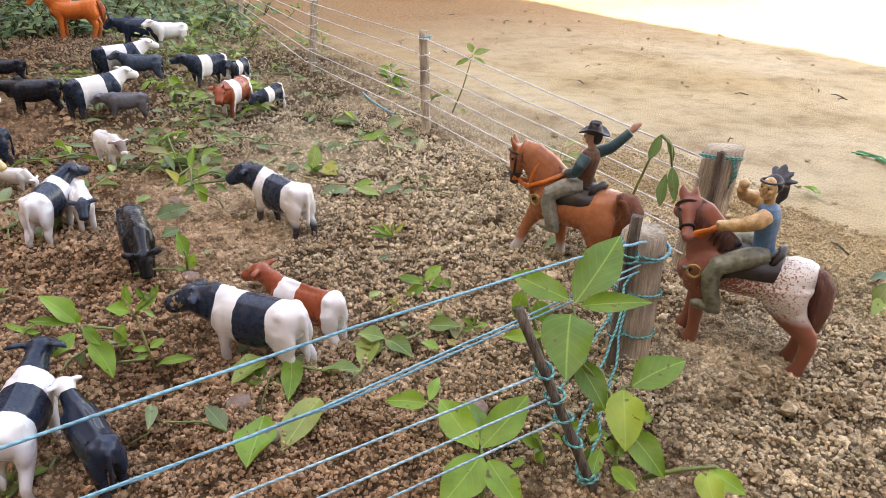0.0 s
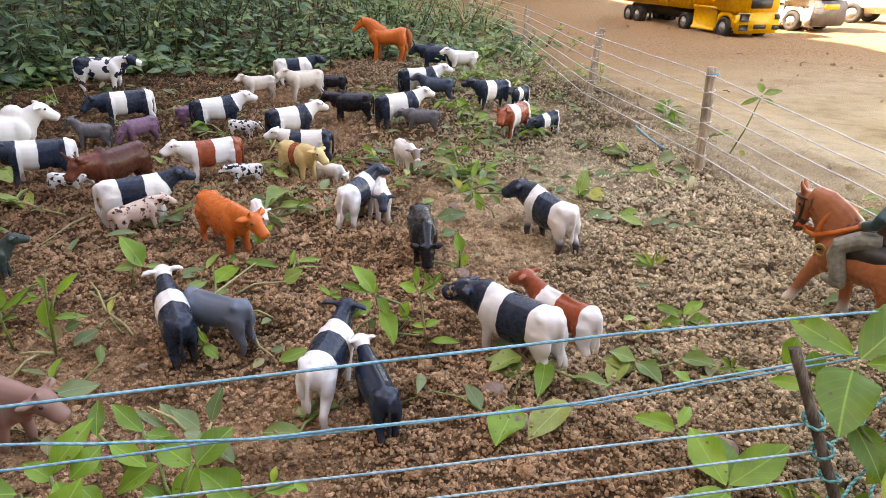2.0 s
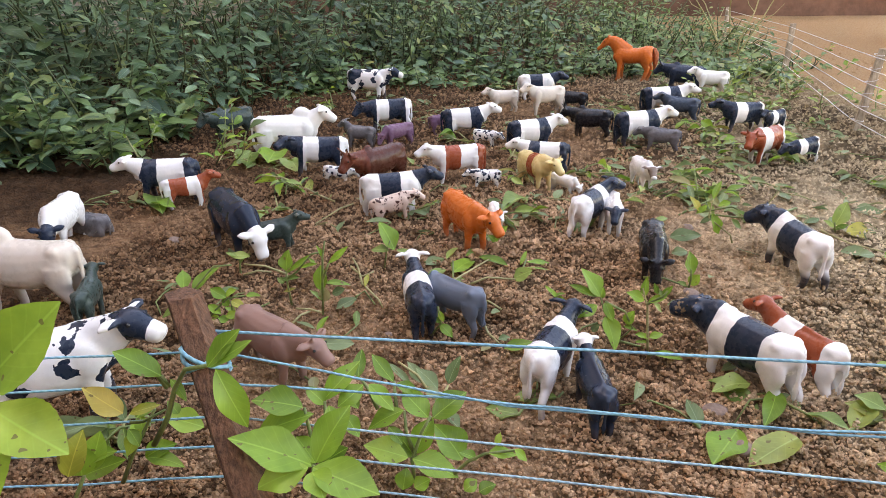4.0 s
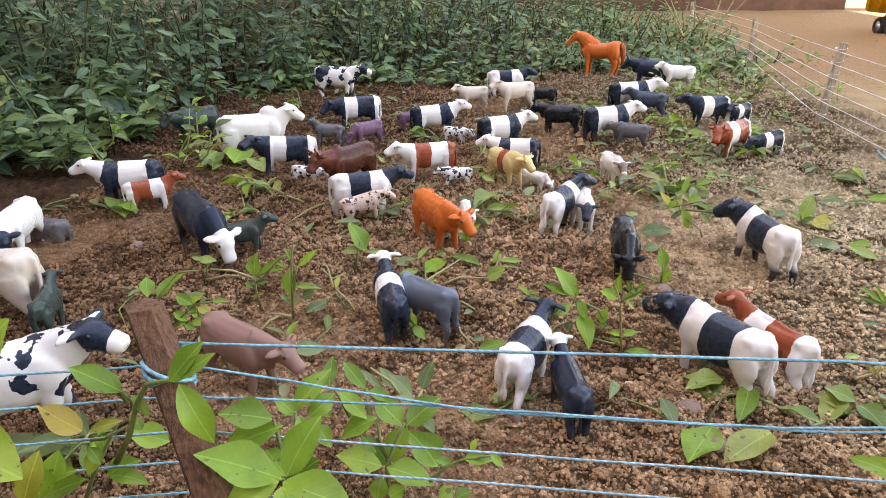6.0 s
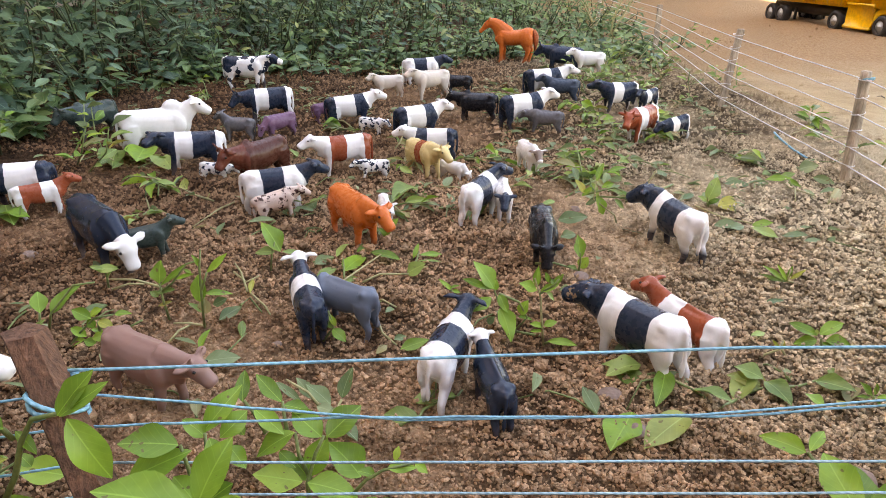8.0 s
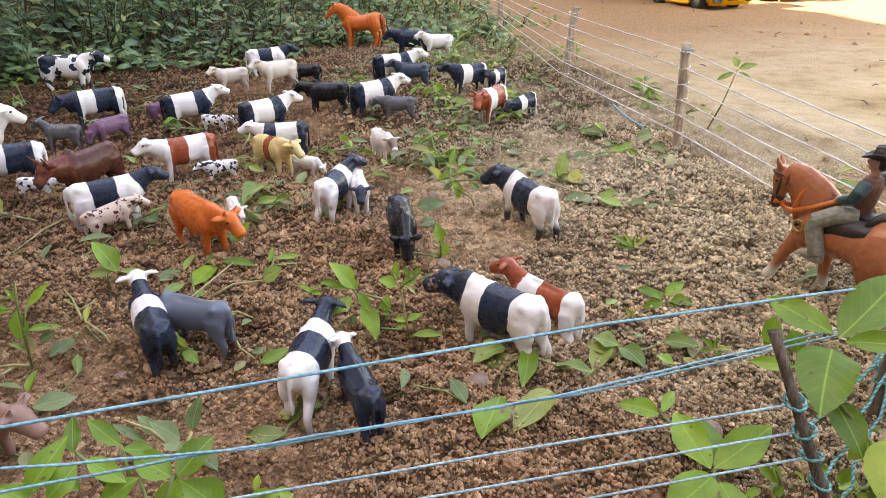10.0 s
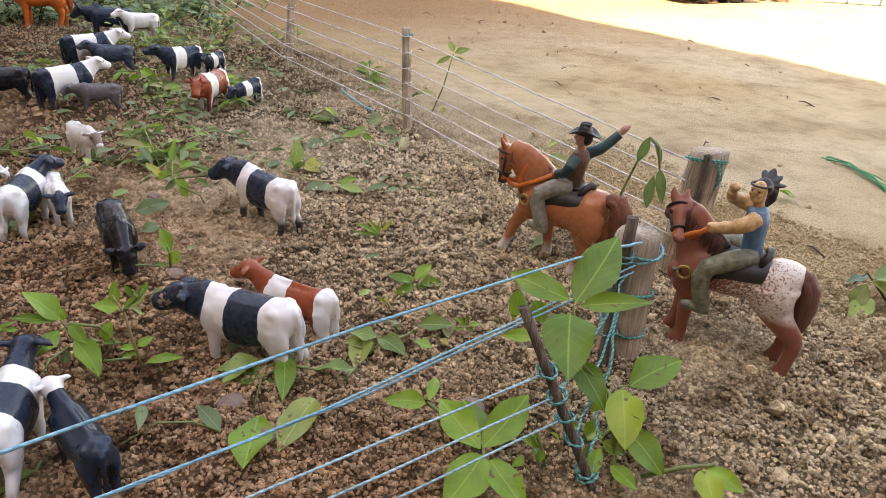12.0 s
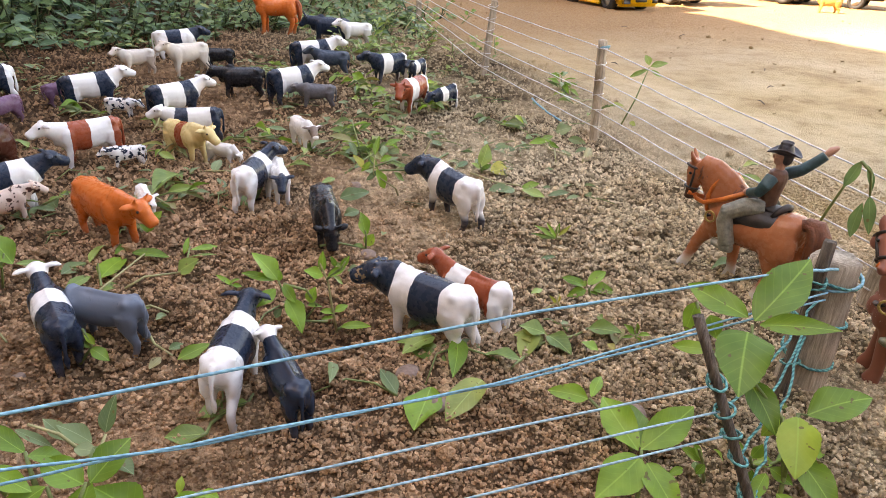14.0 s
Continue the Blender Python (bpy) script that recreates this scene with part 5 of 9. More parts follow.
        tube(out, [(seat - 0.016, -0.0125, 0.0820), (seat - 0.0195, -0.008, 0.0885), (seat - 0.0205, 0, 0.0905), (seat - 0.0195, 0.008, 0.0885), (seat - 0.016, 0.0125, 0.0820)], [0.0022, 0.0030, 0.0032, 0.0030, 0.0022], 8)
        blob(out, (seat - 0.010, 0, 0.0855), (0.010, 0.0105, 0.0030))
        blob(out, (seat + 0.012, 0, 0.0860), (0.004, 0.006, 0.0055))
        part("saddle", out, SADDLE, ob, "dark brown saddle with a raised back")
        out = bmesh.new()
        tube(out, [((0.040 + 0.007 * math.cos(a)) * long, 0.0215 * math.sin(a), 0.066 - 0.004 * math.cos(a)) for a in [k * math.pi / 8 - math.pi / 2 for k in range(9)]], [(0.0030, 0.0014)] * 9, 8)
        part("breast_strap", out, SADDLE, ob)
        for q in (-1, 1):
            out = bmesh.new()
            tube(out, [Vector((0.036 * long, q * 0.0225, 0.066)) + Vector((0.0050 * math.cos(a), q * 0.001, 0.0050 * math.sin(a))) for a in [k * math.tau / 14 for k in range(15)]], 0.0010, 6)
            part("ring", out, BRASS, ob, "brass-coloured harness ring")
        band = lambda t, r: [h0 + hd * t - hu * 0.001 + hs * (r[0] * math.cos(a)) + hu * (r[1] * math.sin(a)) for a in [k * math.tau / 16 for k in range(17)]]
        out = bmesh.new()
        tube(out, band(0.027, (0.0062, 0.0076)), [(0.0018, 0.0010)] * 17, 6, 0, hd)
        tube(out, band(0.001, (0.0088, 0.0110)), [(0.0026, 0.0012)] * 17, 6, 0, hd)
        for q in (-1, 1):
            tube(out, [h0 + hd * 0.002 + hs * q * 0.0088, h0 + hd * 0.014 + hs * q * 0.0080, h0 + hd * 0.027 + hs * q * 0.0064], 0.0012, 6)
        part("bridle", out, SADDLE, ob)
        mouth, g = h0 + hd * 0.033, Vector(grip)
        for q in (-1, 1):
            out = bmesh.new()
            a, hold = mouth + hs * q * 0.0062, g + Vector((0, q * 0.0014, 0))
            side = n0 + nd * (reach * 0.42) + Vector((0.002, q * 0.0150, -0.010)) if abs(yaw) < 45 else a.lerp(hold, 0.5) + Vector((0, 0, -0.003))
            tube(out, [a, a.lerp(side, 0.5) + Vector((0, 0, -0.003)), side, side.lerp(hold, 0.5) + Vector((0, q * 0.001, -0.001)), hold], [(0.0012, 0.0022)] * 5, 8)
            part("rein", out, REIN, ob, "orange plastic rein")
        if abs(yaw) < 45:
            out = bmesh.new()
            tube(out, [n0 + nd * (reach * 0.30) + arch * 0.4 + Vector((0.0120 * math.sin(a) * 0.5 + 0.010 * math.cos(a) * -0.4, 0.0146 * math.sin(a), 0.0215 * math.cos(a))) for a in [k * math.tau / 16 for k in range(17)]], [(0.0016, 0.0022)] * 17, 8)
            part("neck_rope", out, REIN, ob, "orange plastic rope round the neck")
    return tagged(ob, label, "toy horse", "toy horses")


def seat_at(ob, x, y, turn, size=1.0, dz=0.0):
    ob.matrix_basis = Matrix.Translation((x, y, hump(x, y) + dz)) @ Matrix.Rotation(radians(turn), 4, "Z") @ Matrix.Diagonal((size, size, size, 1))
    return ob


RIDE = (0.4590, 0.4040, 101, 0.94)
bay = horse("toy_horse", "bay", ((0.030, 0.0), (-0.010, 0.0), (0.010, 0.0), (-0.010, 0.0)), 42, -84, 24, long=0.82, reach=0.050, seat=-0.005, turn=0.8, grip=(0.010, 0.007, 0.0930), tail=((0.005, 0.083, 0.0064), (0.011, 0.083, 0.0086), (0.016, 0.074, 0.0098), (0.016, 0.060, 0.0092), (0.014, 0.046, 0.0066), (0.012, 0.036, 0.0020)), label="glossy chestnut toy horse with orange reins inside the fence", mane=(0.27, 0.088, 0.040))
seat_at(bay, *RIDE)
SPOT = (0.4660, 0.2448, 110, 0.95)
spotted_horse = horse("toy_horse", "appaloosa", ((-0.002, 0), (0.008, 0), (-0.018, 0), (-0.010, 0)), 58, -40, 114, long=0.86, barrel=0.80, crest=0.84, skull=0.72, reach=0.045, seat=-0.002, turn=0.10, grip=(0.0205, 0.0150, 0.1045), tail=((0.004, 0.078, 0.0060), (0.008, 0.070, 0.0078), (0.009, 0.054, 0.0080), (0.008, 0.038, 0.0062), (0.006, 0.026, 0.0020)), label="reddish toy horse with a spotted white rump", mane=(0.19, 0.066, 0.045))
seat_at(spotted_horse, *SPOT)
farm_horse = horse("toy_horse", "orange", ((0.002, 0), (-0.002, 0), (0.003, 0), (-0.004, 0)), 32, -42, 0, tack=False, long=0.9, tail=((0.006, 0.078, 0.0060), (0.010, 0.068, 0.0076), (0.011, 0.052, 0.0070), (0.010, 0.030, 0.0020)), label="plain orange plastic toy horse by the weeds", mane=(0.56, 0.12, 0.03))
seat_at(farm_horse, 0.302, 1.900, 160, 1.07)


def rider(name, mats, label, hat=True, face=0, lean=0.0):
    """A seated toy figure, moulded with its legs astride; origin on the saddle. lean: how far it tips backwards."""
    legs, body, arms, skin, dark = groups = [bmesh.new() for _ in range(5)]
    at_lean = lambda x, y, z: Vector((x - lean * max(0.0, z), y, z))
    stout = 1.22 if hat else 1.08
    toe = 0.0 if hat else 0.010
    for q in (-1, 1):
        tube(legs, [(-0.002, q * 0.006, 0.004), (0.010, q * 0.0165, 0.003), (0.022 + toe * 0.5, q * 0.0240, -0.005), (0.022 + toe * 0.8, q * 0.0256, -0.014), (0.018 + toe, q * 0.0258, -0.025), (0.014 + toe, q * 0.0255, -0.036)], [r * stout for r in (0.0072, 0.0076, 0.0070, 0.0066, 0.0060, 0.0060)], 12)
        tube(legs, [(0.008 + toe, q * 0.0255, -0.0385), (0.015 + toe, q * 0.0258, -0.0395), (0.026 + toe, q * 0.0266, -0.0385), (0.030 + toe, q * 0.0268, -0.0385)], [0.0046, (0.0054, 0.0046), (0.0046, 0.0036), 0.0020], 10)
        if hat:
            for k in range(4):
                blob(legs, (0.0225, q * 0.0320, -0.004 - 0.007 * k), (0.0018, 0.0012, 0.0018))
        else:
            for k in range(7):
                blob(legs, (0.016 + toe, q * 0.0308, -0.004 - 0.0045 * k), (0.0012, 0.0010, 0.0026))
    tube(body, [at_lean(x, 0, z) for x, z in ((0.0, -0.003), (0.0, 0.006), (0.0, 0.016), (0.0, 0.026), (0.0, 0.034), (0.0, 0.0405), (0.0, 0.043))],
         [(0.0088, 0.0076), (0.0094, 0.0080), (0.0094, 0.0078), (0.0110, 0.0086), (0.0124, 0.0090), (0.0092, 0.0070), (0.0040, 0.0040)], 14, up=(1, 0, 0))
    tube(skin, [at_lean(0.0005, 0, 0.041), at_lean(0.001, 0, 0.049)], [0.0042, 0.0040], 10)
    c = at_lean(0.001, 0, 0.0545)
    look_to = Matrix.Rotation(radians(face), 4, "Z")
    at = lambda x, y, z: c + look_to @ Vector((x, y, z))
    blob(skin, at(0.001, 0, 0.0005), (0.0066, 0.0060, 0.0078), 0, look_to)
    blob(skin, at(0.0040, 0, -0.0048), (0.0040, 0.0042, 0.0036), 0, look_to)
    blob(skin, at(0.0080, 0, -0.0006), (0.0019, 0.0014, 0.0026), 0, look_to)
    for q in (-1, 1):
        blob(skin, at(0.0056, q * 0.0028, 0.0024), (0.0022, 0.0026, 0.0012), 0, look_to)
        blob(skin, at(0.0050, q * 0.0036, -0.0020), (0.0024, 0.0020, 0.0020), 0, look_to)
    if hat:
        # one arm thrown up and back, the other at the reins
        blob(dark, at(-0.0030, 0, 0.0000), (0.0056, 0.0062, 0.0078), 0, look_to)
        tube(arms, [at_lean(-0.001, -0.0105, 0.0365), at_lean(-0.010, -0.0180, 0.0420), at_lean(-0.016, -0.0230, 0.0500), at_lean(-0.0215, -0.0275, 0.0585)], [0.0062, 0.0056, 0.0050, 0.0046], 12)
        tube(skin, [at_lean(-0.0215, -0.0275, 0.0590), at_lean(-0.0240, -0.0300, 0.0640), at_lean(-0.0275, -0.0325, 0.0675)], [0.0030, 0.0040, 0.0018], 8)
        tube(arms, [at_lean(-0.001, 0.0105, 0.0365), at_lean(-0.001, 0.0175, 0.0290), at_lean(0.002, 0.0180, 0.0220), (0.013, 0.0110, 0.0160)], [0.0062, 0.0058, 0.0052, 0.0042], 12)
        blob(skin, (0.0165, 0.0085, 0.0150), (0.0040, 0.0036, 0.0036))
        n, grid = 28, []
        for f, up in ((0.30, 0.0012), (0.62, 0.0010), (1.0, 0.0007), (1.0, -0.0007), (0.62, -0.0010), (0.30, -0.0012)):
            grid.append([dark.verts.new(at(0.0150 * f * math.cos(k * math.tau / n), 0.0130 * f * math.sin(k * math.tau / n), 0.0040 + up + 0.0052 * (f * math.sin(k * math.tau / n)) ** 2 - 0.0016 * (f * math.cos(k * math.tau / n)) ** 2)) for k in range(n)])
        for a, b in zip(grid, grid[1:] + grid[:1]):
            for k in range(n):
                dark.faces.new((a[k], a[(k + 1) % n], b[(k + 1) % n], b[k]))
        tube(dark, [at(0, 0, z) for z in (0.0030, 0.0070, 0.0110, 0.0130)], [(0.0086, 0.0076), (0.0080, 0.0070), (0.0070, 0.0056), (0.0050, 0.0034)], 16, up=(1, 0, 0))
        for q in (-1, 1):
            blob(dark, at(0.0, q * 0.0032, 0.0132), (0.0060, 0.0020, 0.0018), 0, look_to)
    else:
        # one fist at the brow, the other forward on the rein, hair and feathers behind
        tube(arms, [at_lean(0.0, 0.0110, 0.0370), at_lean(0.005, 0.0165, 0.0330), at_lean(0.012, 0.0180, 0.0290), at_lean(0.020, 0.0165, 0.0265), at_lean(0.027, 0.0150, 0.0240)], [0.0062, 0.0064, 0.0052, 0.0050, 0.0036], 12)
        blob(arms, at_lean(0.002, 0.0140, 0.0355), (0.0064, 0.0058, 0.0062))
        blob(arms, at_lean(0.0285, 0.0150, 0.0238), (0.0050, 0.0046, 0.0046))
        for k in range(3):
            blob(arms, at_lean(0.0310, 0.0165 - 0.001 * k, 0.0262 - 0.0024 * k), (0.0022, 0.0030, 0.0014))
        tube(arms, [at_lean(0.0, -0.0110, 0.0370), at_lean(0.012, -0.0125, 0.0400), at_lean(0.0195, -0.0060, 0.0440), at_lean(0.0200, 0.0010, 0.0500)], [0.0062, 0.0060, 0.0050, 0.0038], 12)
        blob(arms, at_lean(0.0185, 0.0030, 0.0545), (0.0042, 0.0046, 0.0040))
        blob(arms, at_lean(0.010, 0.0178, 0.0315), (0.0062, 0.0056, 0.0054))
        blob(arms, at_lean(0.019, 0.0170, 0.0275), (0.0058, 0.0046, 0.0050))
        for q in (-1, 1):
            blob(dark, at(0.0070, q * 0.0027, 0.0016), (0.0010, 0.0018, 0.0007), 0, look_to)
            blob(dark, at(0.0068, q * 0.0027, 0.0000), (0.0009, 0.0010, 0.0006), 0, look_to)
        blob(dark, at(-0.0028, 0, 0.0022), (0.0064, 0.0070, 0.0078), 0, look_to)
        tube(dark, [at(0.0016 + 0.0070 * math.cos(a), 0.0066 * math.sin(a), 0.0050) for a in [k * math.tau / 18 for k in range(19)]], 0.0011, 6)
        tube(dark, [at(-0.006, 0.002, 0.002), at(-0.012, 0.003, -0.001), at(-0.013, 0.003, -0.008), at(-0.008, 0.002, -0.014)], [0.0040, 0.0044, 0.0036, 0.0016], 10)
        for dy, dz, ln in ((-0.010, 0.007, 0.95), (-0.003, 0.010, 1.0), (0.004, 0.006, 1.0), (0.009, 0.000, 0.95)):
            b = at(-0.0065, 0, 0.004)
            tip = b + look_to @ Vector((-0.011, dy * 1.1, dz)) * ln
            tube(dark, [b, b.lerp(tip, 0.4), b.lerp(tip, 0.8), tip], [(0.0014, 0.0014), (0.0036, 0.0016), (0.0032, 0.0014), (0.0008, 0.0008)], 8)
    whole = bmesh.new()
    for k, bm in enumerate(groups):
        bmesh.ops.recalc_face_normals(bm, faces=bm.faces)
        piece = fused("piece", bm, 0.0009, 2)
        n = len(whole.faces)
        whole.from_mesh(piece)
        whole.faces.ensure_lookup_table()
        for f in whole.faces[n:]:
            f.material_index = k
        bpy.data.meshes.remove(piece)
    return tagged(new(name, finish(name, whole, mats)), label, "toy figure", "toy riders")


def mount(fig, ride, forward=0.0, twist=0, up=0.0):
    x, y, turn, size = ride
    c, s = math.cos(radians(turn)) * forward, math.sin(radians(turn)) * forward
    fig.matrix_basis = Matrix.Translation((x + c, y + s, hump(x, y) + 0.0800 + up)) @ Matrix.Rotation(radians(turn + twist), 4, "Z") @ Matrix.Diagonal((size, size, size, 1))


mount(rider("toy_rider", [GREYTR, VEST, TEALP, PINKSKIN, HAT], "seated toy rider in brown vest and black hat waving", True, 20, 0.10), (*RIDE[:3], 0.88), -0.006, 0, -0.004)
mount(rider("toy_rider", [TROUSERS, BLUEV, SKIN, SKIN, HAT], "seated toy rider in blue vest with black feathers", False, 62, -0.10), (*SPOT[:3], 0.93), -0.009, 4, -0.003)

# ---- vehicles on the sand ----
YELLOW = mottled("yellow_truck_plastic", (0.82, 0.43, 0.014), (0.88, 0.49, 0.02), 9, 0.30, 0.02)
WHITEP = mottled("white_truck_plastic", (0.66, 0.66, 0.64), (0.76, 0.76, 0.74), 14, 0.4, 0.05)
TYRE = mottled("tyre_rubber", (0.016, 0.016, 0.017), (0.035, 0.033, 0.032), 60, 0.8, 0.4)
RIM = mottled("grey_rim_plastic", (0.36, 0.38, 0.40), (0.55, 0.57, 0.60), 60, 0.4, 0.1)
BUMPER = mottled("grey_bumper_plastic", (0.07, 0.07, 0.072), (0.13, 0.13, 0.135), 40, 0.5, 0.1)
DARK = mottled("black_plastic", (0.014, 0.014, 0.016), (0.03, 0.03, 0.032), 40, 0.45, 0.1)
GREENP = mottled("green_tractor_plastic", (0.012, 0.17, 0.05), (0.02, 0.25, 0.08), 14, 0.4, 0.05)
YRIM = mottled("yellow_rim_plastic", (0.62, 0.40, 0.02), (0.72, 0.50, 0.04), 40, 0.4, 0.1)
GLASS = mottled("smoked_window_plastic", (0.010, 0.011, 0.013), (0.018, 0.02, 0.022), 30, 0.12, 0.0)


def wheel(root, x, y, r, w, rim=RIM, knobs=0):
    """Wheel with its axle along y: tyre with a rounded tread, dished rim and hub."""
    bm = bmesh.new()
    prof = [(0.56, -0.5), (0.86, -0.5), (0.97, -0.36), (1.0, -0.15), (1.0, 0.15), (0.97, 0.36), (0.86, 0.5), (0.56, 0.5)]
    n = 28
    rings = [[bm.verts.new((x + r * p * math.cos(k * math.tau / n), y + w * q, r + r * p * math.sin(k * math.tau / n))) for k in range(n)] for p, q in prof]
    for a, b in zip(rings, rings[1:] + rings[:1]):
        for k in range(n):
            bm.faces.new((a[k], a[(k + 1) % n], b[(k + 1) % n], b[k]))
    for k in range(knobs):
        a = k * math.tau / knobs
        for q in (-1, 1):
            box(bm, (-0.03 * r, -0.0, -0.05 * r), (0.10 * r, 0.44 * w, 0.05 * r), 0, 0, Matrix.Translation((x, y, r)) @ Matrix.Rotation(a, 4, "Y") @ Matrix.Translation((r, 0, 0)) @ Matrix.Rotation(q * 0.5, 4, "X") @ Matrix.Diagonal((1, q, 1, 1)))
    wh = part("wheel", bm, TYRE, root)
    bm = bmesh.new()
    for q in (-1, 1):
        tube(bm, [(x, y + q * w * t, r) for t in (0.05, 0.40, 0.44, 0.30, 0.34, 0.50)], [r * k for k in (0.58, 0.58, 0.50, 0.44, 0.16, 0.13)], 24)
        for k in range(8):
            a = k * math.tau / 8
            blob(bm, (x + r * 0.30 * math.cos(a), y + q * w * 0.34, r + r * 0.30 * math.sin(a)), (r * 0.05, w * 0.05, r * 0.05))
    part("rim", bm, rim, wh)
    return wh


def lorry(name, paint, label, tub=True):
    """Toy articulated lorry facing +x; the front axle lies at x = 0."""
    root = tagged(new(name), label, "toy truck", "toy vehicles on the sand")
    w, r = 0.100, 0.039
    bm = bmesh.new()
    box(bm, (-0.085, -w, 0.085), (0.085, w, 0.33), 0, 0.016)
    box(bm, (-0.052, -w, 0.028), (-0.18, w, 0.105), 0, 0.008)
    box(bm, (0.050, -w * 1.01, 0.022), (0.095, w * 1.01, 0.10), 0, 0.010)
    for q in (-1, 1):
        tube(bm, [(0.052 * math.cos(a), q * 0.088, 0.042 + 0.052 * math.sin(a)) for a in [k * math.pi / 10 for k in range(11)]], [(0.014, 0.006)] * 11, 8, up=(0, 1, 0))
    part("cab", bm, paint, root)
    bm = bmesh.new()
    box(bm, (0.080, -w * 0.86, 0.185), (0.0885, w * 0.86, 0.30), 0, 0.003)
    part("windscreen", bm, GLASS, root)
    bm = bmesh.new()
    box(bm, (0.082, -w * 0.5, 0.115), (0.090, w * 0.5, 0.155), 0, 0.003)
    part("grille", bm, DARK, root)
    for q in (-1, 1):
        bm = bmesh.new()
        box(bm, (0.088, q * w * 0.62, 0.072), (0.0975, q * w * 0.92, 0.094), 0, 0.003)
        part("headlight", bm, DARK, root)
        bm = bmesh.new()
        box(bm, (0.090, q * w * 0.60, 0.036), (0.0975, q * w * 0.90, 0.054), 0, 0.002)
        part("fog_light", bm, DARK, root)
        bm = bmesh.new()
        box(bm, (-0.04, q * w * 1.002 - 0.001, 0.20), (0.050, q * w * 1.002 + 0.001, 0.29), 0, 0.001)
        part("side_window", bm, GLASS, root)
        bm = bmesh.new()
        tube(bm, [(0.075, q * w, 0.29), (0.085, q * (w + 0.022), 0.29)], 0.003, 6)
        box(bm, (0.078, q * (w + 0.020), 0.22), (0.090, q * (w + 0.034), 0.30), 0, 0.003)
        part("mirror", bm, DARK, root)
    bm = bmesh.new()
    box(bm, (0.090, -w * 0.3, 0.040), (0.0985, w * 0.3, 0.056), 0, 0.002)
    part("bumper_opening", bm, DARK, root)
    if not tub:
        bm = bmesh.new()
        box(bm, (0.086, -w * 1.02, 0.024), (0.1005, w * 1.02, 0.120), 0, 0.006)
        part("bumper", bm, BUMPER, root, "grey plastic front bumper")
        bm = bmesh.new()
        box(bm, (0.1000, -w * 0.45, 0.088), (0.1030, w * 0.45, 0.108), 0, 0.001)
        part("plate", bm, YRIM, root, "yellow plastic plate")
    bm = bmesh.new()
    box(bm, (-0.76, -0.045, 0.045), (-0.05, 0.045, 0.085), 0, 0.004)
    for q in (-1, 1):
        box(bm, (-0.56, q * 0.07 - 0.004, 0.018), (-0.548, q * 0.07 + 0.004, 0.07), 0, 0.001)
    part("chassis", bm, DARK, root)
    if tub:
        bm = bmesh.new()
        box(bm, (-0.82, -w * 1.04, 0.092), (-0.20, w * 1.04, 0.30), 0, 0.010)
        tub_ob = part("tipper_body", bm, paint, root, "ribbed tipper body")
        for k in range(8):
            for q in (-1, 1):
                bm = bmesh.new()
                box(bm, (-0.805 + k * 0.083, q * w * 1.04 - 0.008, 0.098), (-0.789 + k * 0.083, q * w * 1.04 + 0.008, 0.30), 0, 0.003)
                part("rib", bm, paint, tub_ob)
    for x in (0.0, -0.255, -0.62, -0.702):
        for q in (-1, 1):
            wheel(root, x, q * (w - 0.016), r, 0.036)
    return root


def stand(ob, x, y, turn, size=1.0):
    ob.matrix_basis = pose(x, y, hump(x, y) - 0.002, 0, 0, turn) @ Matrix.Diagonal((size, size, size, 1))
    return ob


stand(lorry("toy_truck", YELLOW, "bright yellow plastic toy tipper lorry on sand"), 1.853, 2.475, -86)
stand(lorry("toy_truck", WHITEP, "white plastic toy lorry parked on sand", False), 2.28, 2.62, -78, 1.05)


def pickup():
    root = tagged(new("toy_pickup"), "white plastic toy pickup parked on sunlit sand", "toy truck", "toy vehicles on the sand")
    bm = bmesh.new()
    box(bm, (-0.25, -0.085, 0.045), (0.20, 0.085, 0.13), 0, 0.018)
    box(bm, (-0.06, -0.075, 0.12), (0.10, 0.075, 0.22), 0, 0.022)
    part("body", bm, WHITEP, root)
    bm = bmesh.new()
    box(bm, (-0.05, -0.0765, 0.15), (0.085, 0.0765, 0.20), 0, 0.004)
    part("side_window", bm, GLASS, root)
    bm = bmesh.new()
    box(bm, (0.19, -0.08, 0.04), (0.215, 0.08, 0.075), 0, 0.006)
    part("bumper", bm, DARK, root)
    for x in (0.12, -0.16):
        for q in (-1, 1):
            wheel(root, x, q * 0.075, 0.042, 0.034)
    return root


stand(pickup(), 2.95, 2.78, -70, 1.15)


def tractor():
    root = tagged(new("toy_tractor"), "green plastic toy tractor with yellow rims", "toy tractor", "toy vehicles on the sand")
    bm = bmesh.new()
    box(bm, (-0.06, -0.05, 0.10), (0.24, 0.05, 0.23), 0, 0.02)
    box(bm, (-0.14, -0.08, 0.16), (-0.02, 0.08, 0.24), 0, 0.02)
    part("bonnet", bm, GREENP, root)
    bm = bmesh.new()
    box(bm, (-0.15, -0.075, 0.22), (0.0, 0.075, 0.40), 0, 0.015)
    part("cabin", bm, GLASS, root)
    bm = bmesh.new()
    box(bm, (-0.14, -0.04, 0.06), (0.22, 0.04, 0.12), 0, 0.01)
    part("chassis", bm, DARK, root)
    bm = bmesh.new()
    box(bm, (0.24, -0.10, 0.04), (0.32, 0.10, 0.15), 0, 0.01)
    part("front_loader", bm, GREENP, root)
    for q in (-1, 1):
        wheel(root, 0.15, q * 0.105, 0.085, 0.06, YRIM, 18)
        wheel(root, -0.10, q * 0.115, 0.125, 0.08, YRIM, 22)
    return root


stand(tractor(), 3.40, 2.10, 176, 0.95)


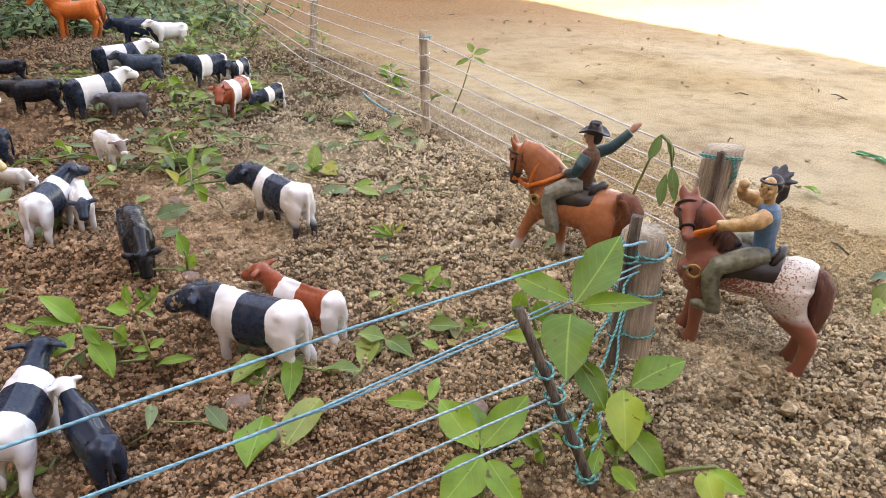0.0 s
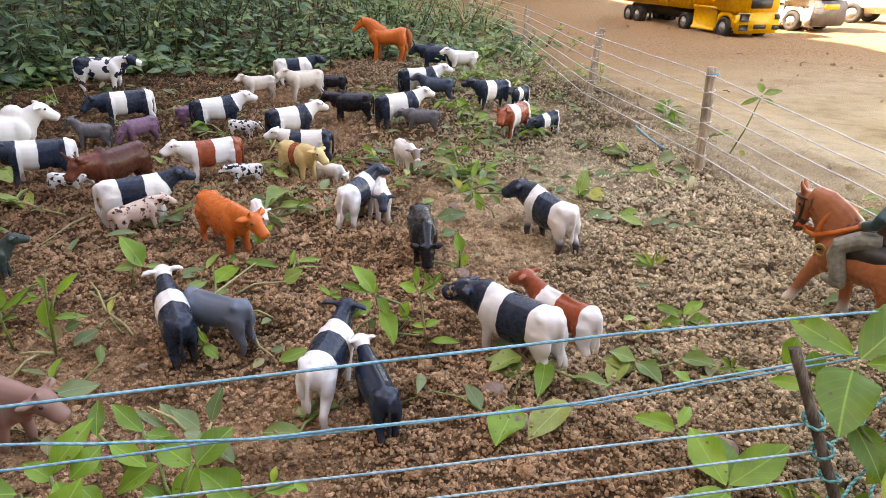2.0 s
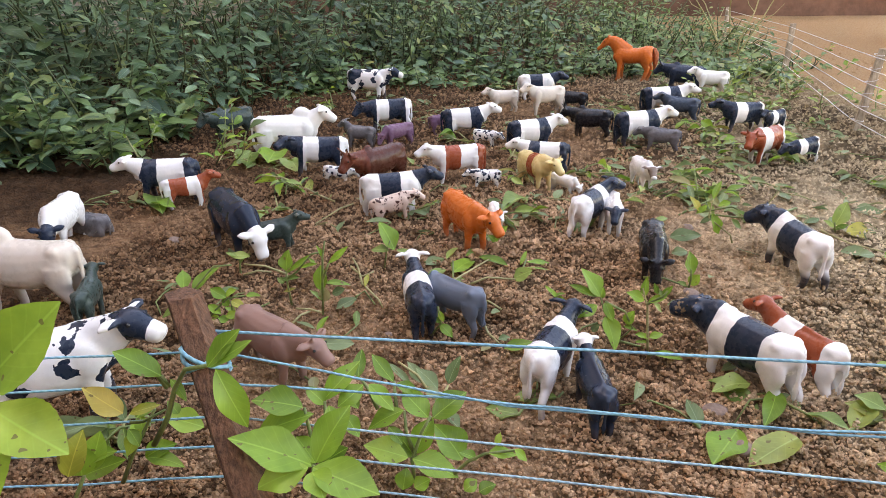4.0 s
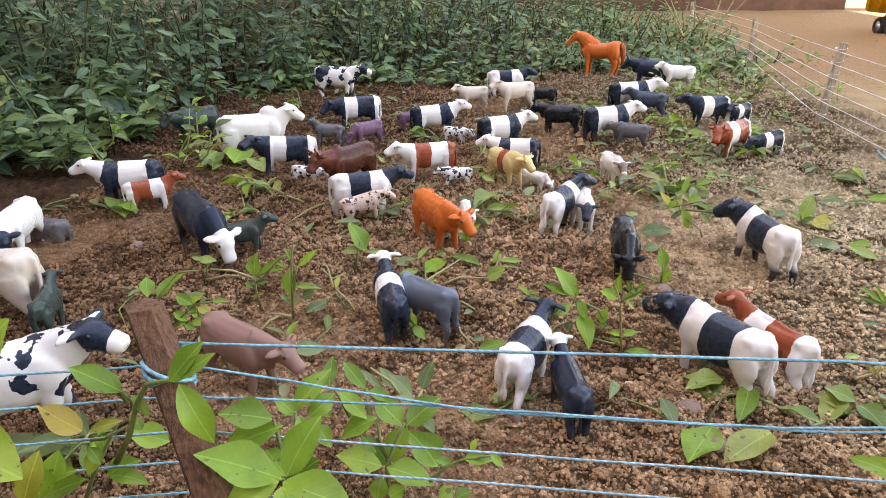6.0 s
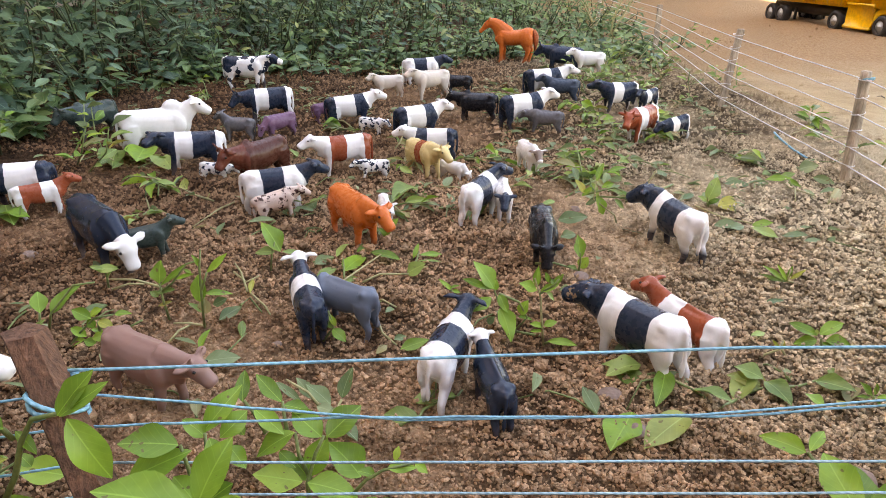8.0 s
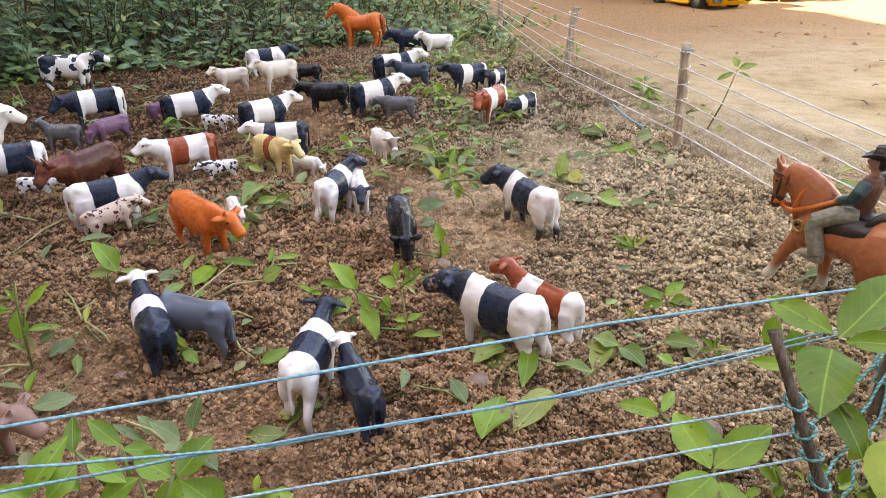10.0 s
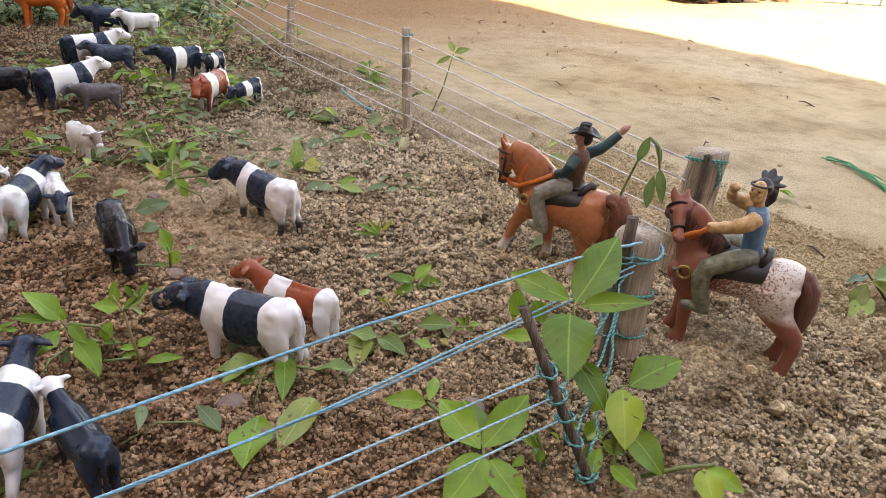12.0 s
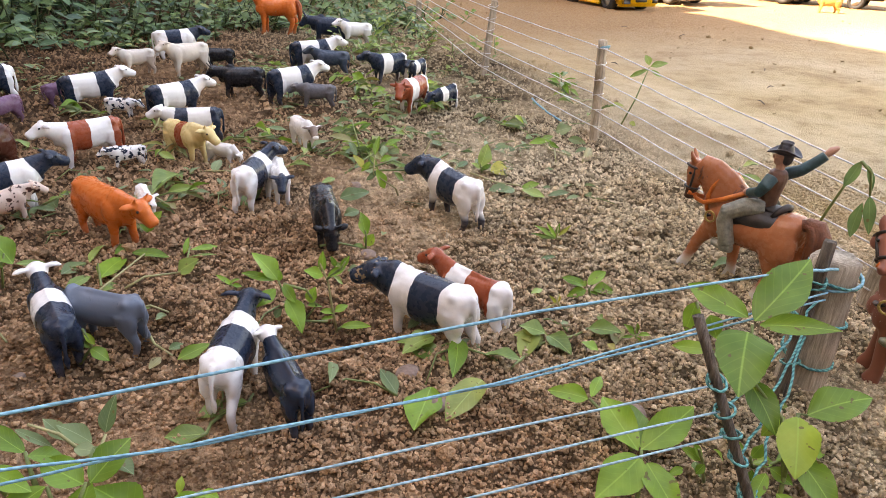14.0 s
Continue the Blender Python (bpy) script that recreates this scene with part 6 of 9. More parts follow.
def trailer():
    root = tagged(new("toy_trailer"), "white plastic toy box trailer in the sun", "toy trailer", "toy vehicles on the sand")
    bm = bmesh.new()
    box(bm, (-0.22, -0.11, 0.07), (0.22, 0.11, 0.30), 0, 0.008)
    part("box", bm, WHITEP, root)
    bm = bmesh.new()
    box(bm, (-0.21, -0.06, 0.045), (0.24, 0.06, 0.072), 0, 0.004)
    part("chassis", bm, DARK, root)
    for x in (-0.13, 0.13):
        for q in (-1, 1):
            wheel(root, x, q * 0.09, 0.038, 0.034)
    return root


stand(trailer(), 3.15, 2.55, -60, 1.0)

firewood = tagged(new("firewood"), "small heap of dry brown sticks on sunlit ground", "firewood")
rng = random.Random(3)
for k in range(9):
    bm = bmesh.new()
    a, z = rng.uniform(-0.5, 0.5), 0.012 + 0.016 * (k // 3)
    c = Vector((4.02 + rng.uniform(-0.05, 0.05), 2.02 + rng.uniform(-0.05, 0.05), z))
    d = Vector((math.cos(a), math.sin(a), rng.uniform(-0.04, 0.10))) * rng.uniform(0.10, 0.18)
    tube(bm, [c - d, c + Vector((0, 0, 0.006)), c + d], [0.011, 0.010, 0.007], 7)
    part("stick", bm, WOOD, firewood)
for k, (x, y, a, ln) in enumerate((x, y, a, ln * 0.36) for x, y, a, ln in ((1.52, 1.72, 20, 0.05), (1.47, 1.95, -30, 0.03), (1.05, 0.95, 70, 0.04), (0.95, 0.55, 10, 0.03), (1.25, 0.72, 120, 0.035), (0.708, 0.276, 60, 0.04), (1.32, 1.2, 40, 0.025), (1.42, 0.62, 80, 0.04), (1.43, 0.66, 20, 0.03), (1.40, 0.60, 140, 0.025), (1.62, 0.52, 50, 0.04), (1.18, 1.05, 10, 0.03), (1.0, 1.35, 100, 0.03), (1.7, 0.9, 60, 0.03))):
    bm = bmesh.new()
    d = Vector((math.cos(radians(a)), math.sin(radians(a)), 0)) * ln
    c = Vector((x, y, hump(x, y) + 0.004))
    tube(bm, [c - d, c + Vector((0.003, 0.004, 0.002)), c + d * 0.9], [0.0009, 0.0012, 0.0006], 6)
    tagged(new("twig", finish("twig", bm, STICK)), "short dark dry twig lying on the sand", "twig", "twigs on the sand")

# ---- walls round the yard; the south and west ones are unseen and added ----
MUD = mottled("mud_wall", (0.11, 0.052, 0.033), (0.20, 0.10, 0.065), 3, 0.95, 0.5, 0.01)
WHITEWASH = mottled("whitewash", (0.50, 0.49, 0.46), (0.72, 0.71, 0.68), 6, 0.9, 0.4, 0.003)


def wall(name, lo, hi, mat, label):
    bm = bmesh.new()
    box(bm, lo, hi, 0, 0.01)
    return tagged(new(name, finish(name, bm, mat, False)), label, "wall", kind="structure")


wall("wall_north", (-5, 4.9, -0.1), (2.4, 5.1, 2.0), MUD, "plain reddish mud wall behind the weeds")
# Unseen wall added behind the camera to cut sky light from the south.
wall("wall_south", (-6, -2.3, -0.1), (3.4, -2.1, 2.3), MUD, "plain reddish unseen wall added to hold off low sky light")
# White slatted panel, built here from staggered bricks of one shape.
slat_panel = tagged(new("wall_east"), "low white slatted panel, shaped as blocks, in full sun", "wall", kind="structure")
bm = bmesh.new()
# Dark backing sheet stands in for the shaded gaps between the slats.
box(bm, (0.11, 0.03, -0.05), (1.40, 0.09, 0.33), 0, 0.004)
part("mortar", bm, MUD, slat_panel, smooth=False)
bm = bmesh.new()
box(bm, (0, 0, 0), (0.192, 0.12, 0.062), 0, 0.005)
block = finish("block", bm, WHITEWASH, False)
for row in range(5):
    for k in range(7):
        ob = new("block", block)
        ob.parent = slat_panel
        ob.location = (k * 0.205 + (row % 2) * 0.10, 0, row * 0.072)
slat_panel.matrix_basis = pose(4.37, 1.94, 0, 0, 0, -36.5)


# Unseen wall and top board added to keep the sun off the pen: the shade ends along a line that runs beside the trucks.
# Plaster kept dark so the added wall throws back little light.
PLASTER = mottled("old_plaster", (0.20, 0.15, 0.11), (0.32, 0.26, 0.20), 2, 0.9, 0.4, 0.004)
bm = bmesh.new()
box(bm, (-0.25, -16, -0.1), (0, 16, 4.85), 0, 0.02)
shade_wall = tagged(new("wall_west", finish("wall_west", bm, PLASTER, False)), "tall plain plastered wall, unseen, added to shade the pen", "wall", kind="structure")
shade_wall.matrix_basis = pose(-2.45, 0.45, 0, 0, 0, -6.8)
bm = bmesh.new()
box(bm, (-0.30, -16, 4.85), (0.12, 16, 4.97), 0, 0.02)
shade_board = tagged(new("trim", finish("trim", bm, WOOD, False)), "unseen wooden board topping the added shade wall", "trim", kind="structure")
shade_board.matrix_basis = shade_wall.matrix_basis.copy()

# ---- sprigs, seedlings and stones ----
SPRIGS = ((0.33, 0.9), (0.25, 0.84), (0.2, 0.78), (0.1, 0.8), (0.04, 0.79), (-0.2, 0.8), (-0.24, 0.79), (-0.32, 0.78), (-0.12, 0.76), (-0.4, 0.95), (-0.38, 0.93), (-0.33, 1.1),
          (-0.02, 1), (0.02, 0.98), (0.3, 1), (0.35, 1.08), (0.3, 1.15), (0.42, 1.12), (0.55, 1.35), (0.5, 1.45), (0.54, 1.6), (0.45, 1.5), (0.47, 1.3))
rng = random.Random(21)
for k, (x, y) in enumerate(SPRIGS):
    sprig(x + rng.uniform(-.008, .008), y + rng.uniform(-.008, .008), rng.uniform(0, math.tau), rng.uniform(0.05, 0.10), rng.randint(4, 8), k, rng.choice((0.05, 0.1, 0.2, 0.3)))


for k in range(46):
    x, y = rng.uniform(0.36, 0.70), rng.uniform(1.42, 2.05)
    sprig(x, y, rng.uniform(0, math.tau), rng.uniform(0.05, 0.09), rng.randint(5, 8), 200 + k, rng.choice((0.2, 0.6, 0.8)), LEAF_CUT)
for k, (x, y) in enumerate(((0.70, 1.10), (0.68, 1.02), (0.66, 0.95), (0.73, 1.45), (0.74, 1.6), (0.62, 0.60))):
    sprig(x, y, rng.uniform(0, math.tau), 0.06, 5, 300 + k, 0.4)


def litter():
    """Wilted scraps of leaf and stalk strewn over the pen."""
    lv, bm, rg = Leaves(), bmesh.new(), random.Random(77)
    n = 0
    while n < 430:
        x, y = rg.uniform(-0.55, 0.66), rg.uniform(0.34, 1.75)
        if noise.noise(Vector((x, y, 0.3)) * 5) + rg.uniform(-0.25, 0.25) < 0.02 or (y < 0.62 and rg.random() < 0.5):
            continue
        n += 1
        a, ln, z = rg.uniform(0, math.tau), rg.uniform(0.010, 0.030), hump(x, y) + 0.004
        d = Vector((math.cos(a), math.sin(a), rg.uniform(-0.05, 0.35)))
        lv.blade((x, y, z), Vector((x, y, z)) + d * ln, ln * rg.uniform(0.3, 0.6), (rg.uniform(-.7, .7), rg.uniform(-.7, .7), 1), rg.uniform(-0.1, 0.3), rg.uniform(0.1, 0.6), 4)
        if n % 3 == 0:
            p, q = Vector((x, y, z - 0.001)), rg.uniform(0.02, 0.06)
            pts = [p + Vector((math.cos(a + k * 0.25), math.sin(a + k * 0.25), 0)) * q * k / 3 for k in range(4)]
            tube(bm, [(v.x, v.y, hump(v.x, v.y) + 0.003 + 0.003 * (k == 2)) for k, v in enumerate(pts)], [0.0009, 0.0008, 0.0007, 0.0005], 5)
    tagged(new("leaf_litter", lv.mesh("leaf_litter", LEAF_WILT)), "wilted green leaf scraps strewn over the soil", "leaves", kind="stuff")
    tagged(new("stalk_litter", finish("stalk_litter", bm, STEM)), "thin broken stalks strewn over the soil", "stalks", kind="stuff")


litter()


loose_string = tagged(new("loose_string"), "loose blue string end lying on the soil", "string")
cord(loose_string, [(0.606, 1.045, 0.012), (0.603, 1.02, 0.008), (0.594, 0.965, 0.006), (0.587, 0.915, 0.007)], 0.0016, BLUE, "strand", segs=6)


def rock(x, y, r, seed, label="reddish-brown weathered pebble on the soil"):
    bm = bmesh.new()
    bmesh.ops.create_icosphere(bm, subdivisions=3, radius=1)
    for v in bm.verts:
        v.co *= 1 + 0.22 * noise.noise(v.co * 1.4 + Vector((seed, 0, 0)))
        v.co = Vector((v.co.x * r * 1.25, v.co.y * r, v.co.z * r * 0.7))
    ob = new("pebble", finish("pebble", bm, STONE))
    ob.matrix_basis = pose(x, y, hump(x, y) + r * 0.25, 0, 0, seed * 40)
    return tagged(ob, label, "stone", "stones on the soil")


for k, (x, y, r) in enumerate(((0.139, 0.378, 0.0078), (0.142, 0.335, 0.006), (-0.105, 0.455, 0.004), (-0.33, 0.63, 0.006), (-0.345, 0.655, 0.0045), (0.255, 0.285, 0.0085), (0.54, 0.285, 0.012), (0.201, 0.743, 0.006), (0.161, 0.556, 0.0065), (-0.386, 0.640, 0.007))):
    rock(x, y, r, k)


# ---- weeds along the fence ----

tall_weed = plant("leafy_plant", "tall bright green weed with broad leaves at the fence corner", "weeds along the fence")
put_leaf(tall_weed, (0.297, 0.252, 0.088), (0.338, 0.260, 0.120), 0.025, LEAF, (-0.520, -0.394, 0.870), 0.10, 0.12)
put_leaf(tall_weed, (0.295, 0.255, 0.089), (0.280, 0.289, 0.098), 0.017, LEAF, (-0.517, -0.400, 0.868), 0.13, 0.17)
put_leaf(tall_weed, (0.298, 0.249, 0.087), (0.316, 0.218, 0.102), 0.012, LEAF, (-0.523, -0.388, 0.872), 0.16, 0.22)
put_leaf(tall_weed, (0.293, 0.251, 0.082), (0.263, 0.223, 0.073), 0.029, LEAF, (-0.513, -0.392, 0.881), 0.19, 0.12)
put_leaf(tall_weed, (0.285, 0.263, 0.064), (0.268, 0.279, 0.062), 0.009, LEAF, (-0.484, -0.404, 0.906), 0.10, 0.17)
put_leaf(tall_weed, (0.293, 0.242, 0.055), (0.288, 0.213, 0.043), 0.016, LEAF, (-0.501, -0.365, 0.922), 0.13, 0.22)
put_leaf(tall_weed, (0.308, 0.213, 0.049), (0.339, 0.202, 0.064), 0.020, LEAF, (-0.528, -0.309, 0.934), 0.16, 0.12)
put_leaf(tall_weed, (0.301, 0.213, 0.050), (0.280, 0.191, 0.037), 0.021, LEAF, (-0.522, -0.314, 0.937), 0.19, 0.17)
put_leaf(tall_weed, (0.290, 0.200, 0.037), (0.292, 0.172, 0.024), 0.017, LEAF, (-0.507, -0.292, 0.969), 0.10, 0.22)
put_leaf(tall_weed, (0.307, 0.224, 0.039), (0.295, 0.226, 0.028), 0.010, LEAF, (-0.514, -0.322, 0.942), 0.13, 0.12)
put_leaf(tall_weed, (0.286, 0.209, 0.022), (0.291, 0.197, 0.020), 0.008, LEAF, (-0.486, -0.302, 0.985), 0.16, 0.17)
put_leaf(tall_weed, (0.283, 0.208, 0.020), (0.267, 0.200, 0.014), 0.008, LEAF, (-0.482, -0.301, 0.989), 0.19, 0.22)
put_leaf(tall_weed, (0.283, 0.199, 0.014), (0.280, 0.180, 0.016), 0.010, LEAF, (-0.482, -0.284, 1.000), 0.10, 0.12)
put_leaf(tall_weed, (0.297, 0.295, 0.076), (0.288, 0.290, 0.059), 0.010, LEAF, (-0.483, -0.443, 0.864), 0.13, 0.17)
put_leaf(tall_weed, (0.301, 0.286, 0.071), (0.301, 0.276, 0.060), 0.011, LEAF, (-0.491, -0.427, 0.873), 0.16, 0.22)
put_leaf(tall_weed, (0.305, 0.159, 0.032), (0.293, 0.143, 0.027), 0.014, LEAF, (-0.537, -0.214, 0.978), 0.19, 0.12)
put_leaf(tall_weed, (0.307, 0.159, 0.033), (0.311, 0.139, 0.030), 0.010, LEAF, (-0.540, -0.213, 0.975), 0.10, 0.17)
bm = bmesh.new()
tube(bm, [(0.280, 0.192, -0.008), (0.289, 0.202, 0.021), (0.299, 0.220, 0.044), (0.291, 0.240, 0.059), (0.296, 0.252, 0.086)], [0.0014, 0.0013, 0.0011, 0.0010, 0.0008], 7)
part("stem", bm, STEM, tall_weed)
bm = bmesh.new()
tube(bm, [(0.289, 0.202, 0.021), (0.302, 0.214, 0.051), (0.308, 0.213, 0.049)], [0.0014, 0.0012, 0.0009], 7)
part("stem", bm, STEM, tall_weed)
bm = bmesh.new()
tube(bm, [(0.291, 0.184, 0.014), (0.299, 0.168, 0.029), (0.309, 0.156, 0.035)], [0.0014, 0.0012, 0.0009], 7)
part("stem", bm, STEM, tall_weed)
bm = bmesh.new()
tube(bm, [(0.293, 0.268, 0.042), (0.296, 0.281, 0.059), (0.297, 0.295, 0.076)], [0.0014, 0.0012, 0.0009], 7)
part("stem", bm, STEM, tall_weed)

low_weed = plant("leafy_plant", "young bright green weed with oval leaves by the strings", "weeds along the fence")
put_leaf(low_weed, (0.221, 0.238, 0.030), (0.256, 0.242, 0.049), 0.019, LEAF, (-0.394, -0.387, 1.008), 0.10, 0.12)
put_leaf(low_weed, (0.219, 0.238, 0.030), (0.218, 0.273, 0.043), 0.018, LEAF, (-0.391, -0.388, 1.009), 0.13, 0.17)
put_leaf(low_weed, (0.226, 0.244, 0.025), (0.239, 0.277, 0.032), 0.015, LEAF, (-0.394, -0.389, 1.006), 0.16, 0.22)
put_leaf(low_weed, (0.219, 0.236, 0.027), (0.186, 0.225, 0.025), 0.022, LEAF, (-0.389, -0.383, 1.014), 0.19, 0.12)
put_leaf(low_weed, (0.221, 0.232, 0.026), (0.214, 0.198, 0.027), 0.016, LEAF, (-0.394, -0.375, 1.016), 0.10, 0.17)
put_leaf(low_weed, (0.215, 0.281, 0.033), (0.197, 0.297, 0.034), 0.012, LEAF, (-0.363, -0.451, 0.977), 0.13, 0.22)
put_leaf(low_weed, (0.217, 0.281, 0.034), (0.231, 0.292, 0.040), 0.007, LEAF, (-0.367, -0.450, 0.975), 0.16, 0.12)
put_leaf(low_weed, (0.231, 0.274, 0.023), (0.243, 0.259, 0.020), 0.010, LEAF, (-0.384, -0.426, 0.983), 0.19, 0.17)
bm = bmesh.new()
tube(bm, [(0.210, 0.222, -0.002), (0.216, 0.229, 0.020), (0.221, 0.238, 0.030)], [0.0014, 0.0012, 0.0009], 7)
part("stem", bm, STEM, low_weed)
bm = bmesh.new()
tube(bm, [(0.233, 0.256, 0.010), (0.229, 0.271, 0.018), (0.216, 0.281, 0.033)], [0.0014, 0.0012, 0.0009], 7)
part("stem", bm, STEM, low_weed)

broad_weed = plant("leafy_plant", "broad-leaved bright green weed in front of the strings", "weeds along the fence")
put_leaf(broad_weed, (-0.097, 0.232, 0.061), (-0.129, 0.222, 0.085), 0.020, LEAF, (0.290, -0.433, 1.129), 0.11, 0.16)
put_leaf(broad_weed, (-0.096, 0.236, 0.059), (-0.083, 0.248, 0.085), 0.018, LEAF, (0.036, -0.538, 1.126), 0.16, 0.22)
put_leaf(broad_weed, (-0.097, 0.228, 0.063), (-0.119, 0.216, 0.062), 0.017, LEAF, (0.260, -0.371, 1.146), 0.21, 0.10)
put_leaf(broad_weed, (-0.094, 0.226, 0.065), (-0.060, 0.214, 0.066), 0.020, LEAF, (0.166, -0.333, 1.155), 0.06, 0.16)
put_leaf(broad_weed, (-0.105, 0.250, 0.081), (-0.129, 0.246, 0.088), 0.015, LEAF, (0.097, -0.506, 1.098), 0.11, 0.22)
put_leaf(broad_weed, (-0.128, 0.245, 0.067), (-0.102, 0.249, 0.080), 0.014, LEAF, (0.309, -0.508, 1.112), 0.16, 0.10)
put_leaf(broad_weed, (-0.097, 0.238, 0.057), (-0.110, 0.250, 0.065), 0.012, LEAF, (0.128, -0.351, 1.131), 0.21, 0.16)
put_leaf(broad_weed, (-0.102, 0.246, 0.047), (-0.117, 0.256, 0.056), 0.012, LEAF, (0.126, -0.374, 1.134), 0.06, 0.22)
put_leaf(broad_weed, (-0.096, 0.240, 0.053), (-0.083, 0.244, 0.063), 0.013, LEAF, (0.267, -0.522, 1.140), 0.11, 0.10)
put_leaf(broad_weed, (-0.093, 0.222, 0.066), (-0.084, 0.208, 0.066), 0.014, LEAF, (0.060, -0.439, 1.155), 0.16, 0.16)
bm = bmesh.new()
tube(bm, [(-0.095, 0.224, 0.041), (-0.097, 0.232, 0.050), (-0.096, 0.232, 0.061)], [0.0014, 0.0011, 0.0008], 7)
part("stem", bm, STEM, broad_weed)
bm = bmesh.new()
tube(bm, [(-0.103, 0.250, 0.036), (-0.103, 0.252, 0.060), (-0.105, 0.252, 0.079)], [0.0014, 0.0011, 0.0008], 7)
part("stem", bm, STEM, broad_weed)

broad_weed_b = plant("leafy_plant", "broad-leaved green weed growing behind the strings", "weeds along the fence")
put_leaf(broad_weed_b, (-0.103, 0.275, 0.067), (-0.087, 0.287, 0.087), 0.012, LEAF, (0.172, -0.373, 1.088), 0.21, 0.22)
put_leaf(broad_weed_b, (-0.094, 0.272, 0.066), (-0.082, 0.280, 0.076), 0.012, LEAF, (0.217, -0.464, 1.100), 0.06, 0.10)
put_leaf(broad_weed_b, (-0.101, 0.272, 0.067), (-0.113, 0.278, 0.074), 0.009, LEAF, (0.051, -0.558, 1.097), 0.11, 0.16)
put_leaf(broad_weed_b, (-0.097, 0.266, 0.071), (-0.091, 0.258, 0.059), 0.010, LEAF, (0.239, -0.426, 1.116), 0.16, 0.22)
put_leaf(broad_weed_b, (-0.089, 0.268, 0.064), (-0.080, 0.262, 0.056), 0.009, LEAF, (0.144, -0.358, 1.121), 0.21, 0.10)
put_leaf(broad_weed_b, (-0.091, 0.305, 0.062), (-0.091, 0.317, 0.075), 0.008, LEAF, (0.041, -0.532, 1.077), 0.06, 0.16)
put_leaf(broad_weed_b, (-0.070, 0.305, 0.061), (-0.084, 0.315, 0.074), 0.009, LEAF, (0.233, -0.568, 1.081), 0.11, 0.22)
put_leaf(broad_weed_b, (-0.081, 0.290, 0.069), (-0.065, 0.284, 0.058), 0.010, LEAF, (0.050, -0.403, 1.103), 0.16, 0.10)
put_leaf(broad_weed_b, (-0.068, 0.300, 0.063), (-0.054, 0.300, 0.060), 0.008, LEAF, (0.058, -0.417, 1.097), 0.21, 0.16)
put_leaf(broad_weed_b, (-0.048, 0.290, 0.049), (-0.063, 0.298, 0.061), 0.015, LEAF, (0.191, -0.558, 1.109), 0.06, 0.22)
put_leaf(broad_weed_b, (-0.045, 0.290, 0.049), (-0.028, 0.300, 0.062), 0.016, LEAF, (-0.058, -0.519, 1.110), 0.11, 0.10)
put_leaf(broad_weed_b, (-0.055, 0.284, 0.028), (-0.047, 0.294, 0.046), 0.014, LEAF, (0.114, -0.362, 1.131), 0.16, 0.16)
put_leaf(broad_weed_b, (-0.061, 0.286, 0.056), (-0.082, 0.280, 0.048), 0.011, LEAF, (0.168, -0.444, 1.118), 0.21, 0.22)
put_leaf(broad_weed_b, (-0.058, 0.278, 0.030), (-0.081, 0.274, 0.041), 0.015, LEAF, (-0.012, -0.544, 1.140), 0.06, 0.10)
put_leaf(broad_weed_b, (-0.055, 0.276, 0.031), (-0.029, 0.268, 0.030), 0.015, LEAF, (0.160, -0.433, 1.151), 0.11, 0.16)
put_leaf(broad_weed_b, (-0.028, 0.284, 0.026), (-0.044, 0.294, 0.043), 0.018, LEAF, (0.038, -0.360, 1.135), 0.16, 0.22)
put_leaf(broad_weed_b, (-0.055, 0.286, 0.023), (-0.065, 0.292, 0.035), 0.011, LEAF, (0.007, -0.484, 1.137), 0.21, 0.10)
put_leaf(broad_weed_b, (-0.070, 0.286, 0.044), (-0.061, 0.282, 0.036), 0.008, LEAF, (0.218, -0.543, 1.130), 0.06, 0.16)
put_leaf(broad_weed_b, (-0.088, 0.290, 0.052), (-0.096, 0.296, 0.062), 0.008, LEAF, (0.060, -0.409, 1.102), 0.11, 0.22)
put_leaf(broad_weed_b, (-0.060, 0.270, 0.014), (-0.059, 0.276, 0.024), 0.011, LEAF, (0.074, -0.357, 1.158), 0.16, 0.10)
put_leaf(broad_weed_b, (-0.053, 0.268, 0.018), (-0.045, 0.272, 0.022), 0.009, LEAF, (0.170, -0.507, 1.161), 0.21, 0.16)
bm = bmesh.new()
tube(bm, [(-0.100, 0.266, 0.048), (-0.101, 0.270, 0.059), (-0.101, 0.272, 0.069)], [0.0013, 0.0010, 0.0008], 7)
part("stem", bm, STEM, broad_weed_b)
bm = bmesh.new()
tube(bm, [(-0.054, 0.274, 0.016), (-0.056, 0.280, 0.027), (-0.051, 0.284, 0.043), (-0.046, 0.286, 0.053)], [0.0013, 0.0011, 0.0010, 0.0008], 7)
part("stem", bm, STEM, broad_weed_b)
bm = bmesh.new()
tube(bm, [(-0.077, 0.292, 0.051), (-0.084, 0.298, 0.061), (-0.089, 0.302, 0.065)], [0.0013, 0.0010, 0.0008], 7)
part("stem", bm, STEM, broad_weed_b)
bm = bmesh.new()
tube(bm, [(-0.066, 0.292, 0.050), (-0.068, 0.298, 0.057), (-0.069, 0.302, 0.064)], [0.0013, 0.0010, 0.0008], 7)
part("stem", bm, STEM, broad_weed_b)
bm = bmesh.new()
tube(bm, [(-0.054, 0.282, 0.026), (-0.060, 0.286, 0.041), (-0.061, 0.288, 0.054)], [0.0013, 0.0010, 0.0008], 7)
part("stem", bm, STEM, broad_weed_b)

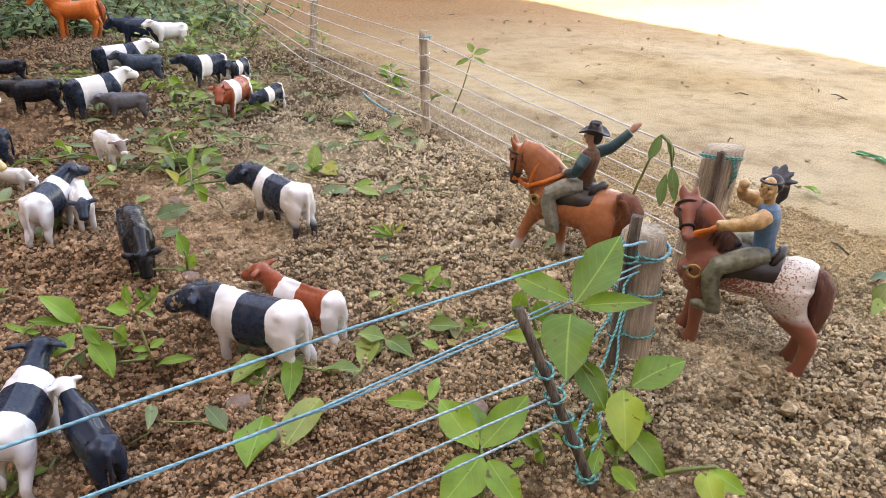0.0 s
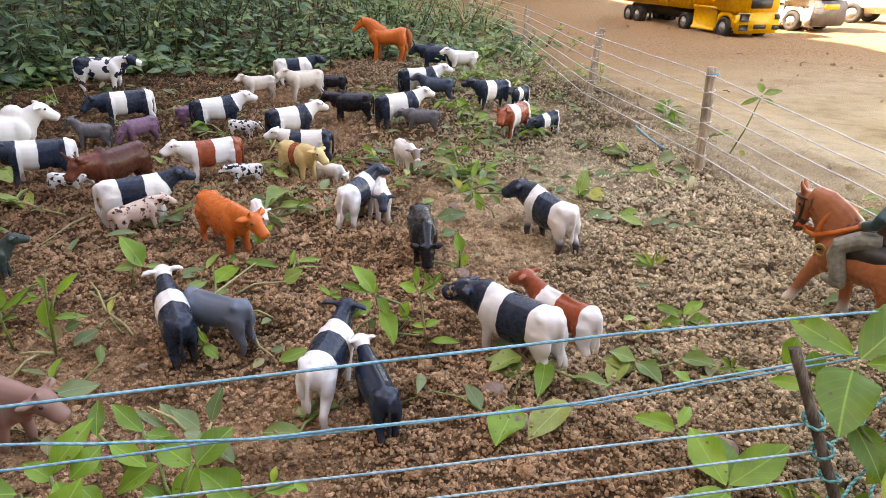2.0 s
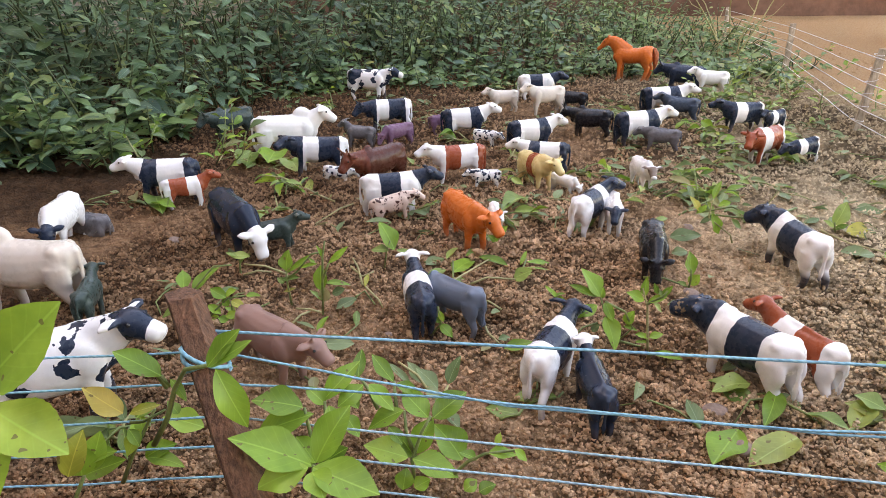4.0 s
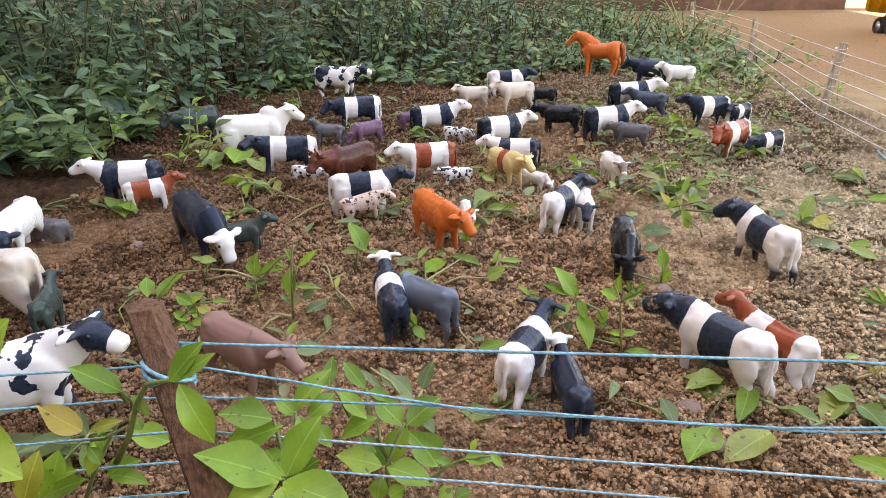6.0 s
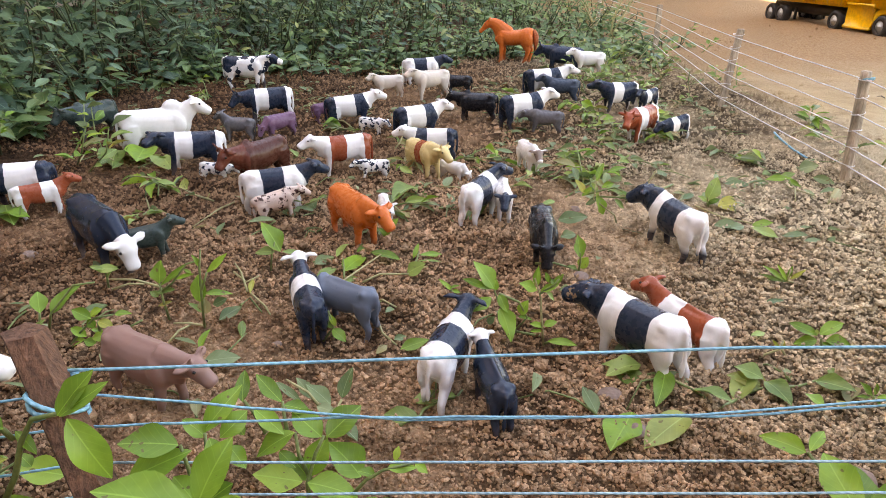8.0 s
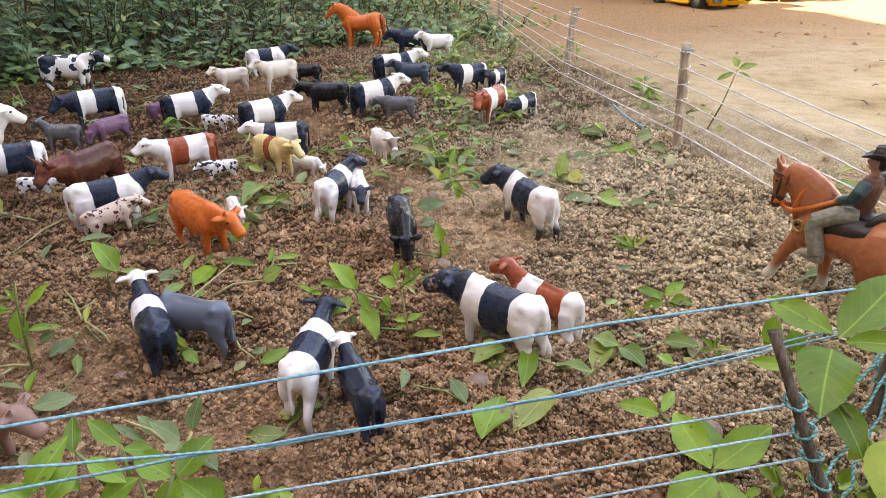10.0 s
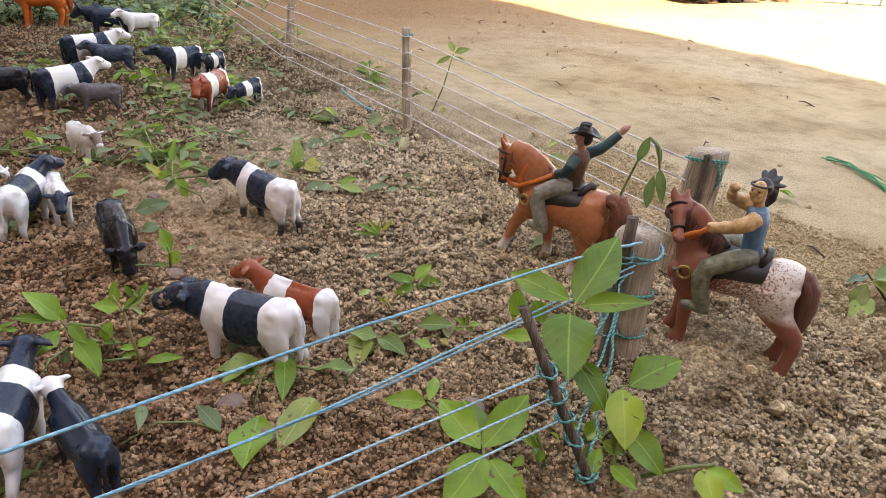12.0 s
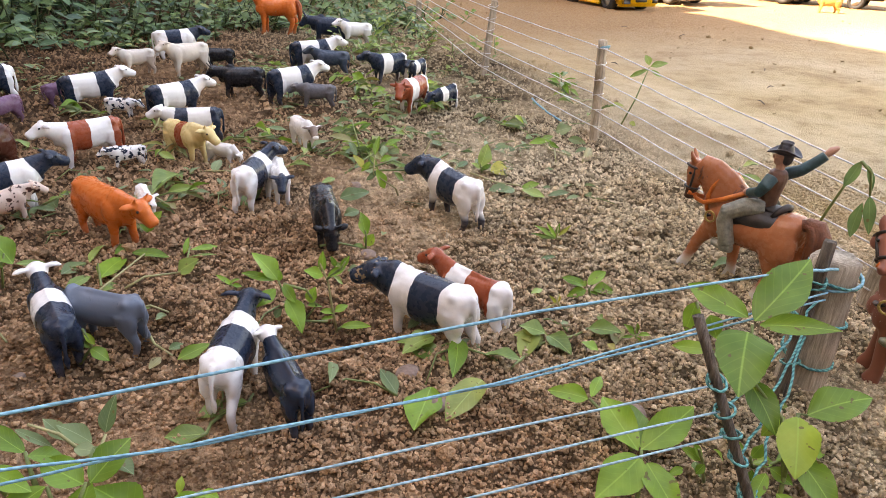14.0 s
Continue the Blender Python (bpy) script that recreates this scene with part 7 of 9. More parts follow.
pale_weed = plant("leafy_plant", "limp weed with pale crumpled leaves behind the strings", "weeds along the fence")
put_leaf(pale_weed, (-0.039, 0.315, 0.055), (-0.033, 0.323, 0.070), 0.008, LEAF_WILT, (-0.067, -0.550, 1.085), 0.06, 0.22)
put_leaf(pale_weed, (-0.045, 0.312, 0.053), (-0.058, 0.318, 0.064), 0.009, LEAF_WILT, (0.132, -0.398, 1.091), 0.11, 0.10)
put_leaf(pale_weed, (-0.055, 0.318, 0.052), (-0.064, 0.324, 0.064), 0.007, LEAF_WILT, (0.125, -0.458, 1.086), 0.16, 0.16)
put_leaf(pale_weed, (-0.044, 0.305, 0.056), (-0.038, 0.299, 0.049), 0.010, LEAF_WILT, (-0.052, -0.576, 1.107), 0.21, 0.22)
put_leaf(pale_weed, (-0.052, 0.308, 0.055), (-0.042, 0.304, 0.054), 0.007, LEAF_WILT, (0.176, -0.487, 1.102), 0.06, 0.10)
put_leaf(pale_weed, (-0.075, 0.318, 0.065), (-0.060, 0.312, 0.056), 0.005, LEAF_WILT, (0.065, -0.387, 1.087), 0.11, 0.16)
bm = bmesh.new()
tube(bm, [(-0.040, 0.302, 0.043), (-0.042, 0.310, 0.050), (-0.039, 0.314, 0.055)], [0.0012, 0.0010, 0.0007], 7)
part("stem", bm, STEM_PALE, pale_weed)
bm = bmesh.new()
tube(bm, [(-0.047, 0.308, 0.049), (-0.057, 0.312, 0.062), (-0.069, 0.316, 0.068)], [0.0010, 0.0008, 0.0006], 7)
part("stem", bm, STEM_PALE, pale_weed)

trailing_weed = plant("leafy_plant", "trailing weed with small oval leaves below the strings", "weeds along the fence")
put_leaf(trailing_weed, (-0.013, 0.270, 0.044), (0.002, 0.270, 0.045), 0.007, LEAF, (-0.061, -0.473, 1.142), 0.16, 0.22)
put_leaf(trailing_weed, (0.001, 0.268, 0.049), (0.008, 0.265, 0.045), 0.005, LEAF, (0.105, -0.548, 1.143), 0.21, 0.10)
put_leaf(trailing_weed, (-0.009, 0.272, 0.047), (-0.007, 0.276, 0.053), 0.004, LEAF, (-0.086, -0.417, 1.134), 0.06, 0.16)
put_leaf(trailing_weed, (-0.019, 0.272, 0.037), (-0.028, 0.272, 0.042), 0.006, LEAF, (0.039, -0.367, 1.145), 0.11, 0.22)
put_leaf(trailing_weed, (-0.025, 0.262, 0.024), (-0.019, 0.266, 0.029), 0.008, LEAF, (0.115, -0.500, 1.163), 0.16, 0.10)
put_leaf(trailing_weed, (-0.017, 0.262, 0.024), (-0.009, 0.264, 0.029), 0.008, LEAF, (-0.104, -0.500, 1.164), 0.21, 0.16)
bm = bmesh.new()
tube(bm, [(-0.031, 0.270, 0.028), (-0.024, 0.270, 0.037), (-0.015, 0.270, 0.043), (0.001, 0.270, 0.047)], [0.0011, 0.0010, 0.0008, 0.0007], 7)
part("stem", bm, STEM, trailing_weed)

bent_weed = plant("leafy_plant", "weed with an arched stem leaning on the brown stake", "weeds along the fence")
put_leaf(bent_weed, (-0.138, 0.226, 0.118), (-0.124, 0.230, 0.136), 0.011, LEAF, (0.326, -0.371, 1.051), 0.06, 0.22)
put_leaf(bent_weed, (-0.136, 0.224, 0.119), (-0.118, 0.226, 0.134), 0.008, LEAF, (0.267, -0.408, 1.056), 0.11, 0.10)
put_leaf(bent_weed, (-0.131, 0.220, 0.121), (-0.117, 0.216, 0.093), 0.013, LEAF, (0.135, -0.528, 1.090), 0.16, 0.16)
put_leaf(bent_weed, (-0.169, 0.238, 0.103), (-0.186, 0.234, 0.120), 0.013, LEAF, (0.422, -0.442, 1.048), 0.21, 0.22)
put_leaf(bent_weed, (-0.166, 0.240, 0.100), (-0.156, 0.234, 0.093), 0.005, LEAF, (0.226, -0.322, 1.074), 0.06, 0.10)
put_leaf(bent_weed, (-0.171, 0.270, 0.048), (-0.191, 0.266, 0.058), 0.014, LEAF, (0.223, -0.415, 1.095), 0.11, 0.16)
put_leaf(bent_weed, (-0.197, 0.252, 0.040), (-0.182, 0.256, 0.048), 0.012, LEAF, (0.396, -0.488, 1.108), 0.16, 0.22)
put_leaf(bent_weed, (-0.194, 0.250, 0.042), (-0.173, 0.246, 0.044), 0.009, LEAF, (0.173, -0.356, 1.116), 0.21, 0.10)
put_leaf(bent_weed, (-0.192, 0.246, 0.064), (-0.198, 0.238, 0.052), 0.008, LEAF, (0.327, -0.293, 1.099), 0.06, 0.16)
put_leaf(bent_weed, (-0.201, 0.256, 0.063), (-0.192, 0.262, 0.069), 0.007, LEAF, (0.368, -0.457, 1.080), 0.11, 0.22)
put_leaf(bent_weed, (-0.194, 0.250, 0.057), (-0.198, 0.256, 0.066), 0.007, LEAF, (0.179, -0.472, 1.088), 0.16, 0.10)
put_leaf(bent_weed, (-0.173, 0.252, 0.070), (-0.180, 0.256, 0.076), 0.006, LEAF, (0.368, -0.340, 1.084), 0.21, 0.16)
put_leaf(bent_weed, (-0.197, 0.244, 0.065), (-0.190, 0.240, 0.058), 0.007, LEAF, (0.302, -0.329, 1.096), 0.06, 0.22)
put_leaf(bent_weed, (-0.195, 0.240, 0.078), (-0.207, 0.234, 0.097), 0.013, LEAF_YELLOW, (0.235, -0.482, 1.066), 0.11, 0.10)
put_leaf(bent_weed, (-0.196, 0.246, 0.073), (-0.182, 0.250, 0.078), 0.006, LEAF_YELLOW, (0.418, -0.438, 1.079), 0.16, 0.16)
bm = bmesh.new()
tube(bm, [(-0.179, 0.236, 0.063), (-0.169, 0.236, 0.080), (-0.162, 0.236, 0.098), (-0.155, 0.236, 0.109), (-0.140, 0.230, 0.116)], [0.0016, 0.0014, 0.0013, 0.0011, 0.0010], 7)
part("stem", bm, STEM, bent_weed)
bm = bmesh.new()
tube(bm, [(-0.209, 0.246, 0.027), (-0.200, 0.246, 0.046), (-0.192, 0.250, 0.061), (-0.187, 0.254, 0.071)], [0.0013, 0.0011, 0.0010, 0.0008], 7)
part("stem", bm, STEM, bent_weed)
bm = bmesh.new()
tube(bm, [(-0.198, 0.248, 0.066), (-0.191, 0.248, 0.067), (-0.181, 0.254, 0.071)], [0.0010, 0.0008, 0.0006], 7)
part("stem", bm, STEM, bent_weed)
bm = bmesh.new()
tube(bm, [(-0.174, 0.248, 0.089), (-0.177, 0.246, 0.098), (-0.180, 0.242, 0.108)], [0.0010, 0.0008, 0.0006], 7)
part("stem", bm, STEM, bent_weed)
bm = bmesh.new()
tube(bm, [(-0.169, 0.238, 0.103), (-0.167, 0.240, 0.096)], [0.0010, 0.0006], 7)
part("stem", bm, STEM, bent_weed)

edge_weed = plant("leafy_plant", "bright green weed with broad leaves close by the fence", "weeds along the fence")
put_leaf(edge_weed, (-0.215, 0.190, 0.127), (-0.179, 0.190, 0.166), 0.029, LEAF, (0.481, -0.462, 0.843), 0.10, 0.12)
put_leaf(edge_weed, (-0.216, 0.190, 0.117), (-0.178, 0.180, 0.108), 0.024, LEAF, (0.475, -0.455, 0.860), 0.13, 0.17)
put_leaf(edge_weed, (-0.228, 0.190, 0.117), (-0.206, 0.170, 0.086), 0.024, LEAF, (0.491, -0.445, 0.852), 0.16, 0.22)
put_leaf(edge_weed, (-0.235, 0.200, 0.113), (-0.220, 0.200, 0.128), 0.011, LEAF, (0.488, -0.450, 0.849), 0.19, 0.12)
put_leaf(edge_weed, (-0.218, 0.230, 0.045), (-0.216, 0.230, 0.065), 0.016, LEAF, (0.403, -0.457, 0.938), 0.10, 0.17)
put_leaf(edge_weed, (-0.225, 0.240, 0.036), (-0.203, 0.240, 0.049), 0.012, LEAF, (0.400, -0.458, 0.938), 0.13, 0.22)
put_leaf(edge_weed, (-0.203, 0.205, 0.068), (-0.199, 0.213, 0.087), 0.014, LEAF_YELLOW, (0.267, -0.262, 1.094), 0.21, 0.22)
put_leaf(edge_weed, (-0.215, 0.232, 0.046), (-0.211, 0.240, 0.065), 0.013, LEAF, (0.296, -0.358, 1.096), 0.06, 0.10)
put_leaf(edge_weed, (-0.218, 0.236, 0.050), (-0.202, 0.236, 0.058), 0.009, LEAF, (0.425, -0.469, 1.099), 0.11, 0.16)
bm = bmesh.new()
tube(bm, [(-0.256, 0.190, 0.052), (-0.228, 0.190, 0.100), (-0.215, 0.190, 0.127)], [0.0014, 0.0012, 0.0009], 7)
part("stem", bm, STEM, edge_weed)
bm = bmesh.new()
tube(bm, [(-0.232, 0.230, 0.017), (-0.217, 0.230, 0.045)], [0.0014, 0.0010], 7)
part("stem", bm, STEM, edge_weed)

gate_weed = plant("leafy_plant", "thin weed with drooping leaves beside the gate post", "weeds along the fence")
put_leaf(gate_weed, (0.510, 0.364, 0.126), (0.501, 0.366, 0.105), 0.009, LEAF_MID, (-0.609, -0.394, 0.691), 0.10, 0.12)
put_leaf(gate_weed, (0.511, 0.349, 0.102), (0.508, 0.337, 0.074), 0.009, LEAF_MID, (-0.610, -0.375, 0.722), 0.13, 0.17)
put_leaf(gate_weed, (0.508, 0.351, 0.096), (0.507, 0.351, 0.064), 0.009, LEAF_MID, (-0.606, -0.377, 0.730), 0.16, 0.22)
put_leaf(gate_weed, (0.512, 0.359, 0.124), (0.513, 0.349, 0.107), 0.005, LEAF_MID, (-0.611, -0.388, 0.695), 0.19, 0.12)
bm = bmesh.new()
tube(bm, [(0.509, 0.393, 0.020), (0.508, 0.378, 0.077), (0.510, 0.364, 0.126)], [0.0014, 0.0012, 0.0009], 7)
part("stem", bm, STEM, gate_weed)
bm = bmesh.new()
tube(bm, [(0.510, 0.364, 0.126), (0.513, 0.355, 0.119), (0.511, 0.349, 0.102)], [0.0014, 0.0012, 0.0009], 7)
part("stem", bm, STEM, gate_weed)

seedling = plant("leafy_plant", "thin seedling with a few leaves behind the fence", "weeds along the fence")
put_leaf(seedling, (0.719, 0.883, 0.094), (0.739, 0.868, 0.103), 0.011, LEAF_CUT, (-0.472, -0.569, 0.626), 0.10, 0.12)
put_leaf(seedling, (0.718, 0.884, 0.096), (0.713, 0.891, 0.111), 0.011, LEAF_CUT, (-0.471, -0.570, 0.625), 0.13, 0.17)
put_leaf(seedling, (0.716, 0.884, 0.089), (0.694, 0.899, 0.078), 0.009, LEAF_CUT, (-0.470, -0.570, 0.629), 0.16, 0.22)
put_leaf(seedling, (0.719, 0.882, 0.089), (0.733, 0.868, 0.082), 0.007, LEAF_CUT, (-0.471, -0.569, 0.629), 0.19, 0.12)
put_leaf(seedling, (0.694, 0.880, 0.007), (0.701, 0.872, 0.004), 0.009, LEAF_CUT, (-0.454, -0.567, 0.685), 0.10, 0.17)
bm = bmesh.new()
tube(bm, [(0.678, 0.887, -0.009), (0.701, 0.884, 0.042), (0.718, 0.884, 0.093)], [0.0014, 0.0012, 0.0009], 7)
part("stem", bm, STEM, seedling)

# ---- cut leaves and vines lying on the soil ----
def fallen_leaf(base, tip, width, k):
    """A leaf on the soil; it curls a little."""
    root = plant("cut_leaf", "single green oval leaf lying on the brown soil", "cut leaves on the soil")
    b = (base[0], base[1], hump(base[0], base[1]) + 0.009 + base[2])
    p = (tip[0], tip[1], hump(tip[0], tip[1]) + 0.011 + tip[2])
    put_leaf(root, b, p, width, LEAF_CUT if k % 3 else LEAF, (0.2 * math.sin(k), 0.2 * math.cos(k), 1), 0.06 + 0.1 * (k % 3), 0.15 + 0.1 * (k % 2))


fallen_leaf((0.143, 0.349, 0.000), (0.120, 0.319, 0.000), 0.023, 0)
fallen_leaf((0.179, 0.347, 0.000), (0.143, 0.322, 0.000), 0.022, 1)
fallen_leaf((0.166, 0.401, 0.000), (0.140, 0.395, 0.000), 0.017, 2)
fallen_leaf((0.179, 0.389, 0.000), (0.162, 0.356, 0.000), 0.014, 3)
fallen_leaf((0.248, 0.382, 0.000), (0.233, 0.394, 0.000), 0.014, 4)
fallen_leaf((0.249, 0.380, 0.000), (0.252, 0.355, 0.000), 0.015, 5)
fallen_leaf((0.265, 0.360, 0.000), (0.272, 0.348, 0.000), 0.010, 6)
fallen_leaf((-0.400, 1.010, 0.000), (-0.386, 0.942, 0.007), 0.048, 21)
fallen_leaf((-0.437, 1.012, 0.000), (-0.423, 0.943, 0.007), 0.044, 22)
fallen_leaf((-0.362, 0.976, 0.000), (-0.331, 0.913, 0.008), 0.035, 23)
fallen_leaf((-0.433, 0.736, 0.000), (-0.465, 0.730, 0.010), 0.024, 24)
fallen_leaf((-0.482, 0.777, 0.000), (-0.442, 0.720, 0.006), 0.031, 25)
fallen_leaf((0.480, 0.425, 0.000), (0.454, 0.434, 0.000), 0.015, 32)
fallen_leaf((0.825, 0.357, 0.000), (0.838, 0.382, 0.000), 0.019, 33)
fallen_leaf((0.258, 0.227, 0.000), (0.263, 0.237, 0.000), 0.008, 34)
fallen_leaf((0.010, 0.799, 0.000), (-0.017, 0.752, 0.010), 0.027, 35)
fallen_leaf((0.090, 0.740, 0.000), (0.066, 0.702, 0.000), 0.031, 38)

def vine(pts, k):
    root = plant("vine_stem", "thin bent green stem lying on the soil", "cut vines on the soil")
    bm = bmesh.new()
    run = []
    for a, b in zip(pts, pts[1:]):
        for i in range(4):
            p = Vector(a).lerp(Vector(b), i / 4)
            run.append((p.x + 0.002 * math.sin(k + 3 * i), p.y + 0.002 * math.cos(k * 2 + 2 * i), hump(p.x, p.y) + 0.003))
    tube(bm, run, [0.0014 - 0.0006 * i / len(run) for i in range(len(run))], 6)
    part("stem", bm, STEM, root)
    rng = random.Random(k)
    for i in range(2, len(run), 4):
        a = rng.uniform(0, math.tau)
        ln = rng.uniform(0.018, 0.034)
        b = Vector(run[i])
        put_leaf(root, b, b + Vector((math.cos(a) * ln, math.sin(a) * ln, rng.uniform(0, 0.012))), ln * 0.55, LEAF_CUT, (rng.uniform(-.4, .4), rng.uniform(-.4, .4), 1), 0.1, 0.25, 5)


vine([(0.143, 0.402, 0), (0.155, 0.408, 0), (0.178, 0.385, 0), (0.206, 0.357, 0)], 0)
vine([(0.205, 0.356, 0), (0.240, 0.381, 0), (0.265, 0.377, 0), (0.302, 0.379, 0)], 1)
vine([(0.504, 0.803, 0), (0.500, 0.851, 0), (0.510, 0.933, 0)], 4)
vine([(0.243, 0.863, 0), (0.330, 0.942, 0), (0.388, 0.856, 0)], 5)
vine([(0.143, 0.922, 0), (0.197, 0.865, 0), (0.259, 0.837, 0)], 6)
vine([(0.347, 0.814, 0), (0.272, 0.751, 0), (0.273, 0.817, 0)], 7)
vine([(-0.009, 0.354, 0), (0.015, 0.372, 0), (0.044, 0.391, 0)], 9)
vine([(-0.079, 1.027, 0), (-0.126, 0.964, 0), (-0.201, 1.000, 0)], 12)
vine([(0.339, 0.301, 0), (0.356, 0.273, 0), (0.367, 0.243, 0)], 13)

twine = tagged(new("twine"), "frayed strip of green plastic twine on the sand", "twine")
rg = random.Random(8)
for k in range(9):
    run, first = [(1.054, 0.423), (1.058, 0.390), (1.024, 0.344), (0.993, 0.310), (0.978, 0.287)], rg.choice((0, 0, 1, 2))
    pts = [(x + rg.uniform(-.007, .007), y + rg.uniform(-.007, .007), hump(x, y) + rg.uniform(0.002, 0.007)) for x, y in run[first:first + rg.randint(3, 5)]]
    cord(twine, pts, rg.choice((0.0006, 0.0008, 0.0013)), TWINE, "strand", segs=5)

cut_weed(-0.243, 0.304, 58, 0.03, 5)
cut_weed(0.244, 0.835, 59, 0.05, 6)
cut_weed(-0.317, 0.828, 63, 0.045, 5)
cut_weed(-0.020, 0.735, 66, 0.05, 5)
cut_weed(0.103, 0.943, 67, 0.05, 5)
cut_weed(0.001, 0.905, 68, 0.04, 4)
cut_weed(0.503, 0.937, 69, 0.06, 5)
cut_weed(0.448, 1.137, 70, 0.06, 5)
cut_weed(0.343, 1.293, 71, 0.06, 4)
cut_weed(-0.253, 1.159, 72, 0.05, 4)
cut_weed(-0.430, 1.420, 73, 0.06, 4)
cut_weed(-0.105, 1.121, 74, 0.05, 4)
cut_weed(0.198, 1.343, 75, 0.06, 4)
cut_weed(0.251, 1.391, 76, 0.06, 6)
cut_weed(0.400, 1.613, 77, 0.06, 5)
cut_weed(0.471, 1.468, 78, 0.06, 6)
cut_weed(0.343, 1.228, 79, 0.05, 5)
cut_weed(0.235, 1.212, 80, 0.05, 5)
cut_weed(0.257, 0.850, 81, 0.03, 4)
sprig(0.916, 2.063, 0.0, 0.05, 6, 400, 0.7, LEAF)
sprig(0.768, 1.518, 1.3, 0.058, 7, 401, 0.7, LEAF)
sprig(0.722, 1.123, 3.9, 0.05, 6, 403, 0.7, LEAF)
sprig(1.029, 2.476, 5.2, 0.058, 7, 404, 0.7, LEAF)
sprig(0.761, 1.988, 6.5, 0.066, 8, 405, 0.7, LEAF)
sprig(-0.445, 0.917, 0.0, 0.09, 8, 430, 0.75, LEAF_CUT)
sprig(-0.455, 0.995, 1.9, 0.1, 8, 431, 0.75, LEAF)
sprig(-0.470, 0.940, 5.7, 0.08, 8, 433, 0.75, LEAF)
sprig(-0.500, 0.990, 7.6, 0.1, 8, 434, 0.75, LEAF_CUT)
sprig(-0.560, 0.930, 9.5, 0.08, 8, 435, 0.75, LEAF)
sprig(-0.620, 0.960, 13.3, 0.09, 8, 437, 0.75, LEAF)

sand_weed = plant("leafy_plant", "dark green broken weed with broad leaves on the sand")
put_leaf(sand_weed, (0.636, 0.199, 0.028), (0.700, 0.181, 0.024), 0.026, LEAF_CUT, (-0.320, -0.199, 0.979), 0.12, 0.17)
put_leaf(sand_weed, (0.633, 0.201, 0.026), (0.660, 0.185, 0.008), 0.020, LEAF_CUT, (-0.564, -0.008, 0.989), 0.16, 0.12)
put_leaf(sand_weed, (0.634, 0.204, 0.022), (0.618, 0.204, 0.004), 0.015, LEAF_DARK, (-0.487, -0.206, 0.996), 0.08, 0.17)
put_leaf(sand_weed, (0.637, 0.197, 0.010), (0.601, 0.198, 0.004), 0.017, LEAF_CUT, (-0.295, -0.026, 1.002), 0.12, 0.12)
put_leaf(sand_weed, (0.638, 0.188, 0.012), (0.656, 0.168, 0.004), 0.014, LEAF_DARK, (-0.532, -0.169, 0.996), 0.16, 0.17)
put_leaf(sand_weed, (0.643, 0.208, 0.026), (0.615, 0.213, 0.028), 0.008, LEAF_DARK, (-0.529, -0.053, 0.986), 0.08, 0.12)
bm = bmesh.new()
tube(bm, [(0.638, 0.176, 0.002), (0.651, 0.195, 0.012), (0.639, 0.208, 0.030), (0.628, 0.212, 0.020)], [0.0012, 0.0010, 0.0008, 0.0006], 7)
part("stem", bm, STEM_DARK, sand_weed)

cut_weed(0.724, 1.104, 508, 0.040, 3, 0.5)
cut_weed(0.324, 1.179, 600, 0.045, 4, 0.5)
cut_weed(0.337, 1.034, 601, 0.045, 4, 0.5)
cut_weed(0.231, 0.907, 604, 0.045, 4, 0.5)
cut_weed(0.410, 1.033, 605, 0.045, 4, 0.5)


# ---- weeds and cut leaves in the pen ----
def grow(root, mat, blades):
    """Leaves of a plant: foot, tip and width of each; they fold and arch a little differently."""
    for k, (foot, tip, width) in enumerate(blades):
        lean = (-0.5 * foot[0] + 0.3 * math.sin(k * 2.3 + foot[0] * 40), -0.5 + 0.25 * math.cos(k * 1.7 + foot[1] * 40), 0.75)
        put_leaf(root, foot, tip, width, mat, lean, 0.04 + 0.07 * (k % 4), 0.12 + 0.12 * (k % 3), 5)


def stalk(root, mat, pts):
    bm = bmesh.new()
    tube(bm, pts, [0.0011 - 0.0005 * k / len(pts) for k in range(len(pts))], 6)
    part("stem", bm, mat, root)


root = plant("leafy_plant", "green seedling with oval leaves standing in the soil beside the stake", "weeds in the pen")
grow(root, LEAF, [((-0.282, 0.463, 0.033), (-0.285, 0.473, 0.047), 0.012), ((-0.274, 0.463, 0.032), (-0.256, 0.475, 0.051), 0.013), ((-0.245, 0.463, 0.027), (-0.258, 0.463, 0.036), 0.010), ((-0.245, 0.463, 0.029), (-0.237, 0.463, 0.036), 0.008), ((-0.227, 0.463, 0.030), (-0.214, 0.463, 0.031), 0.006), ((-0.252, 0.463, 0.011), (-0.262, 0.463, 0.020), 0.008), ((-0.248, 0.463, 0.009), (-0.235, 0.463, 0.012), 0.008), ((-0.265, 0.463, 0.003), (-0.256, 0.463, 0.010), 0.009), ((-0.246, 0.463, 0.003), (-0.255, 0.463, 0.008), 0.008), ((-0.244, 0.463, 0.019), (-0.248, 0.463, 0.027), 0.007)])
grow(root, LEAF_CUT, [((-0.279, 0.463, 0.028), (-0.302, 0.453, 0.010), 0.007)])
stalk(root, STEM, [(-0.266, 0.463, 0.003), (-0.257, 0.463, 0.014), (-0.243, 0.463, 0.027), (-0.228, 0.463, 0.030)])
stalk(root, STEM, [(-0.278, 0.463, 0.020), (-0.274, 0.463, 0.032), (-0.252, 0.463, 0.056), (-0.236, 0.463, 0.058)])
stalk(root, STEM, [(-0.285, 0.463, 0.020), (-0.282, 0.463, 0.033)])

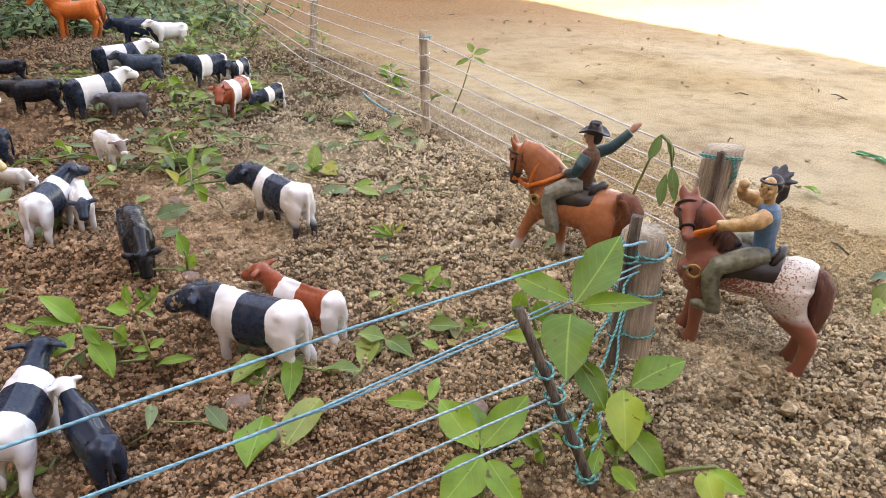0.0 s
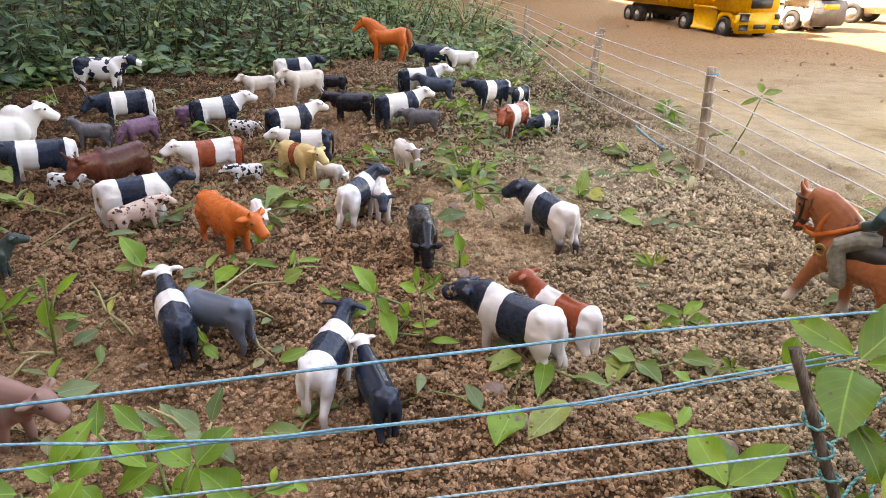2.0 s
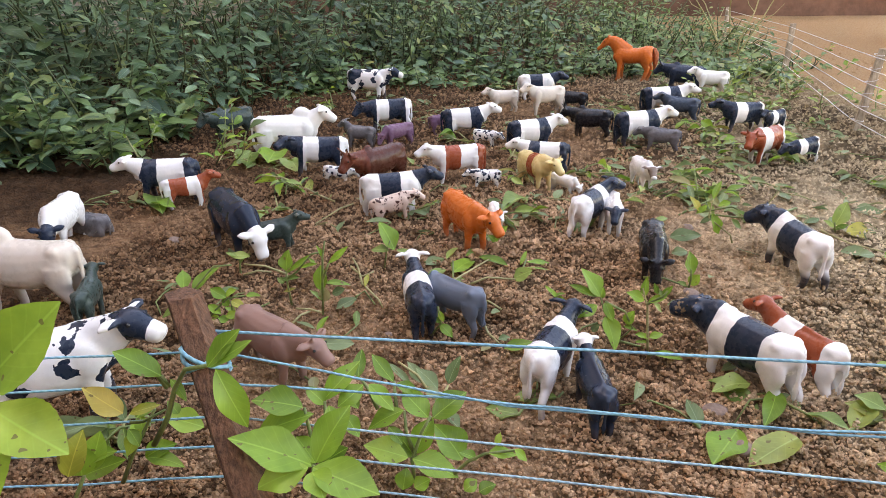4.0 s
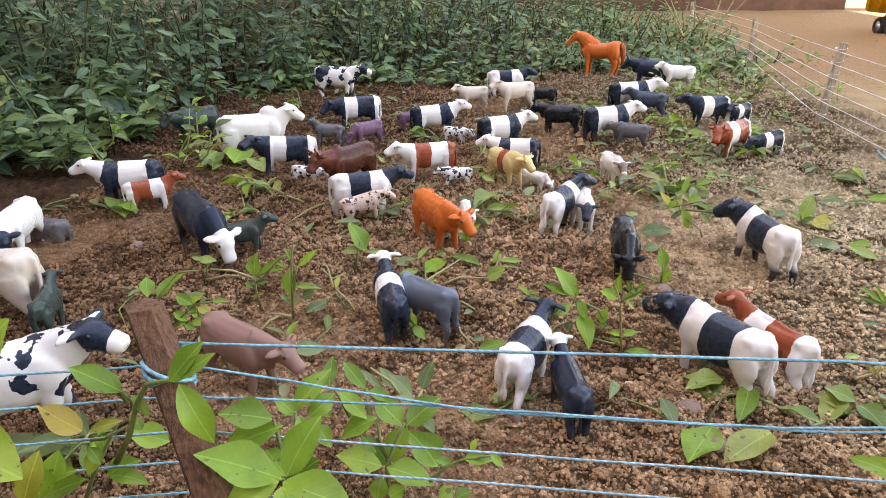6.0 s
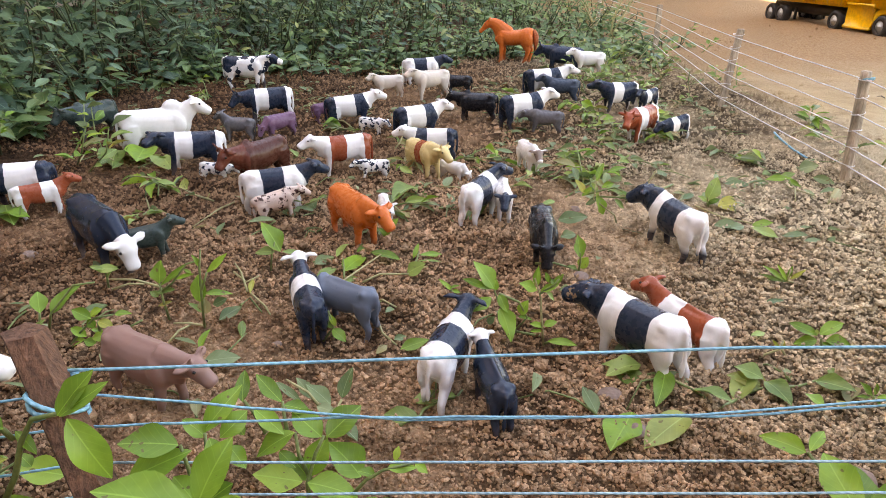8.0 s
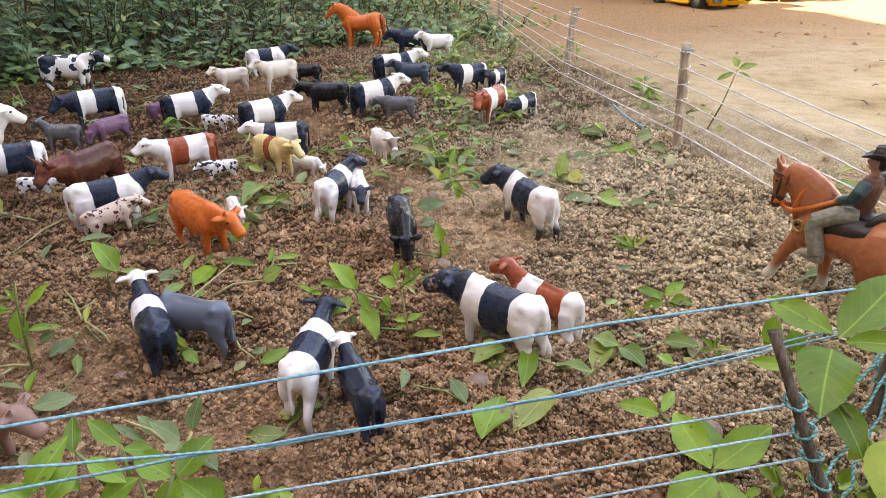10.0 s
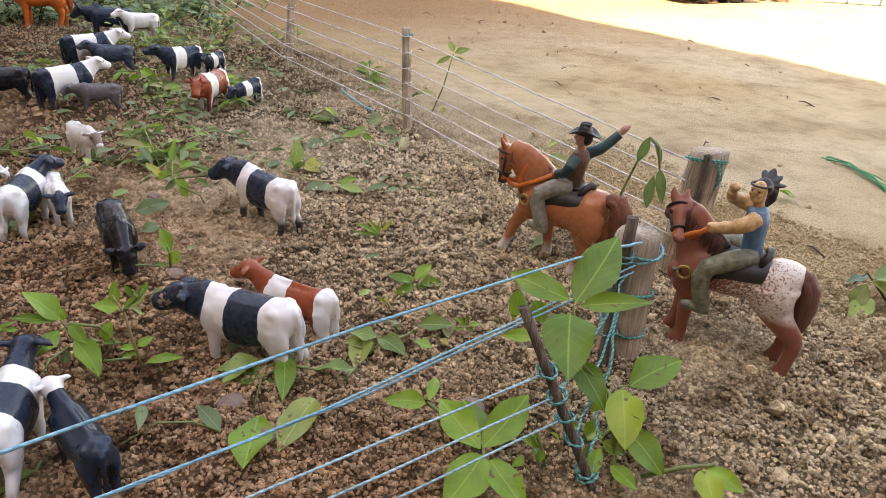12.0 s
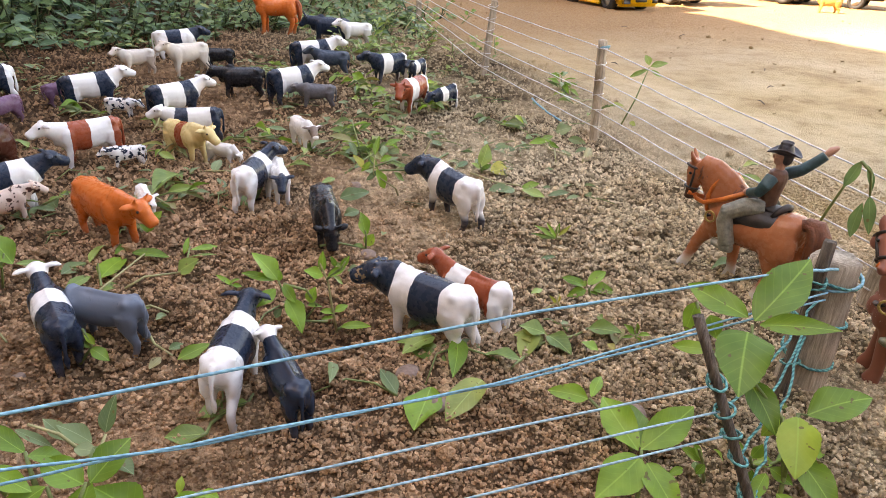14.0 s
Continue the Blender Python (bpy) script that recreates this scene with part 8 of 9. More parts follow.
root = plant("leafy_plant", "bright yellow-green leaf on a thin stem in the soil", "weeds in the pen")
grow(root, LEAF_YELLOW, [((-0.243, 0.467, 0.022), (-0.232, 0.467, 0.016), 0.010)])
grow(root, LEAF, [((-0.241, 0.467, 0.011), (-0.249, 0.467, 0.016), 0.006)])
stalk(root, STEM, [(-0.243, 0.467, 0.003), (-0.243, 0.467, 0.015), (-0.243, 0.467, 0.022)])
stalk(root, STEM, [(-0.238, 0.467, 0.005), (-0.224, 0.467, 0.014), (-0.209, 0.467, 0.022)])

root = plant("leafy_plant", "seedling with one bright rounded leaf standing in the soil", "weeds in the pen")
grow(root, LEAF, [((-0.203, 0.498, 0.038), (-0.202, 0.504, 0.056), 0.015), ((-0.203, 0.498, 0.036), (-0.180, 0.498, 0.056), 0.005)])
grow(root, LEAF_CUT, [((-0.208, 0.498, 0.029), (-0.192, 0.498, 0.033), 0.007), ((-0.206, 0.498, 0.026), (-0.212, 0.498, 0.031), 0.006), ((-0.196, 0.498, 0.021), (-0.209, 0.498, 0.018), 0.004)])
stalk(root, STEM, [(-0.201, 0.498, 0.004), (-0.203, 0.498, 0.023), (-0.203, 0.498, 0.038)])
stalk(root, STEM_PALE, [(-0.203, 0.498, 0.035), (-0.222, 0.498, 0.042), (-0.241, 0.498, 0.043)])
stalk(root, STEM, [(-0.202, 0.498, 0.031), (-0.193, 0.498, 0.038), (-0.179, 0.498, 0.055), (-0.168, 0.498, 0.058)])

root = plant("leafy_plant", "upright green weed with long leaves standing in the soil", "weeds in the pen")
grow(root, LEAF, [((-0.168, 0.483, 0.028), (-0.169, 0.489, 0.049), 0.013), ((-0.159, 0.483, 0.054), (-0.143, 0.483, 0.070), 0.006), ((-0.169, 0.483, 0.053), (-0.185, 0.483, 0.050), 0.004), ((-0.164, 0.483, 0.035), (-0.142, 0.483, 0.038), 0.006), ((-0.164, 0.483, 0.059), (-0.168, 0.483, 0.070), 0.004), ((-0.164, 0.453, 0.003), (-0.158, 0.463, 0.015), 0.007), ((-0.171, 0.483, 0.054), (-0.176, 0.483, 0.058), 0.003)])
grow(root, LEAF_CUT, [((-0.167, 0.483, 0.018), (-0.177, 0.483, 0.028), 0.005)])
grow(root, LEAF_WILT, [((-0.165, 0.483, 0.017), (-0.165, 0.483, 0.031), 0.011), ((-0.158, 0.483, 0.025), (-0.147, 0.483, 0.031), 0.008)])
stalk(root, STEM, [(-0.168, 0.483, 0.004), (-0.166, 0.483, 0.033), (-0.164, 0.483, 0.059), (-0.161, 0.483, 0.074)])
stalk(root, STEM, [(-0.165, 0.483, 0.039), (-0.159, 0.483, 0.054)])
stalk(root, STEM_PALE, [(-0.168, 0.483, 0.006), (-0.180, 0.483, 0.009), (-0.192, 0.483, 0.009)])
stalk(root, STEM_PALE, [(-0.191, 0.463, 0.003), (-0.185, 0.473, 0.008), (-0.179, 0.483, 0.007)])

root = plant("cut_weed", "limp pale weed with a curled leaf on the soil", "weeds in the pen")
grow(root, LEAF_WILT, [((-0.158, 0.491, 0.006), (-0.142, 0.506, 0.012), 0.011)])
grow(root, LEAF_CUT, [((-0.133, 0.461, 0.007), (-0.137, 0.486, 0.010), 0.007)])
grow(root, LEAF_YELLOW, [((-0.142, 0.535, 0.007), (-0.144, 0.562, 0.010), 0.005)])
stalk(root, STEM, [(-0.143, 0.505, 0.012), (-0.141, 0.529, 0.006), (-0.125, 0.501, 0.007)])
stalk(root, STEM_PALE, [(-0.165, 0.574, 0.010), (-0.150, 0.558, 0.007), (-0.141, 0.570, 0.007)])
stalk(root, STEM_PALE, [(-0.145, 0.539, 0.007), (-0.155, 0.562, 0.016), (-0.162, 0.572, 0.020)])
stalk(root, STEM_PALE, [(-0.141, 0.535, 0.007), (-0.124, 0.511, 0.007), (-0.117, 0.496, 0.007)])

root = plant("cut_weed", "large pale spotted leaf lying on the soil beside the brown bull", "weeds in the pen")
grow(root, LEAF_WILT, [((-0.151, 0.421, 0.012), (-0.127, 0.433, 0.008), 0.013)])

root = plant("leafy_plant", "small grey-green weed under the muzzle of a toy cow", "weeds in the pen")
grow(root, LEAF_CUT, [((-0.280, 0.553, 0.026), (-0.260, 0.553, 0.027), 0.009), ((-0.273, 0.553, 0.026), (-0.284, 0.553, 0.030), 0.005), ((-0.272, 0.553, 0.016), (-0.262, 0.553, 0.030), 0.005)])
stalk(root, STEM, [(-0.272, 0.553, 0.005), (-0.271, 0.553, 0.019), (-0.272, 0.553, 0.026)])
stalk(root, STEM_PALE, [(-0.271, 0.553, 0.005), (-0.253, 0.553, 0.011), (-0.240, 0.553, 0.010)])

root = plant("leafy_plant", "green seedling with one tall leaf standing in the soil", "weeds in the pen")
grow(root, LEAF, [((-0.123, 0.589, 0.023), (-0.138, 0.597, 0.051), 0.019)])
grow(root, LEAF_CUT, [((-0.128, 0.589, 0.023), (-0.147, 0.589, 0.023), 0.010), ((-0.121, 0.589, 0.023), (-0.097, 0.589, 0.019), 0.008)])
stalk(root, STEM, [(-0.134, 0.589, 0.003), (-0.131, 0.589, 0.021), (-0.127, 0.589, 0.033)])

root = plant("cut_weed", "pulled-up weed with broad leaves lying under the orange toy cow", "weeds in the pen")
grow(root, LEAF_WILT, [((-0.092, 0.592, 0.007), (-0.075, 0.613, 0.007), 0.012)])
grow(root, LEAF_CUT, [((-0.087, 0.564, 0.007), (-0.069, 0.584, 0.007), 0.009), ((-0.072, 0.608, 0.007), (-0.063, 0.655, 0.007), 0.009), ((-0.060, 0.551, 0.007), (-0.047, 0.565, 0.007), 0.007)])
grow(root, LEAF, [((-0.062, 0.575, 0.007), (-0.044, 0.617, 0.007), 0.020), ((-0.039, 0.617, 0.007), (-0.009, 0.605, 0.007), 0.011), ((-0.053, 0.618, 0.007), (-0.042, 0.639, 0.007), 0.008)])
stalk(root, STEM_PALE, [(-0.071, 0.531, 0.007), (-0.061, 0.544, 0.012), (-0.044, 0.573, 0.012), (-0.028, 0.605, 0.010)])
stalk(root, STEM, [(-0.060, 0.554, 0.007), (-0.064, 0.593, 0.012)])
stalk(root, STEM, [(-0.075, 0.607, 0.007), (-0.094, 0.598, 0.007)])

root = plant("cut_weed", "pulled-up weed with narrow leaves lying on the soil", "weeds in the pen")
grow(root, LEAF_CUT, [((-0.002, 0.568, 0.007), (0.014, 0.561, 0.020), 0.014), ((0.008, 0.594, 0.007), (0.032, 0.597, 0.007), 0.003), ((0.010, 0.573, 0.007), (0.017, 0.586, 0.007), 0.005)])
grow(root, LEAF, [((0.010, 0.597, 0.012), (0.035, 0.615, 0.006), 0.007), ((0.004, 0.600, 0.007), (0.010, 0.609, 0.020), 0.005)])
stalk(root, STEM_PALE, [(-0.043, 0.551, 0.007), (-0.028, 0.561, 0.010), (0.001, 0.566, 0.007)])
stalk(root, STEM, [(0.001, 0.566, 0.007), (0.007, 0.585, 0.012), (0.010, 0.598, 0.015)])

root = plant("leafy_plant", "dark green leaf standing beside the orange toy cow", "weeds in the pen")
grow(root, LEAF, [((-0.027, 0.661, 0.006), (-0.012, 0.665, 0.025), 0.015), ((-0.024, 0.661, 0.007), (-0.031, 0.661, 0.015), 0.007)])

root = plant("leafy_plant", "small two-leaved seedling beside the grey toy calf", "weeds in the pen")
grow(root, LEAF, [((-0.061, 0.457, 0.015), (-0.050, 0.445, 0.011), 0.009), ((-0.063, 0.457, 0.028), (-0.057, 0.457, 0.017), 0.005), ((-0.060, 0.457, 0.016), (-0.067, 0.457, 0.021), 0.005)])
stalk(root, STEM, [(-0.069, 0.457, 0.004), (-0.060, 0.457, 0.016), (-0.063, 0.457, 0.031)])

root = plant("cut_weed", "pulled-up weed with pale and dark leaves on the soil", "weeds in the pen")
grow(root, LEAF, [((-0.008, 0.437, 0.007), (0.014, 0.440, 0.014), 0.010)])
grow(root, LEAF_WILT, [((-0.026, 0.432, 0.007), (-0.018, 0.440, 0.010), 0.007), ((-0.013, 0.451, 0.007), (-0.003, 0.457, 0.007), 0.006), ((-0.021, 0.494, 0.007), (-0.013, 0.503, 0.007), 0.006)])
grow(root, LEAF_CUT, [((-0.034, 0.508, 0.010), (-0.024, 0.515, 0.007), 0.004)])
stalk(root, STEM_PALE, [(-0.029, 0.489, 0.007), (-0.022, 0.461, 0.007), (-0.011, 0.443, 0.007)])
stalk(root, STEM_PALE, [(-0.041, 0.515, 0.007), (-0.024, 0.515, 0.008), (-0.012, 0.503, 0.007)])

root = plant("leafy_plant", "tiny yellow-green seedling in the soil", "weeds in the pen")
grow(root, LEAF, [((0.038, 0.534, 0.005), (0.027, 0.534, 0.017), 0.005), ((0.038, 0.534, 0.005), (0.046, 0.534, 0.003), 0.004), ((0.035, 0.534, 0.006), (0.044, 0.534, 0.011), 0.004)])
stalk(root, STEM, [(0.038, 0.534, 0.003), (0.037, 0.534, 0.006)])

root = plant("leafy_plant", "broad-leaved green weed leaning over the soil between toy cows", "weeds in the pen")
grow(root, LEAF, [((0.065, 0.455, 0.047), (0.051, 0.463, 0.068), 0.015), ((0.063, 0.455, 0.047), (0.042, 0.455, 0.058), 0.007), ((0.066, 0.455, 0.046), (0.067, 0.455, 0.055), 0.004), ((0.063, 0.455, 0.040), (0.048, 0.443, 0.037), 0.010), ((0.069, 0.455, 0.043), (0.075, 0.445, 0.032), 0.008), ((0.070, 0.455, 0.030), (0.078, 0.435, 0.013), 0.015), ((0.087, 0.455, 0.024), (0.091, 0.455, 0.036), 0.009), ((0.085, 0.455, 0.022), (0.097, 0.455, 0.020), 0.004)])
grow(root, LEAF_WILT, [((0.061, 0.455, 0.016), (0.066, 0.455, 0.023), 0.006)])
stalk(root, STEM, [(0.082, 0.455, 0.008), (0.074, 0.455, 0.025), (0.068, 0.455, 0.038), (0.065, 0.455, 0.047)])
stalk(root, STEM, [(0.069, 0.455, 0.043), (0.085, 0.455, 0.035), (0.092, 0.455, 0.021), (0.082, 0.455, 0.009)])
stalk(root, STEM, [(0.082, 0.455, 0.009), (0.106, 0.455, 0.003)])

root = plant("leafy_plant", "slender pale-stemmed weed with small leaves standing in the soil", "weeds in the pen")
grow(root, LEAF, [((0.095, 0.440, 0.053), (0.082, 0.440, 0.060), 0.009), ((0.095, 0.440, 0.057), (0.095, 0.440, 0.072), 0.006), ((0.098, 0.440, 0.052), (0.111, 0.440, 0.058), 0.006), ((0.104, 0.440, 0.059), (0.101, 0.440, 0.067), 0.004), ((0.108, 0.440, 0.057), (0.114, 0.440, 0.066), 0.005), ((0.102, 0.440, 0.021), (0.092, 0.440, 0.025), 0.006), ((0.102, 0.440, 0.022), (0.112, 0.440, 0.026), 0.006), ((0.106, 0.440, 0.008), (0.125, 0.430, 0.013), 0.007), ((0.102, 0.440, 0.017), (0.092, 0.440, 0.018), 0.004)])
grow(root, LEAF_CUT, [((0.109, 0.440, 0.057), (0.104, 0.440, 0.062), 0.004), ((0.102, 0.440, 0.051), (0.110, 0.440, 0.044), 0.005)])
stalk(root, STEM_PALE, [(0.103, 0.440, 0.004), (0.100, 0.440, 0.028), (0.098, 0.440, 0.048), (0.093, 0.440, 0.063)])
stalk(root, STEM, [(0.097, 0.440, 0.050), (0.108, 0.440, 0.057), (0.111, 0.440, 0.062)])
stalk(root, STEM, [(0.103, 0.440, 0.006), (0.112, 0.440, 0.009), (0.121, 0.440, 0.008)])

root = plant("cut_weed", "pale leaf lying in front of the toy bull", "weeds in the pen")
grow(root, LEAF_WILT, [((0.134, 0.526, 0.007), (0.147, 0.522, 0.007), 0.010)])

root = plant("leafy_plant", "seedling with two upright leaves behind the small black bull", "weeds in the pen")
grow(root, LEAF, [((0.164, 0.571, 0.006), (0.171, 0.571, 0.017), 0.011), ((0.164, 0.571, 0.016), (0.162, 0.577, 0.038), 0.012)])
grow(root, LEAF_CUT, [((0.161, 0.571, 0.005), (0.152, 0.571, 0.009), 0.005)])
stalk(root, STEM, [(0.163, 0.571, 0.003), (0.164, 0.571, 0.013), (0.163, 0.571, 0.022)])
stalk(root, STEM, [(0.120, 0.571, 0.012), (0.139, 0.571, 0.012), (0.162, 0.571, 0.004)])

root = plant("cut_weed", "broad pale leaves lying beside the small black bull", "weeds in the pen")
grow(root, LEAF_WILT, [((0.169, 0.692, 0.007), (0.208, 0.705, 0.007), 0.016), ((0.161, 0.644, 0.007), (0.182, 0.655, 0.007), 0.011)])
grow(root, LEAF_CUT, [((0.161, 0.744, 0.007), (0.181, 0.759, 0.007), 0.008)])

root = plant("leafy_plant", "tangled green weed with thin stems in the middle of the pen", "weeds in the pen")
grow(root, LEAF, [((0.210, 0.691, 0.036), (0.222, 0.691, 0.013), 0.015), ((0.209, 0.691, 0.053), (0.217, 0.701, 0.072), 0.007), ((0.236, 0.691, 0.039), (0.253, 0.691, 0.032), 0.007), ((0.221, 0.691, 0.063), (0.239, 0.691, 0.071), 0.007), ((0.204, 0.691, 0.046), (0.193, 0.691, 0.036), 0.007), ((0.215, 0.691, 0.045), (0.228, 0.691, 0.051), 0.008)])
grow(root, LEAF_YELLOW, [((0.196, 0.691, 0.039), (0.188, 0.701, 0.053), 0.009)])
grow(root, LEAF_WILT, [((0.199, 0.691, 0.025), (0.213, 0.691, 0.036), 0.006)])
grow(root, LEAF_CUT, [((0.231, 0.691, 0.031), (0.244, 0.691, 0.020), 0.007)])
stalk(root, STEM_PALE, [(0.236, 0.691, 0.003), (0.233, 0.691, 0.012), (0.207, 0.691, 0.032), (0.209, 0.691, 0.053)])
stalk(root, STEM, [(0.199, 0.691, 0.038), (0.231, 0.697, 0.043), (0.256, 0.691, 0.034)])
stalk(root, STEM, [(0.214, 0.691, 0.035), (0.249, 0.691, 0.032), (0.260, 0.691, 0.028)])
stalk(root, STEM_PALE, [(0.255, 0.691, 0.032), (0.268, 0.691, 0.053), (0.274, 0.691, 0.064)])

root = plant("leafy_plant", "seedling with one upright pale leaf behind the toy cow", "weeds in the pen")
grow(root, LEAF_CUT, [((0.359, 0.735, 0.011), (0.371, 0.741, 0.038), 0.018), ((0.361, 0.735, 0.008), (0.348, 0.735, 0.018), 0.007)])
grow(root, LEAF, [((0.359, 0.735, 0.006), (0.375, 0.735, 0.013), 0.007)])
stalk(root, STEM, [(0.362, 0.735, 0.003), (0.359, 0.735, 0.015)])

root = plant("cut_weed", "rounded olive-yellow leaf and a pale stem lying on the soil", "weeds in the pen")
grow(root, LEAF_YELLOW, [((0.369, 0.725, 0.007), (0.402, 0.739, 0.007), 0.021)])
grow(root, LEAF_WILT, [((0.413, 0.806, 0.007), (0.450, 0.807, 0.007), 0.013), ((0.352, 0.657, 0.007), (0.374, 0.666, 0.007), 0.010)])
grow(root, LEAF_CUT, [((0.377, 0.659, 0.007), (0.394, 0.634, 0.007), 0.013)])
grow(root, LEAF, [((0.380, 0.664, 0.007), (0.399, 0.657, 0.014), 0.010)])
stalk(root, STEM_PALE, [(0.343, 0.728, 0.007), (0.359, 0.689, 0.007), (0.392, 0.663, 0.007)])

root = plant("cut_weed", "limp green and pale weed lying beside the fence post", "weeds in the pen")
grow(root, LEAF, [((0.476, 0.820, 0.007), (0.505, 0.808, 0.014), 0.010), ((0.500, 0.822, 0.007), (0.510, 0.796, 0.007), 0.009)])
grow(root, LEAF_WILT, [((0.503, 0.830, 0.012), (0.502, 0.869, 0.007), 0.008), ((0.471, 0.834, 0.007), (0.460, 0.793, 0.007), 0.010)])
grow(root, LEAF_CUT, [((0.502, 0.830, 0.007), (0.523, 0.832, 0.012), 0.009), ((0.482, 0.841, 0.007), (0.503, 0.855, 0.007), 0.010)])
stalk(root, STEM_PALE, [(0.502, 0.834, 0.007), (0.490, 0.788, 0.007), (0.505, 0.752, 0.007)])
stalk(root, STEM_PALE, [(0.497, 0.785, 0.007), (0.470, 0.736, 0.007)])

root = plant("cut_weed", "broad folded pale leaves lying at the foot of the post", "weeds in the pen")
grow(root, LEAF_WILT, [((0.545, 0.861, 0.007), (0.566, 0.852, 0.016), 0.019), ((0.544, 0.825, 0.007), (0.559, 0.801, 0.007), 0.012), ((0.545, 0.769, 0.010), (0.509, 0.725, 0.007), 0.012), ((0.504, 0.781, 0.007), (0.506, 0.743, 0.007), 0.007)])

root = plant("leafy_plant", "dark tuft of narrow leaves in the soil", "weeds in the pen")
grow(root, LEAF_CUT, [((0.348, 0.532, 0.005), (0.320, 0.532, 0.016), 0.004), ((0.348, 0.532, 0.005), (0.330, 0.532, 0.009), 0.003)])
grow(root, LEAF, [((0.348, 0.532, 0.005), (0.323, 0.532, 0.024), 0.005), ((0.348, 0.532, 0.006), (0.337, 0.532, 0.023), 0.004), ((0.348, 0.532, 0.009), (0.349, 0.532, 0.021), 0.004)])
grow(root, LEAF_YELLOW, [((0.350, 0.532, 0.008), (0.364, 0.532, 0.018), 0.004)])
stalk(root, STEM_PALE, [(0.358, 0.532, 0.003), (0.348, 0.532, 0.006), (0.349, 0.532, 0.018)])

root = plant("cut_weed", "single pale leaf lying on the soil", "weeds in the pen")
grow(root, LEAF_WILT, [((0.306, 0.491, 0.007), (0.327, 0.497, 0.007), 0.006)])

root = plant("cut_weed", "grey-green leaf lying on the soil", "weeds in the pen")
grow(root, LEAF_CUT, [((0.268, 0.440, 0.007), (0.283, 0.446, 0.007), 0.006)])

root = plant("leafy_plant", "five-leaved green seedling in the soil beyond the blue string", "weeds in the pen")
grow(root, LEAF, [((0.313, 0.428, 0.014), (0.290, 0.428, 0.026), 0.009), ((0.315, 0.428, 0.014), (0.331, 0.428, 0.025), 0.011), ((0.321, 0.428, 0.008), (0.347, 0.428, 0.003), 0.011), ((0.314, 0.428, 0.009), (0.297, 0.428, 0.007), 0.009), ((0.318, 0.428, 0.006), (0.329, 0.428, 0.003), 0.004)])
grow(root, LEAF_CUT, [((0.311, 0.428, 0.019), (0.313, 0.428, 0.012), 0.004)])
stalk(root, STEM, [(0.319, 0.428, 0.003), (0.317, 0.428, 0.010)])

root = plant("leafy_plant", "small bright green seedling in the soil", "weeds in the pen")
grow(root, LEAF, [((0.310, 0.356, 0.010), (0.299, 0.356, 0.022), 0.005), ((0.311, 0.356, 0.011), (0.311, 0.356, 0.020), 0.004), ((0.313, 0.356, 0.009), (0.326, 0.356, 0.008), 0.004), ((0.309, 0.356, 0.009), (0.299, 0.356, 0.012), 0.003), ((0.312, 0.356, 0.007), (0.318, 0.356, 0.003), 0.003)])
stalk(root, STEM, [(0.311, 0.356, 0.004), (0.311, 0.356, 0.010)])

root = plant("cut_weed", "small dark leaf lying on the soil", "weeds in the pen")
grow(root, LEAF_CUT, [((0.303, 0.394, 0.007), (0.302, 0.383, 0.007), 0.006), ((0.286, 0.357, 0.007), (0.288, 0.349, 0.007), 0.006)])

root = plant("leafy_plant", "thin yellowish sprout in the soil", "weeds in the pen")
grow(root, LEAF_YELLOW, [((0.278, 0.416, 0.009), (0.271, 0.416, 0.018), 0.003), ((0.279, 0.416, 0.009), (0.280, 0.416, 0.018), 0.003)])
stalk(root, STEM_PALE, [(0.263, 0.416, 0.003), (0.268, 0.416, 0.006), (0.278, 0.416, 0.010), (0.279, 0.416, 0.017)])
stalk(root, STEM_PALE, [(0.279, 0.416, 0.010), (0.284, 0.416, 0.003)])

